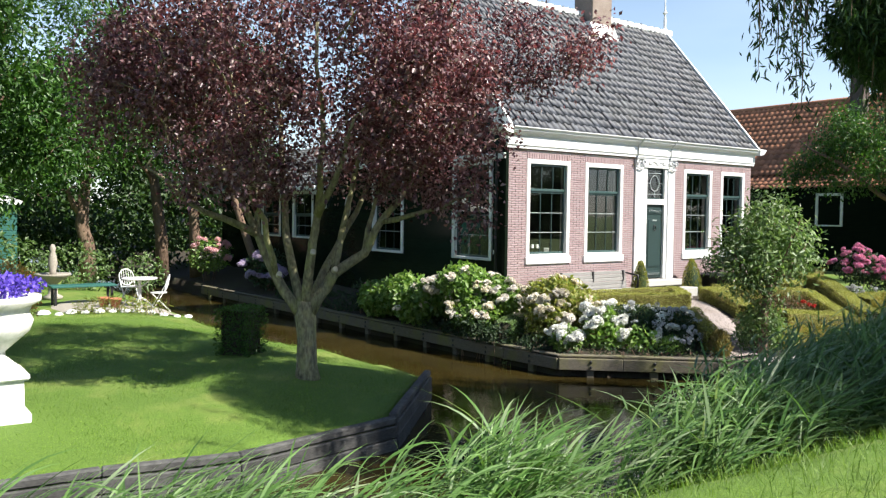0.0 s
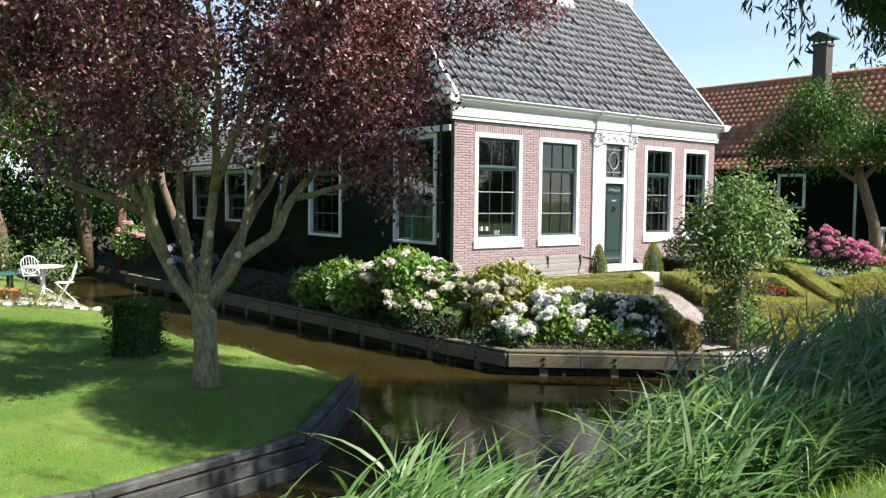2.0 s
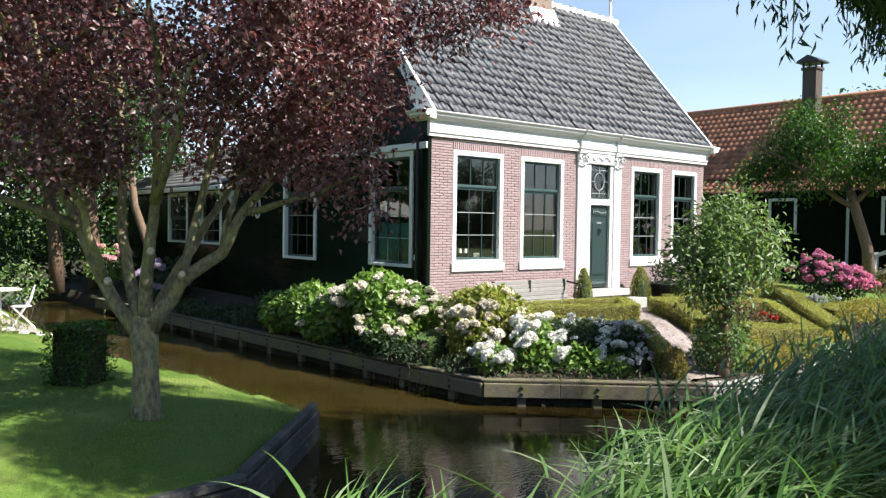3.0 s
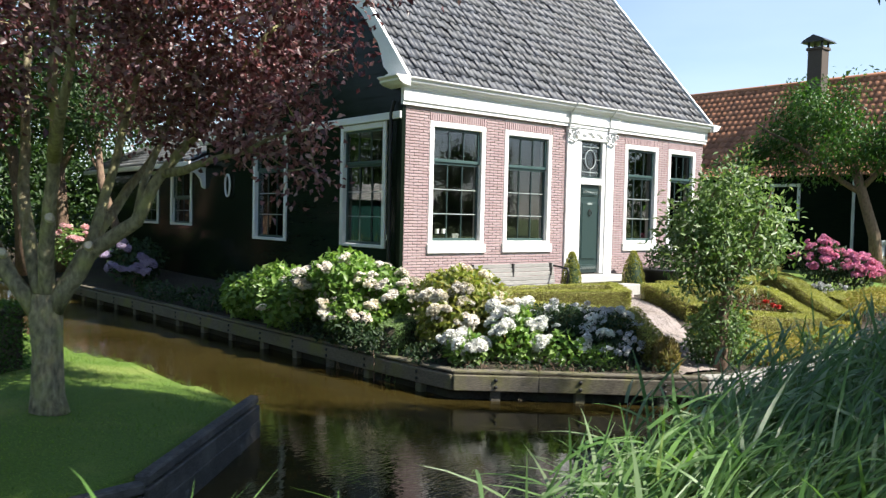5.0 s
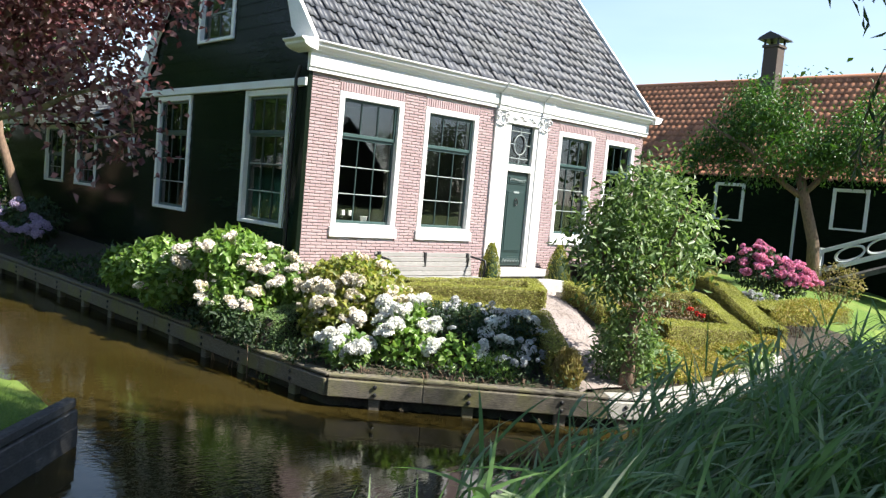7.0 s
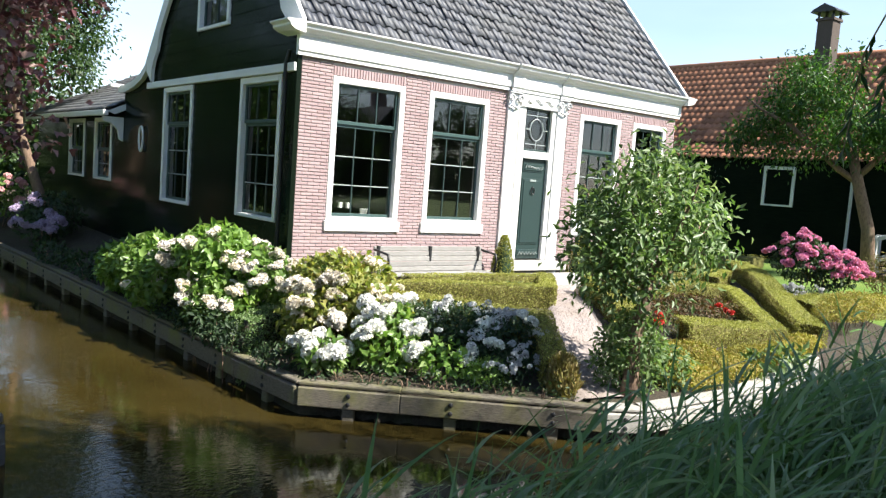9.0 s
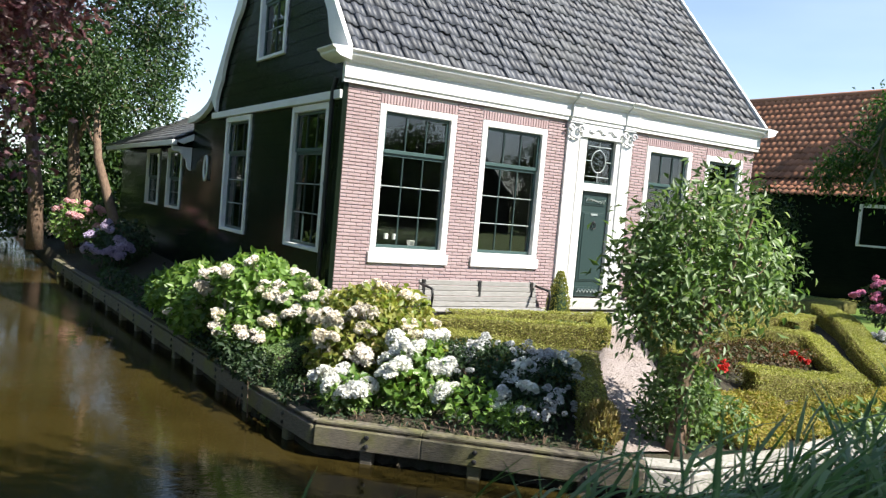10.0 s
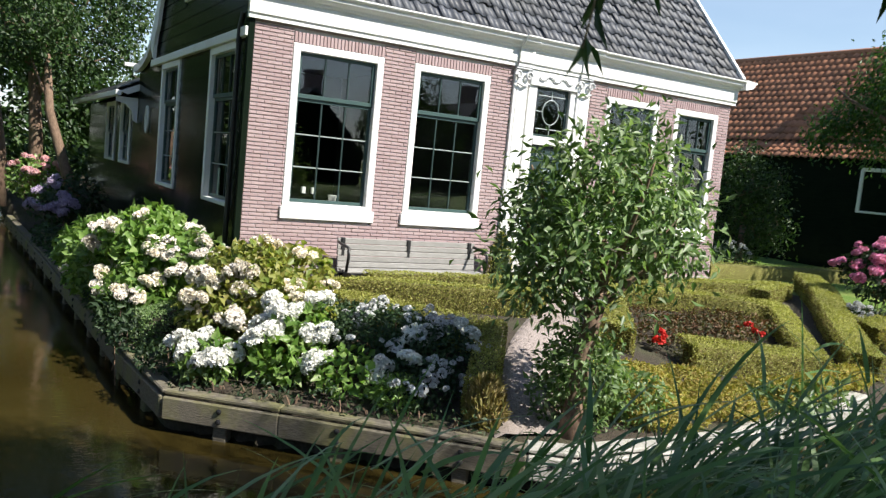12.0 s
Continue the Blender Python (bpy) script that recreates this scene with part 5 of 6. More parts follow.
def hedge(name, label, runs, width, height, leaf_mat=L_BOX, per=4600, group="clipped box hedges", size=0.024):
    """A clipped hedge along points in plan, following the ground: a dense core and a skin of small leaves."""
    ob = thing(name, label, "hedge", group)
    core, pos, nrm = Shape(), [], []
    for p, q in zip(runs, runs[1:]):
        p, q = np.asarray(p, float), np.asarray(q, float)
        L = np.linalg.norm(q - p)
        d = (q - p) / L
        s = np.array([-d[1], d[0]])
        n = max(2, int(L / 0.3))
        ring = []
        for i in range(n + 1):
            c = p + d * (L * i / n)
            g = gz(*c)
            w = width / 2 - 0.035
            ring.append([(c[0] - s[0] * w, c[1] - s[1] * w, g - 0.05), (c[0] - s[0] * w, c[1] - s[1] * w, g + height - 0.06), (c[0] - s[0] * w * 0.7, c[1] - s[1] * w * 0.7, g + height - 0.03),
                         (c[0] + s[0] * w * 0.7, c[1] + s[1] * w * 0.7, g + height - 0.03), (c[0] + s[0] * w, c[1] + s[1] * w, g + height - 0.06), (c[0] + s[0] * w, c[1] + s[1] * w, g - 0.05)])
        verts = [v for r in ring for v in r]
        faces = [(i * 6 + k, i * 6 + k + 1, (i + 1) * 6 + k + 1, (i + 1) * 6 + k) for i in range(n) for k in range(5)] + [tuple(range(6)), tuple(range(n * 6, n * 6 + 6))[::-1]]
        core.add(verts, faces)
        m = int(per * L * (width + 2 * height))
        t = rng.random(m) * (L + width * 0.6) - width * 0.3
        u = rng.random(m) * (width + 2 * height)
        off = np.where(u < height, -width / 2, np.where(u > height + width, width / 2, u - height - width / 2))
        hz = np.where(u < height, u, np.where(u > height + width, width + 2 * height - u, height))
        c = p + d * t[:, None] + s * off[:, None]
        bump = np.array([noise.noise((a * 3, b * 3, zz * 3)) for a, b, zz in zip(c[:, 0], c[:, 1], hz)]) * 0.014
        g = ground(c[:, 0], c[:, 1])
        side = np.where(u < height, -1.0, np.where(u > height + width, 1.0, 0.0))
        nv = np.stack([s[0] * side, s[1] * side, (side == 0) * 1.0], 1)
        pos.append(np.stack([c[:, 0], c[:, 1], g + hz], 1) + nv * bump[:, None] + rng.normal(size=(m, 3)) * 0.006)
        nrm.append(nv)
        for end, sg in ((p, -1), (q, 1)):
            m2 = int(per * width * height)
            uu = (rng.random(m2) - 0.5) * width
            c2 = end + s * uu[:, None] + d * sg * 0.01
            pos.append(np.stack([c2[:, 0], c2[:, 1], ground(c2[:, 0], c2[:, 1]) + rng.random(m2) * height], 1))
            nrm.append(np.tile([d[0] * sg, d[1] * sg, 0], (m2, 1)))
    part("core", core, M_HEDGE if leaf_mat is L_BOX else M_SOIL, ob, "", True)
    pos, nrm = np.concatenate(pos), np.concatenate(nrm)
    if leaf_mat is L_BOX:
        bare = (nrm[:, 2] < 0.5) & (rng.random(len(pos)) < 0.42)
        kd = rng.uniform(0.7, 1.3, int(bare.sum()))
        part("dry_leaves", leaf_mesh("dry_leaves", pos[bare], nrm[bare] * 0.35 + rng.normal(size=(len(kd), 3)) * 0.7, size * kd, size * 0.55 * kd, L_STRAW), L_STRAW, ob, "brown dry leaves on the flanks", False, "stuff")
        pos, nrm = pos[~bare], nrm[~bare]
    k = rng.uniform(0.7, 1.3, len(pos))
    part("leaves", leaf_mesh("leaves", pos, nrm * 0.35 + rng.normal(size=pos.shape) * 0.7, size * k, size * 0.62 * k, leaf_mat, face=nrm + rng.normal(size=pos.shape) * 0.33 + np.array([0, 0, 0.1])), leaf_mat, ob, "", False, "stuff")
    return ob


BOXL = "low clipped box hedge with sunlit yellow-green top"
hedge("box_hedge", BOXL, [(0.85, -1.3), (3.25, -2.40), (4.35, -1.25), (1.6, -0.98)], 0.24, 0.34)
hedge("box_hedge", BOXL, [(0.55, -1.75), (1.88, -3.55)], 0.30, 0.32)
hedge("box_hedge", BOXL, [(1.86, -3.62), (1.02, -4.74)], 0.28, 0.38)
hedge("box_hedge", BOXL, [(5.05, -1.72), (3.65, -3.65)], 0.40, 0.34)
hedge("box_hedge", BOXL, [(5.4, -1.6), (7.85, -2.70), (6.45, -4.40), (4.5, -4.05)], 0.34, 0.32)
hedge("box_hedge", BOXL, [(6.6, -0.95), (8.3, -0.75), (10.3, -0.9), (8.9, -1.55)], 0.40, 0.28)
hedge("box_hedge", BOXL, [(12.2, -0.1), (8.9, -3.0), (7.4, -4.5)], 0.45, 0.36)
hedge("box_hedge", BOXL, [(9.2, -3.4), (12.6, -3.6)], 0.6, 0.34)
hedge("box_hedge", BOXL, [(11.0, 1.6), (15.4, 1.2)], 0.5, 0.34, per=500)
hedge("box_hedge", "dark box hedge block beside the hydrangeas", [(-1.55, -1.75), (-0.85, -1.35)], 0.42, 0.42, L_SHRUB)
hedge("clipped_block", "square dark clipped evergreen block on the lawn", [(-6.76, -1.17), (-6.42, -0.89)], 0.54, 0.76, L_GREEN, 2300, "", 0.04)
dry = in_ball(2600, (1.0, -4.88, 0.50), (0.19, 0.19, 0.34), 0.3)
tagged(new("dry_grass_clump", leaf_mesh("dry_grass_clump", dry, np.tile([0, 0, 1.0], (2600, 1)) + rng.normal(size=(2600, 3)) * 0.4, 0.10, 0.018, L_DRY)), "straw-coloured dry clump beside the path", "plant")


def floret_head(name, r, n, petal, mat, squash=0.85):
    """A ball of four-petalled florets."""
    n, petal = int(n * 1.15), petal * 1.45
    u = unit(rng.normal(size=(n, 3)))
    u[:, 2] = np.abs(u[:, 2]) * 1.1 - 0.35
    u = unit(u)
    c = u * r * np.array([1, 1, squash]) * rng.uniform(0.78, 1.12, (n, 1))
    pos = np.repeat(c, 4, 0)
    t = unit(np.cross(np.repeat(u, 4, 0), rng.normal(size=(n, 3)).repeat(4, 0)))
    b = np.cross(np.repeat(u, 4, 0), t)
    ang = np.tile([0, math.pi / 2, math.pi, 1.5 * math.pi], n)[:, None]
    d = t * np.cos(ang) + b * np.sin(ang) + np.repeat(u, 4, 0) * 0.25
    return leaf_mesh(name, pos, d, petal, petal * 0.95, mat, 0.05, 0.05)


def bush(name, label, blobs, leaves, leaf, leaf_mat, heads=(), stems=24, category="plant", group=""):
    """A leafy flowering bush: stems, leaves in overlapping mounds, flower heads on the skin of the mounds."""
    ob = thing(name, label, category, group)
    st, pos, dr, fc = Shape(), [], [], []
    total = sum(r[0] * r[1] * r[2] for _, r in blobs)
    for c, r in blobs:
        k = int(leaves * r[0] * r[1] * r[2] / total)
        p = in_ball(k, c, r, 0.55)
        p = p[p[:, 2] > ground(p[:, 0], p[:, 1]) + 0.02]
        pos.append(p)
        o = unit(p - np.asarray(c))
        dr.append(o * 0.45 + rng.normal(size=p.shape) * 0.7 + np.array([0, 0, -0.1]))
        fc.append(o * 0.8 + rng.normal(size=p.shape) * 0.45 + np.array([0, 0, 0.6]))
        for _ in range(max(3, int(stems / len(blobs)))):
            e = in_ball(1, c, np.asarray(r) * 0.85, 0.3)[0]
            b = np.array([c[0] + (e[0] - c[0]) * 0.35, c[1] + (e[1] - c[1]) * 0.35, 0])
            b[2] = gz(b[0], b[1]) - 0.03
            st.tube(bent(b, e, 0.05, 4, 0.1), [0.010, 0.009, 0.007, 0.004], 4, False)
    part("stems", st, M_BARK2, ob, "", False, "stuff")
    pos, dr, fc = np.concatenate(pos), np.concatenate(dr), np.concatenate(fc)
    s = rng.uniform(0.65, 1.25, len(pos))
    part("foliage", leaf_mesh("foliage", pos, dr, leaf[0] * s, leaf[1] * s, leaf_mat, 0.2, 0.25, fc), leaf_mat, ob, "", False, "stuff")
    for me, n, names, lab, zmin, front in heads:
        last = None
        for i in range(n):
            for _ in range(30):
                c, r = blobs[int(rng.integers(len(blobs)))]
                u = unit(rng.normal(size=(1, 3)))[0]
                if u[2] > zmin and u @ np.array([-0.45, -0.85, 0.3]) > front:
                    break
            p = np.asarray(c) + u * np.asarray(r) * rng.uniform(0.92, 1.10)
            if i % 3 and last is not None:
                p = last + unit(rng.normal(size=(1, 3)))[0] * np.array([0.13, 0.13, 0.07])
            else:
                last = p
            hd = new(names, me)
            hd.parent = ob
            k, kz = rng.uniform(0.6, 1.25), rng.uniform(0.7, 1.15)
            hd.matrix_local = pose(p[0], p[1], p[2], rng.uniform(-45, 45), rng.uniform(-45, 45), rng.uniform(0, 360)) @ Matrix.Diagonal((k, k * rng.uniform(0.8, 1.2), k * kz, 1))
            tagged(hd, lab)
    return ob


H_CREAM = floret_head("cream_head", 0.064, 48, 0.024, F_CREAM, 1.0)
H_WHITE = floret_head("white_head", 0.088, 70, 0.027, F_WHITE, 0.68)
H_SMALL = floret_head("small_white_head", 0.038, 16, 0.019, F_GREY, 0.5)
H_PINK = floret_head("pink_head", 0.080, 44, 0.026, F_PINK, 0.55)
H_ROSE = floret_head("rose_head", 0.095, 60, 0.028, F_ROSE, 0.8)
H_LILAC = floret_head("lilac_head", 0.11, 60, 0.030, F_PURPLE, 0.8)
H_RED = floret_head("red_head", 0.045, 26, 0.022, F_RED, 0.8)
H_PALE = floret_head("pale_pink_head", 0.076, 56, 0.025, leafy("faded_pink_petal", [(0.72, 0.65, 0.61), (0.83, 0.79, 0.75), (0.81, 0.79, 0.72)], 0.25, 0.6, 0.8, (1.05, 1.0, 0.92)), 0.5)

bush("hydrangea_bush", "large hydrangea with faded cream and pinkish heads by the dark wall",
     [((-1.05, 0.15, 1.30), (0.62, 0.75, 0.55)), ((-0.70, -0.55, 1.15), (0.50, 0.55, 0.45)), ((-1.25, 0.85, 1.05), (0.60, 0.70, 0.45)), ((-1.20, -0.45, 0.85), (0.55, 0.55, 0.35))],
     5200, (0.128, 0.086), L_HYD, [(H_PALE, 84, "flower_head", "faded pinkish cream flower head", -0.15, -0.1), (H_CREAM, 40, "flower_head", "cream flower head", 0.0, 0.0)])
bush("hydrangea_bush", "leafy bright green hydrangea with few flowers beside the canal",
     [((-1.35, 1.9, 1.02), (0.60, 0.85, 0.48)), ((-1.45, 2.9, 0.87), (0.50, 0.70, 0.42)), ((-1.50, 1.25, 0.77), (0.45, 0.6, 0.35))],
     4600, (0.135, 0.092), L_HYD, [(H_PALE, 8, "flower_head", "faded flower head", 0.0, 0.0)])
bush("fading_hydrangea", "yellowing hydrangea with cream cone-shaped flower heads",
     [((-0.35, -1.90, 1.18), (0.55, 0.60, 0.48)), ((0.30, -1.70, 1.22), (0.45, 0.45, 0.42)), ((-0.05, -2.45, 0.92), (0.58, 0.50, 0.44)), ((-0.75, -2.2, 0.88), (0.45, 0.45, 0.40)), ((-0.15, -1.3, 1.15), (0.45, 0.40, 0.42))],
     5200, (0.105, 0.068), L_CREAM, [(H_CREAM, 66, "flower_head", "cream flower head", -0.1, -0.1), (H_PALE, 22, "flower_head", "faded flower head", -0.1, 0.0)])
bush("white_hydrangea", "low hydrangea with round pure white flower heads at the bank",
     [((-1.05, -3.0, 0.62), (0.30, 0.28, 0.22))], 420, (0.11, 0.07), L_HYD, [(H_WHITE, 16, "flower_head", "white mophead flower", 0.0, 0.0)], 8)
bush("white_hydrangea", "bright green hydrangea with many white flower heads at the bank",
     [((-0.35, -3.20, 0.72), (0.40, 0.42, 0.34)), ((0.10, -3.75, 0.60), (0.34, 0.34, 0.26)), ((-0.10, -2.95, 0.95), (0.32, 0.35, 0.25))],
     1100, (0.11, 0.07), L_HYD, [(H_WHITE, 32, "flower_head", "white mophead flower", -0.1, 0.0)], 12)
bush("fern_clump", "feathery light green clump at the bank edge", [((0.40, -4.25, 0.52), (0.24, 0.24, 0.20))], 900, (0.075, 0.020), L_HYD, (), 6)
bush("flower_bed", "dark-leaved bed dotted with small pale flowers",
     [((0.72, -3.05, 0.86), (0.62, 0.75, 0.30)), ((1.12, -3.70, 0.80), (0.52, 0.55, 0.30)), ((0.72, -4.15, 0.62), (0.40, 0.42, 0.27)), ((0.30, -2.35, 0.90), (0.45, 0.6, 0.28)), ((0.95, -3.2, 0.92), (0.55, 0.5, 0.22))],
     7200, (0.062, 0.030), L_DARK, [(H_SMALL, 170, "flower", "small pale flower cluster", 0.0, -0.4), (H_WHITE, 7, "flower_head", "white flower head", 0.2, 0.3)], 30)
bush("low_bed_plants", "low blue-grey plants inside the box hedge", [((2.4, -1.35, 1.0), (0.7, 0.25, 0.14)), ((3.3, -1.65, 1.0), (0.7, 0.42, 0.14))], 2600, (0.05, 0.022), L_SHRUB, (), 10)
bush("golden_groundcover", "dry golden-green low plants at the garden's edge",
     [((2.9, -5.15, 0.48), (0.60, 0.45, 0.15)), ((3.9, -5.1, 0.50), (0.75, 0.45, 0.14)), ((4.9, -4.95, 0.52), (0.75, 0.40, 0.15)), ((3.2, -4.4, 0.62), (0.55, 0.5, 0.14)), ((3.9, -4.5, 0.60), (0.5, 0.4, 0.12)), ((5.7, -4.9, 0.53), (0.6, 0.28, 0.13)), ((6.6, -4.75, 0.55), (0.5, 0.25, 0.15))],
     30000, (0.050, 0.020), L_GOLD, (), 24)
edge_blobs = [((-1.27 + 0.19 * k + 0.05 * (k % 3), -3.22 - 0.165 * k + 0.05 * (k % 2), 0.45), (0.20, 0.16, 0.09 + 0.03 * (k % 3))) for k in range(12)]
bush("edge_plants", "small dark weeds along the garden bank", edge_blobs, 620, (0.060, 0.026), L_DARK, (), 12)
bush("edge_plants", "ivy-like dark plants beneath the hydrangeas", [((-1.50, -1.6 + 0.5 * k, 0.52), (0.28, 0.34, 0.16 + 0.03 * (k % 2))) for k in range(6)] + [((-1.3, -2.5, 0.5), (0.35, 0.4, 0.15))], 2600, (0.07, 0.034), L_DARK, (), 12)
bush("shrub_base_plants", "green leafy plants round the small tree's foot", [((1.85, -5.1, 0.80), (0.50, 0.42, 0.50)), ((1.72, -5.28, 1.05), (0.34, 0.34, 0.40)), ((2.5, -5.15, 0.62), (0.45, 0.35, 0.30)), ((2.2, -4.9, 0.75), (0.40, 0.4, 0.35))], 2700, (0.088, 0.040), L_SHRUB, (), 12)
bush("broadleaf_plants", "broad pale green leaves beside the bank", [((4.7, -5.35, 0.52), (0.55, 0.28, 0.18)), ((5.6, -5.15, 0.50), (0.4, 0.2, 0.15))], 260, (0.16, 0.07), L_SHRUB, (), 6)
bush("red_flower_bed", "dark bed with red flowers inside the box hedge", [((6.3, -2.95, 0.88), (0.95, 0.6, 0.16)), ((5.7, -3.4, 0.84), (0.8, 0.5, 0.14)), ((5.0, -2.6, 0.9), (0.7, 0.5, 0.12)), ((4.6, -3.4, 0.85), (0.6, 0.4, 0.12))], 5200, (0.06, 0.030), L_RUST, [(H_RED, 12, "flower", "red flower", 0.3, -1.0)], 10)
bush("golden_bed", "sunlit yellow-green low plants inside the hedge", [((10.2, -4.0, 0.95), (1.2, 0.5, 0.2)), ((9.2, -4.2, 0.85), (0.8, 0.45, 0.18))], 3200, (0.06, 0.022), L_GOLD, (), 10)
bush("pink_hydrangea", "big hydrangea full of deep pink flower heads", [((11.0, -2.35, 1.58), (0.64, 0.64, 0.52)), ((11.6, -2.75, 1.36), (0.6, 0.6, 0.42))], 1500, (0.11, 0.06), L_DARK, [(H_PINK, 130, "flower_head", "pink flower head", -0.2, -0.15)], 14)
bush("rust_shrub", "rust-brown leafy shrub beside the pink hydrangea", [((12.9, -3.4, 1.35), (0.7, 0.6, 0.5))], 900, (0.09, 0.03), L_DRY, (), 8)
bush("white_border_flowers", "low white flowers along the hedge", [((9.9, -3.05, 1.0), (0.9, 0.2, 0.14))], 300, (0.06, 0.03), L_DARK, [(H_SMALL, 26, "flower", "small white flower", 0.0, -0.5)], 6)
bush("pale_hydrangea", "pale hydrangea in the shade behind the hedge", [((12.6, 2.4, 1.2), (0.9, 0.5, 0.4))], 500, (0.11, 0.06), L_DARK, [(H_SMALL, 20, "flower_head", "pale flower head", 0.0, -0.2)], 8)
bush("lilac_hydrangea", "shaded hydrangea with lilac flower heads beside the wing", [((-1.0, 10.6, 1.15), (0.75, 0.8, 0.55)), ((-1.4, 9.6, 0.95), (0.6, 0.6, 0.4))], 900, (0.13, 0.08), L_DARK, [(H_LILAC, 30, "flower_head", "lilac flower head", -0.1, 0.0)], 10)
bush("rose_hydrangea", "hydrangea with rose-pink flower heads at the canal's edge", [((-1.6, 14.3, 1.35), (0.8, 0.8, 0.6))], 700, (0.13, 0.08), L_HYD, [(H_ROSE, 22, "flower_head", "rose-pink flower head", -0.1, 0.0)], 10)
bush("magenta_flowers", "small magenta flowers beside the hydrangea", [((-1.5, 3.7, 0.95), (0.3, 0.35, 0.3))], 120, (0.1, 0.06), L_DARK, [(H_PINK, 5, "flower_head", "magenta flower head", 0.0, -0.2)], 5)
bush("edge_shrubs", "dark green shrubs behind the white table", [((-8.4, 11.5, 1.3), (1.2, 0.8, 0.9)), ((-6.4, 12.0, 1.2), (1.0, 0.8, 0.8)), ((-4.6, 11.8, 1.0), (0.7, 0.8, 0.6)), ((-9.8, 12.5, 1.8), (1.0, 0.9, 1.2))], 3600, (0.13, 0.07), L_SHRUB, (), 20, "shrub")
bush("edge_shrubs", "dark undergrowth at the end of the canal", [((-3.8, 20.5, 1.6), (2.2, 1.2, 1.6)), ((-6.5, 20.0, 1.8), (2.0, 1.2, 1.8)), ((-9.5, 18.0, 2.0), (2.2, 1.4, 2.0)), ((-0.8, 19.5, 1.4), (1.6, 1.0, 1.3)), ((-13, 17, 2.2), (2.4, 1.5, 2.2))], 7000, (0.24, 0.13), L_FAR, (), 20, "shrub")
bush("orange_shrub", "bright orange-leaved shrub beside the white urn", [((-9.75, 1.6, 1.45), (0.62, 0.6, 0.62))], 2600, (0.065, 0.028), L_ORANGE, (), 12, "shrub")
bush("edge_grasses", "light grassy plants at the lawn's end", [((-7.0, 5.6, 0.75), (0.9, 0.3, 0.22)), ((-6.3, 5.2, 0.7), (0.5, 0.25, 0.2))], 700, (0.12, 0.014), L_CREAM, (), 6)
bush("bank_plants", "dark plants hanging over the canal bank", [((-1.65, 4.6, 0.65), (0.30, 1.2, 0.25)), ((-1.75, 7.0, 0.6), (0.3, 1.3, 0.25)), ((-1.6, -0.9, 0.62), (0.25, 0.8, 0.25))], 1300, (0.10, 0.045), L_DARK, (), 12)

# ---------------------------------------------------------------- reeds and grass


def reed_bed():
    n = 9000
    x = rng.uniform(-13.5, 8.0, n)
    dens = np.interp(x, [-13.5, -10.3, -9.7, -8.4, -8.1, -7.6, -7.4, -6.8, -6.0, -5.2, -4.6, 8], [0.5, 0.5, 0.08, 0.04, 0.30, 0.30, 0.03, 0.03, 0.14, 0.65, 1.0, 1.0])
    x = x[rng.random(n) < dens]
    n = len(x)
    y = -9.03 - 0.03 * (x + 4) + rng.normal(size=n) * np.interp(x, [-7, -3], [0.24, 0.38])
    base = np.stack([x, y, np.maximum(ground(x, y), -0.2)], 1)
    top = np.interp(x, [-13.5, -9, -6, -4.6, -2.2, 0, 8], [1.12, 1.08, 1.06, 1.20, 1.60, 1.76, 1.76]) + rng.normal(size=n) * 0.12
    h = np.maximum(0.5, top - base[:, 2])
    lean = np.stack([0.34 + rng.normal(size=n) * 0.12, -0.02 + rng.normal(size=n) * 0.08, np.ones(n)], 1)
    lean = unit(lean)
    ob = thing("reed_bed", "tall green reeds bending in the wind along the dike", "reeds", kind="stuff")
    pos, d, ln, wd, dr = [], [], [], [], []
    for k in range(9):
        t = 0.30 + 0.70 * (k + rng.random(n)) / 9
        p = base + lean * (h * t)[:, None]
        az = rng.normal(size=n) * 0.55 + np.where(rng.random(n) < 0.9, 0.0, math.pi)
        out = np.stack([np.cos(az), np.sin(az) * 0.8, rng.uniform(0.25, 1.25, n)], 1)
        pos.append(p)
        d.append(out)
        ln.append(rng.uniform(0.48, 0.95, n) * (1 - 0.25 * (t > 0.85)))
        wd.append(rng.uniform(0.018, 0.040, n))
        dr.append(rng.uniform(0.35, 1.25, n))
    me = blades("leaves", np.concatenate(pos), np.concatenate(d), np.concatenate(ln), np.concatenate(wd), L_REED, np.concatenate(dr), 5)
    part("leaves", me, L_REED, ob, "", False, "stuff")
    me = blades("stems", base, lean, h * 1.02, np.full(n, 0.012), L_REED, np.full(n, 0.12), 3)
    part("stems", me, L_REED, ob, "", False, "stuff")


reed_bed()


def turf(name, label, n, xr, yr, test, hmin, hmax, width, mat, parent=None):
    x, y = rng.uniform(*xr, n), rng.uniform(*yr, n)
    keep = test(x, y)
    x, y = x[keep], y[keep]
    n = len(x)
    pos = np.stack([x, y, ground(x, y) - 0.01], 1)
    d = rng.normal(size=(n, 3)) * 0.45 + np.array([0.05, 0, 1.0])
    me = blades(name, pos, d, rng.uniform(hmin, hmax, n), rng.uniform(width * 0.7, width * 1.3, n), mat, rng.uniform(0.1, 0.9, n), 2)
    return tagged(new(name, me), label, "grass", kind="stuff")


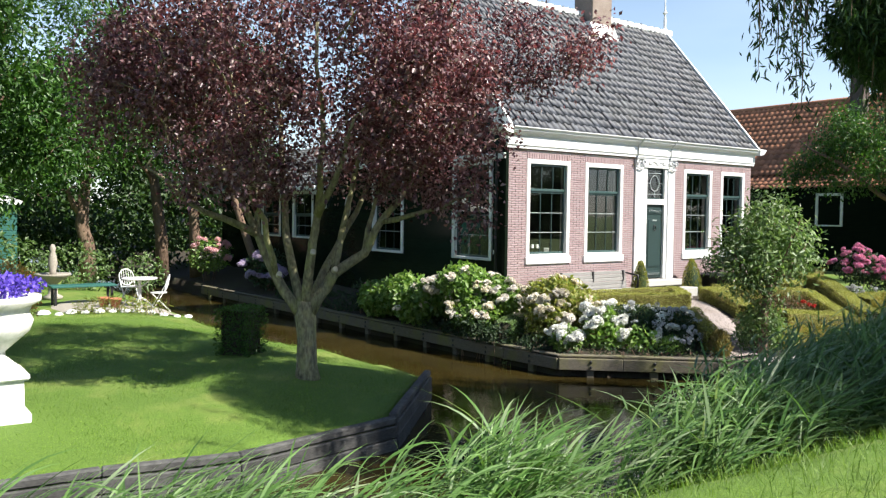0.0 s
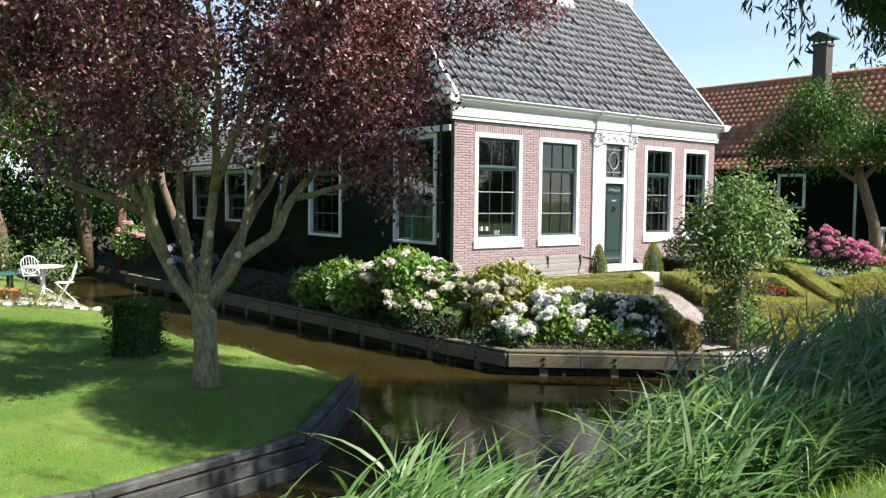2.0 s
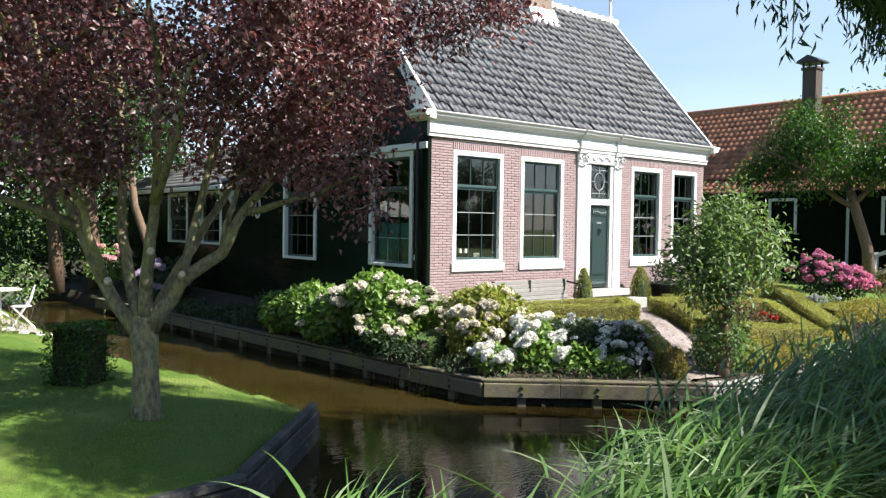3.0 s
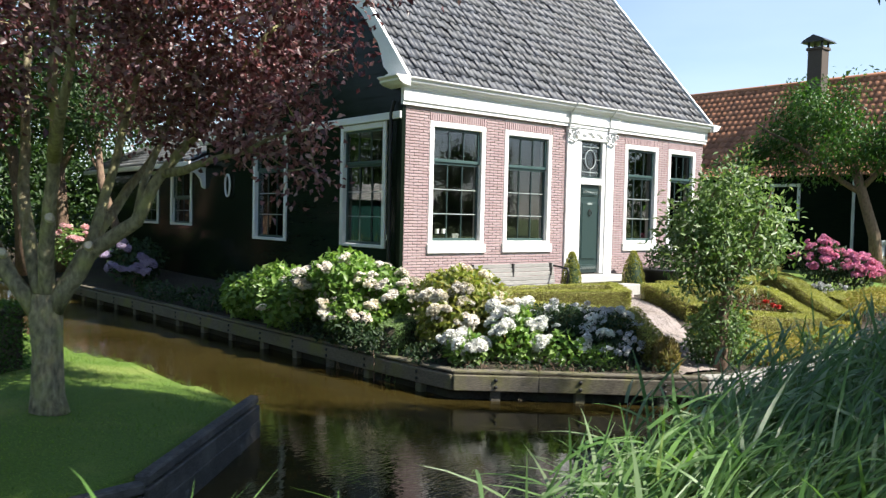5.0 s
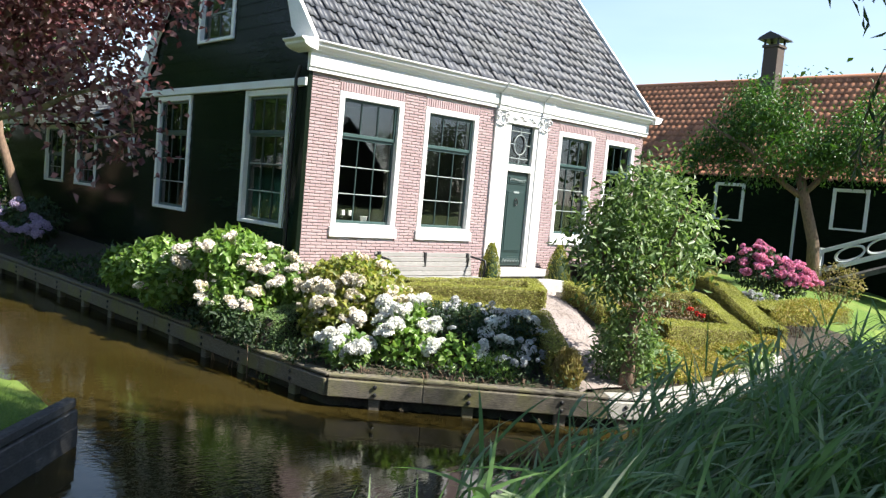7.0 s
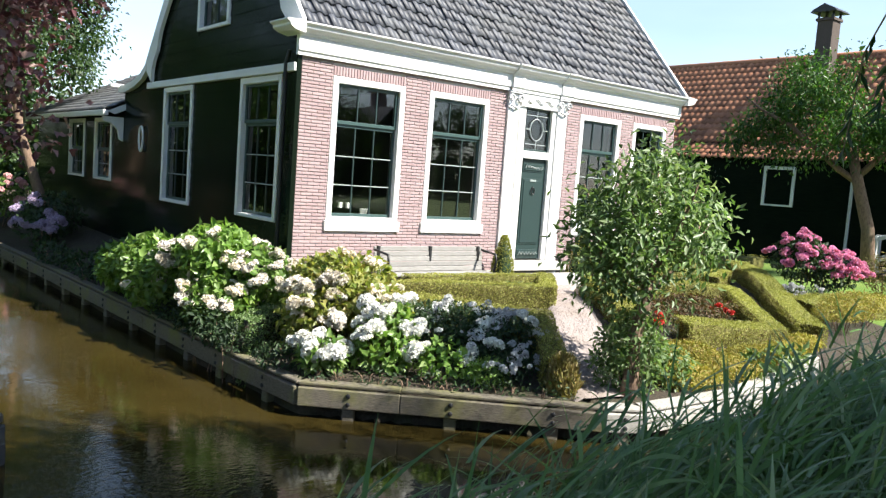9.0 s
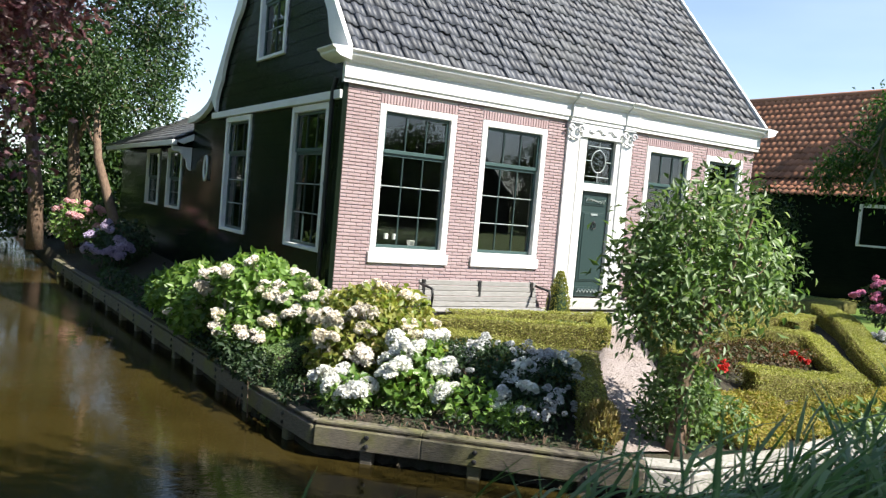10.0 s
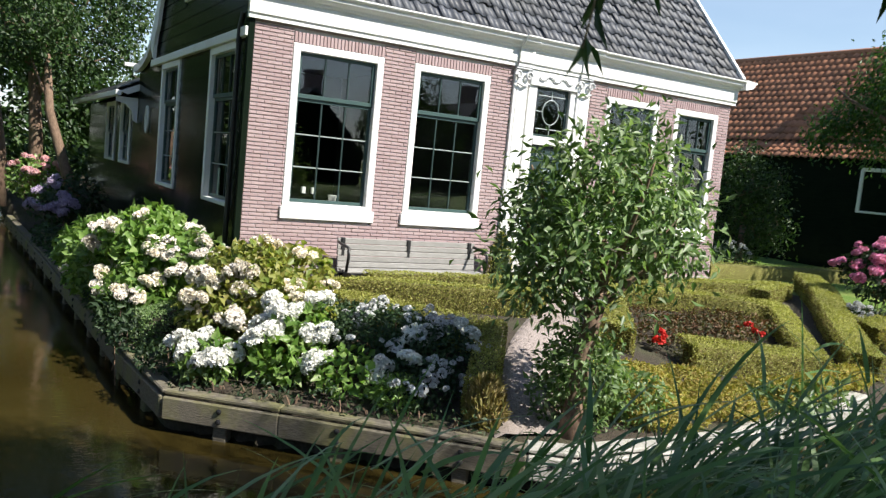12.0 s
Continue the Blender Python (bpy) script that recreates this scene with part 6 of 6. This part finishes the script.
turf("lawn_grass", "short mown green lawn grass", 110000, (-12.5, -4.3), (-5.8, 6.0), lambda x, y: inside_distance(LAWN, x, y) > 0.1, 0.025, 0.055, 0.006, L_GRASS)
turf("edge_grass", "longer grass hanging over the lawn's canal edge", 5000, (-5.6, -4.1), (-3.2, 6.0), lambda x, y: (inside_distance(LAWN, x, y) > -0.03) & (inside_distance(LAWN, x, y) < 0.14), 0.06, 0.16, 0.006, L_GRASS)
turf("dike_grass", "rough grass on the dike slope", 60000, (-14, 8), (-13.0, -8.8), lambda x, y: rng.random(len(x)) < 0.8, 0.06, 0.20, 0.007, L_GRASS)

# ---------------------------------------------------------------- garden things


def bench():
    ob = thing("garden_bench", "long weathered grey wooden bench against the brick wall", "bench")
    g = gz(2.5, -0.5)
    for k in range(6):
        zb = g + 0.22 + k * 0.083
        part("back_slat", Shape().box((1.37, -0.36 + 0.012 * k, zb), (3.66, -0.33 + 0.012 * k, zb + 0.077), None, 0.006), M_BENCH, ob)
    for k in range(3):
        part("seat_slat", Shape().box((1.37, -0.72 + 0.115 * k, g + 0.27), (3.66, -0.63 + 0.115 * k, g + 0.30), None, 0.006), M_BENCH, ob)
    for x in (1.45, 2.5, 3.56):
        part("leg", Shape().box((x - 0.03, -0.325, g - 0.05), (x + 0.03, -0.25, g + 0.72)), M_IRON, ob, "black iron leg")
        part("leg", Shape().box((x - 0.03, -0.72, g - 0.05), (x + 0.03, -0.66, g + 0.265)), M_IRON, ob, "black iron leg")
    for x in (1.36, 3.62):
        arm = Shape().tube([(x, -0.34, g + 0.66), (x, -0.55, g + 0.64), (x, -0.72, g + 0.62), (x, -0.74, g + 0.5), (x, -0.70, g + 0.29)], [0.022] * 5, 8)
        part("armrest", arm, M_IRON, ob, "black iron armrest", True)


bench()


def topiary(x, y, r, h):
    ob = thing("topiary_cone", "small clipped yew cone beside the door steps", "shrub", "topiary cones")
    g = gz(x, y)
    core = Shape().lathe([(r * 0.72, 0), (r * 0.86, h * 0.2), (r * 0.78, h * 0.45), (r * 0.52, h * 0.72), (0.03, h * 0.95)], (x, y, g), 14)
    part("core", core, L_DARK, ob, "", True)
    n = 1500
    t = rng.random(n) ** 0.8
    rad = np.interp(t, [0, 0.2, 0.45, 0.72, 1], [r * 0.85, r, r * 0.9, r * 0.62, 0.02])
    a = rng.random(n) * 2 * math.pi
    pos = np.stack([x + rad * np.cos(a), y + rad * np.sin(a), g + t * h], 1)
    d = np.stack([np.cos(a), np.sin(a), np.full(n, 0.8)], 1) + rng.normal(size=(n, 3)) * 0.35
    part("leaves", leaf_mesh("leaves", pos, d, 0.05, 0.018, L_BOX), L_BOX, ob, "", False, "stuff")


topiary(4.08, -0.42, 0.19, 0.92)
topiary(6.15, -0.40, 0.24, 0.92)


def wicker_pot():
    ob = thing("plant_pot", "dark wide planter with leafy plant below the window", "plant pot")
    g = gz(7.0, -0.5)
    pr = Shape().lathe([(0.24, 0), (0.30, 0.06), (0.42, 0.42), (0.52, 0.50), (0.52, 0.53), (0.44, 0.53), (0.36, 0.40)], (7.0, -0.55, g), 20)
    part("pot", pr, M_POT, ob, "", True)
    pos = in_ball(420, (7.0, -0.55, g + 0.75), (0.42, 0.38, 0.30))
    part("plant", leaf_mesh("plant", pos, rng.normal(size=pos.shape) + np.array([0, 0, 0.5]), 0.09, 0.05, L_DARK), L_DARK, ob, "dark leafy plant", False, "stuff")


wicker_pot()


def iron_chair(x, y, turn):
    ob = thing("garden_chair", "small dark garden chair beside the planter", "chair", at=(x, y, gz(x, y)))
    ob.rotation_euler = (0, 0, radians(turn))
    part("seat", Shape().box((-0.2, -0.2, 0.43), (0.2, 0.2, 0.46)), M_IRON, ob)
    part("backrest", Shape().box((-0.2, 0.18, 0.60), (0.2, 0.205, 0.85)), M_IRON, ob)
    for sx in (-0.18, 0.18):
        part("leg", Shape().strut((sx, -0.18, 0), (sx, -0.18, 0.43), 0.025), M_IRON, ob)
        part("leg", Shape().strut((sx, 0.19, 0), (sx, 0.19, 0.85), 0.025), M_IRON, ob)


iron_chair(8.0, -0.55, 20)


def bistro_chair(x, y, turn, label):
    ob = thing("bistro_chair", label, "chair", "bistro set", at=(x, y, gz(x, y) + 0.03))
    ob.rotation_euler = (0, 0, radians(turn))
    part("seat", Shape().lathe([(0.19, 0), (0.20, 0.012), (0.19, 0.024)], (0, 0, 0.45), 20), M_WHITE, ob, "", True)
    ring = [(0.19 * math.cos(t), 0.20 + 0.05 * math.sin(t), 0.70 + 0.20 * math.sin(t)) for t in np.linspace(0, 2 * math.pi, 22)]
    part("back_hoop", Shape().tube(ring, [0.013] * 22, 6), M_WHITE, ob, "", True)
    inner = Shape()
    for k in range(-2, 3):
        xx = k * 0.06
        zz = 0.20 * math.sqrt(max(0, 1 - (xx / 0.19) ** 2))
        inner.tube([(xx, 0.20 - 0.25 * zz, 0.70 - zz), (xx, 0.20 + 0.25 * zz, 0.70 + zz)], [0.008] * 2, 5)
    part("back_bars", inner, M_WHITE, ob)
    for sx in (-0.18, 0.18):
        part("leg", Shape().strut((sx, -0.20, 0), (sx, 0.20, 0.66), 0.022), M_WHITE, ob)
        part("leg", Shape().strut((sx * 0.9, 0.26, 0), (sx * 0.9, -0.16, 0.45), 0.022), M_WHITE, ob)
    part("rail", Shape().strut((-0.18, -0.12, 0.12), (0.18, -0.12, 0.12), 0.018), M_WHITE, ob)


bistro_chair(-5.75, 6.30, -100, "white iron folding chair with round back on the terrace")
bistro_chair(-6.10, 7.55, 10, "white iron folding chair behind the round table")
tb = thing("bistro_table", "round white iron garden table on the terrace", "table", at=(-6.05, 6.85, gz(-6.05, 6.85) + 0.03))
part("tabletop", Shape().lathe([(0.40, 0), (0.42, 0.012), (0.42, 0.03), (0.40, 0.04)], (0, 0, 0.71), 28), M_WHITE, tb, "", True)
part("column", Shape().lathe([(0.05, 0.05), (0.03, 0.2), (0.045, 0.4), (0.03, 0.6), (0.07, 0.71)], (0, 0, 0), 12), M_WHITE, tb, "", True)
for k in range(3):
    a = k * 2.094
    part("foot", Shape().tube([(0.03 * math.cos(a), 0.03 * math.sin(a), 0.25), (0.2 * math.cos(a), 0.2 * math.sin(a), 0.14), (0.33 * math.cos(a), 0.33 * math.sin(a), 0.0)], [0.022, 0.02, 0.02], 7), M_WHITE, tb, "", True)
for k in range(4):
    a = k * 1.571 + 0.4
    part("brace", Shape().tube([(0.04 * math.cos(a), 0.04 * math.sin(a), 0.52), (0.2 * math.cos(a), 0.2 * math.sin(a), 0.60), (0.36 * math.cos(a), 0.36 * math.sin(a), 0.71)], [0.012] * 3, 6), M_WHITE, tb, "", True)
terr = solid("terrace", ribbon([(-8.2, 6.0), (-8.0, 7.6), (-7.6, 8.4)], [(-5.4, 5.5), (-5.3, 7.4), (-5.4, 8.3)], 10, 6, 0.035), M_STONE, "pale stone terrace slabs at the lawn's end", "terrace", kind="structure")
r6 = random.Random(2)
for k in range(12):
    x, y = -8.4 + k * 0.28, 5.75 - 0.03 * k + r6.uniform(-0.08, 0.08)
    s = r6.uniform(0.09, 0.16)
    rk = Shape().lathe([(s * 0.7, 0), (s, s * 0.35), (s * 0.75, s * 0.75), (s * 0.2, s * 0.9)], (x, y, gz(x, y) - 0.02), 7)
    solid("edging_stone", rk, M_PLASTER, "rough pale edging stone at the lawn's end", "stone", "edging stones")

gt = thing("green_table", "low dark green garden table beside the white chairs", "table", at=(-7.2, 7.7, gz(-7.2, 7.7)))
part("tabletop", Shape().box((-0.75, -0.28, 0.44), (0.75, 0.28, 0.49)), M_SHED, gt)
for sx in (-0.65, 0.65):
    for sy in (-0.2, 0.2):
        part("leg", Shape().box((sx - 0.03, sy - 0.03, 0), (sx + 0.03, sy + 0.03, 0.44)), M_IRON, gt)
for x, y in ((-6.95, 6.6), (-6.75, 6.35)):
    solid("flower_pot", Shape().lathe([(0.09, 0), (0.13, 0.2), (0.145, 0.2), (0.145, 0.24), (0.12, 0.24), (0.11, 0.18)], (x, y, gz(x, y) + 0.02), 14), M_TERRA, "small terracotta flower pot", "plant pot", "terracotta pots", smooth=True)
fo = thing("bird_bath", "grey stone bird bath with upright figure-shaped finial", "bird bath", at=(-7.6, 9.2, gz(-7.6, 9.2)))
part("basin", Shape().lathe([(0.22, 0), (0.24, 0.08), (0.12, 0.14), (0.10, 0.40), (0.20, 0.48), (0.42, 0.62), (0.44, 0.68), (0.36, 0.66), (0.10, 0.60)], (0, 0, 0), 20), M_STONE, fo, "", True)
part("finial", Shape().lathe([(0.10, 0.6), (0.08, 0.75), (0.12, 0.95), (0.09, 1.15), (0.06, 1.25), (0.08, 1.35), (0.03, 1.44)], (0, 0, 0), 14), M_STONE, fo, "", True)

# white pedestal urn with flowers at the water end of the lawn
PX, PY = -10.5, -3.55
pg = gz(PX, PY)
ur = thing("pedestal_urn", "white stone urn on a square pedestal, filled with blue flowers", "urn", at=(PX, PY, pg))
part("pedestal", Shape().box((-0.34, -0.34, -0.05), (0.34, 0.34, 0.10), None, 0.015).box((-0.28, -0.28, 0.10), (0.28, 0.28, 0.46), None, 0.012).box((-0.33, -0.33, 0.46), (0.33, 0.33, 0.54), None, 0.02), M_PLASTER, ur)
part("urn_bowl", Shape().lathe([(0.24, 0.54), (0.25, 0.60), (0.14, 0.70), (0.13, 0.76), (0.22, 0.84), (0.38, 0.98), (0.42, 1.10), (0.38, 1.20), (0.40, 1.26), (0.50, 1.32), (0.50, 1.38), (0.42, 1.38), (0.36, 1.30)], (0, 0, 0), 28), M_PLASTER, ur, "", True)
pos = in_ball(900, (0, 0, 1.48), (0.55, 0.55, 0.14))
part("flower_mass", leaf_mesh("flower_mass", pos, rng.normal(size=pos.shape) * 0.6 + np.array([0, 0, 0.6]), 0.055, 0.045, F_BLUE), F_BLUE, ur, "violet-blue trailing flowers", False, "stuff")

# garden shed at the far left
sd = thing("garden_shed", "teal painted board shed with pale roof edge", "shed")
for k in range(16):
    zb = 0.5 + k * 0.16
    part("board", Shape().box((-10.6, 13.9, zb), (-7.75, 13.94, zb + 0.15), None, 0.006), M_SHED, sd)
    part("board", Shape().box((-7.79, 13.95, zb), (-7.75, 16.4, zb + 0.15), None, 0.006), M_SHED, sd)
part("shed_body", Shape().box((-10.6, 13.95, 0.4), (-7.8, 16.4, 3.05)), M_SHED, sd)
part("shed_roof", Shape().prism([(-10.8, 3.05), (-7.6, 3.05), (-7.6, 3.15), (-9.2, 3.7), (-10.8, 3.15)], 13.7, 16.6, "y"), M_WHITE, sd, "pale roof")

# window-sill things
for x, s, h in ((0.98, 0.055, 0.09), (1.13, 0.055, 0.09)):
    tg = solid("sill_lantern", Shape().box((x - s / 2, 0.16, WZ0 + 0.36), (x + s / 2, 0.16 + s, WZ0 + 0.36 + h), None, 0.004), M_WHITE, "tiny white card hanging behind the window", "ornament", "window ornaments")
solid("sill_pot", Shape().lathe([(0.05, 0), (0.065, 0.09), (0.07, 0.10), (0.05, 0.10)], (1.44, 0.2, WZ0 + 0.26), 14), M_WHITE, "small white pot on the inner window sill", "pot", "window ornaments", smooth=True)
for a, b in FRONT_WINDOWS:
    ws = Shape().box((a, 0.11, WZ0 + 0.20), (b, 0.34, WZ0 + 0.255), None, 0.004)
    part("inner_sill", ws, M_WHITE, house, "white inner window sill")

# footbridge with pale rails at the far right
fb = thing("footbridge", "arched footbridge with grey-white railing", "bridge")
deckp = [(17.2 + 1.6 * t, -1.2 - 4.4 * t, 0.95 + 1.9 * t) for t in np.linspace(0, 1, 7)]
dk = Shape()
for a, b in zip(deckp, deckp[1:]):
    dk.strut(a, b, 1.3, 0.14)
part("deck", dk, M_OLDWOOD, fb)
for side in (-0.6, 0.6):
    for rz in (1.0, 0.42):
        part("rail", Shape().strut((deckp[0][0] + side, deckp[0][1] + 0.35 * side, deckp[0][2] + rz), (deckp[-1][0] + side, deckp[-1][1] + 0.35 * side, deckp[-1][2] + rz), 0.09, 0.11), M_GREYRAIL, fb, "grey-white rail")
    for p in deckp[::3]:
        part("post", Shape().box((p[0] + side - 0.06, p[1] + 0.35 * side - 0.06, p[2] - 0.5), (p[0] + side + 0.06, p[1] + 0.35 * side + 0.06, p[2] + 1.1)), M_GREYRAIL, fb)
    for k in (1, 2, 4, 5):
        p = deckp[k]
        ringp = [(p[0] + side + 0.12 * math.cos(t), p[1] + 0.35 * side - 0.34 * math.cos(t), p[2] + 0.71 + 0.14 * math.cos(t) + 0.21 * math.sin(t)) for t in np.linspace(0, 2 * math.pi, 20)]
        part("ring", Shape().tube(ringp, [0.028] * 20, 6), M_GREYRAIL, fb, "pale ring ornament", True)

# ---------------------------------------------------------------- the red-roofed house beyond the garden
M_DARKBRICK = surface("dark_brick", (0.05, 0.04, 0.035), (0.11, 0.085, 0.07), 0.9, 30, 2.0, None, 0, 0.4, 0.005, (1, 1, 5))
fh = thing("red_roofed_house", "dark boarded house with weathered red pantiled roof", "house")
FY0, FY1 = -3.5, 16.0
part("wall", Shape().box((20.0, FY0, 0.6), (20.3, FY1, 4.45), None, 0.004).box((20.3, FY0, 0.6), (26, FY0 + 0.3, 4.45), None, 0.004), M_BOARD, fh, "black tarred board wall")
fd = part("roof", Shape().prism([(19.75, 4.72), (22.9, 8.0), (26.0, 4.72), (26.0, 4.6), (22.9, 7.86), (19.75, 4.6)], FY0 - 0.2, FY1, "y"), M_IRON, fh, "red pantiled roof")
ft = Shape()
red_tile = pantile_mesh(0.26, 0.33, 0.06, 5)
FM = Matrix.Translation((19.7, FY1, 4.72)) @ Matrix.Rotation(radians(-90), 4, "Z") @ Matrix.Rotation(math.atan2(8.0 - 4.72, 3.15), 4, "X")
for i in range(int((FY1 - FY0) / 0.26)):
    for j in range(14):
        m = FM @ pose(i * 0.26, j * 0.33, 0.012, r2.uniform(-1.5, 1.5), r2.uniform(-1.5, 1.5))
        ft.add([m @ Vector(v) for v in red_tile.v], red_tile.f)
part("roof_tiles", ft, M_RED, fd, "weathered red pantiles", True, "stuff")
lt = Shape()
LM = Matrix.Translation((18.9, FY1, 4.12)) @ Matrix.Rotation(radians(-90), 4, "Z") @ Matrix.Rotation(math.atan2(0.62, 1.0), 4, "X")
for i in range(int((FY1 - FY0) / 0.26)):
    for j in range(4):
        m = LM @ pose(i * 0.26, j * 0.30, 0.012, r2.uniform(-1.5, 1.5), r2.uniform(-1.5, 1.5))
        lt.add([m @ Vector(v) for v in red_tile.v], red_tile.f)
part("eave_tiles", lt, M_RED, fd, "weathered red pantiles of the lower eave", True, "stuff")
part("lower_wall", Shape().box((19.1, FY0, 0.6), (19.9, FY1, 4.12), None, 0.004), M_BOARD, fh, "black tarred board wall")
part("ridge", Shape().tube([(22.9, FY0 - 0.2, 8.05), (22.9, FY1, 8.05)], [0.13, 0.13], 8), M_RED, fh, "", True)
cz = Shape().box((21.75, 3.03, 6.0), (22.3, 3.58, 9.15), None, 0.01).box((21.7, 2.98, 9.1), (22.35, 3.63, 9.2), None, 0.01)
part("chimney", cz, M_DARKBRICK, fh, "dark brown brick chimney")
cap = Shape()
for cx in (21.74, 22.24):
    for cy in (3.02, 3.52):
        cap.box((cx, cy, 9.2), (cx + 0.07, cy + 0.07, 9.40))
cap.prism([(2.84, 9.38), (3.77, 9.38), (3.70, 9.46), (3.30, 9.66), (2.91, 9.46)], 21.55, 22.5)
part("chimney_cap", cap, M_IRON, fh, "black chimney cap")
for yb in (3.42, -0.6):
    white_window(fh, "window", 1.1, 1.3, 2, 2, 0.5, Matrix.Translation((19.07, yb, 2.62)) @ SIDE, sill=False)
for yb in (0.4,):
    part("post", Shape().box((18.9, yb, 0.7), (18.98, yb + 0.08, 4.0)), M_GREYRAIL, fh)

# houses across the dike, behind the path
for hx, hy, wd, ln, hz in ((3, -36, 7, 10, 3.2), (14.5, -36, 7, 10, 3.0), (27, -37, 7.5, 10, 3.4), (-12, -37, 8, 12, 3.6)):
    ob = thing("dike_house", "dark boarded gabled house across the dike", "house", "houses across the dike")
    part("wall", Shape().prism([(hx - wd / 2, 0.8), (hx + wd / 2, 0.8), (hx + wd / 2, hz), (hx, hz + wd * 0.50), (hx - wd / 2, hz)], hy - ln, hy, "y"), M_BOARD, ob)
    part("roof", Shape().prism([(hx - wd / 2 - 0.3, hz - 0.2), (hx, hz + wd * 0.50 + 0.15), (hx + wd / 2 + 0.3, hz - 0.2), (hx + wd / 2 + 0.3, hz), (hx, hz + wd * 0.50 + 0.4), (hx - wd / 2 - 0.3, hz)], hy - ln, hy + 0.3, "y"), M_SLATES, ob)
    part("chimney", Shape().box((hx + 0.8, hy - 4, hz + 2), (hx + 1.7, hy - 3.2, hz + wd * 0.50 + 1.6)).box((hx + 0.7, hy - 4.1, hz + wd * 0.50 + 1.6), (hx + 1.8, hy - 3.1, hz + wd * 0.50 + 1.8)), M_BRICKS, ob)

# tall trees between those houses
for x, y, r, h in ((-4.5, -33, 3.0, 7.5), (9, -34, 2.4, 7.0), (20.5, -34, 3.0, 7.5), (34, -36, 4.0, 8.5), (-21, -34, 3.6, 8.0), (-30, -30, 4, 8.5), (-26, -16, 3.6, 8.0), (-24, -6, 3.4, 8.0)):
    tree("dike_tree", "leafy dark tree across the dike", [(x, y, 0.6), (x + 0.1, y, 2.0), (x, y, h * 0.5)], [0.28, 0.22, 0.14], [],
         [((x, y, h * 0.6), (r, r * 0.8, h * 0.40), 130, 0.4), ((x, y, 2.0), (r * 0.9, r * 0.8, 1.5), 50, 0.2)], 55, 0.42, (0.32, 0.18), L_FAR, M_BARK2, 0.3, 0.05, group="trees across the dike", twig_sides=3)

# ---------------------------------------------------------------- bricks of the front wall, last
brick_me = Shape().box((0, -0.004, 0), (BRICK_L - 0.006, 0.05, COURSE - 0.0145), None, 0.003).mesh("brick", M_BRICK)
holes = [(a, b, WZ0 - 0.01, WZ1 + 0.155) for a, b in FRONT_WINDOWS] + [(DOOR_X[0] - 0.03, DOOR_X[1] + 0.03, 0, 4.6)]
run = Shape()
r4 = random.Random(5)
made = 0
n_courses = int((4.44 - 1.12) / COURSE)
for j in range(n_courses + 1):
    z = 1.12 + j * COURSE
    x = 0.06 - (BRICK_L / 2 if j % 2 else 0)
    while x < HOUSE_X1:
        a, b = max(x, 0.06), min(x + BRICK_L, HOUSE_X1)
        x += BRICK_L
        spans = [(a, b)]
        for h in holes:
            if h[2] < z + COURSE - 0.005 and h[3] > z + 0.005:
                nxt = []
                for s in spans:
                    if s[1] <= h[0] or s[0] >= h[1]:
                        nxt.append(s)
                    else:
                        if s[0] < h[0] - 0.02:
                            nxt.append((s[0], h[0]))
                        if s[1] > h[1] + 0.02:
                            nxt.append((h[1], s[1]))
                spans = nxt
        for s in spans:
            if s[1] - s[0] < 0.02:
                continue
            dy = r4.uniform(-0.0025, 0.0025)
            if abs(s[1] - s[0] - BRICK_L) < 1e-6 and s[1] < 4.2 and z < 1.79 and made < 300:
                ob = new("brick", brick_me)
                ob.parent = brick_wall
                ob.location = (s[0], dy, z)
                made += 1
            else:
                run.box((s[0], -0.004 + dy, z), (s[1] - 0.006, 0.05, z + COURSE - 0.0145), None, 0.003)
for a, b in FRONT_WINDOWS:
    n = int((b - a) / COURSE)
    for k in range(n):
        x = a + k * (b - a) / n
        run.box((x + 0.004, -0.007 + r4.uniform(-0.002, 0.002), WZ1 + 0.006), (x + (b - a) / n - 0.007, 0.05, WZ1 + 0.148), None, 0.004)
part("brickwork", run, M_BRICKS, brick_wall, "pink bricks in pale mortar", kind="stuff")
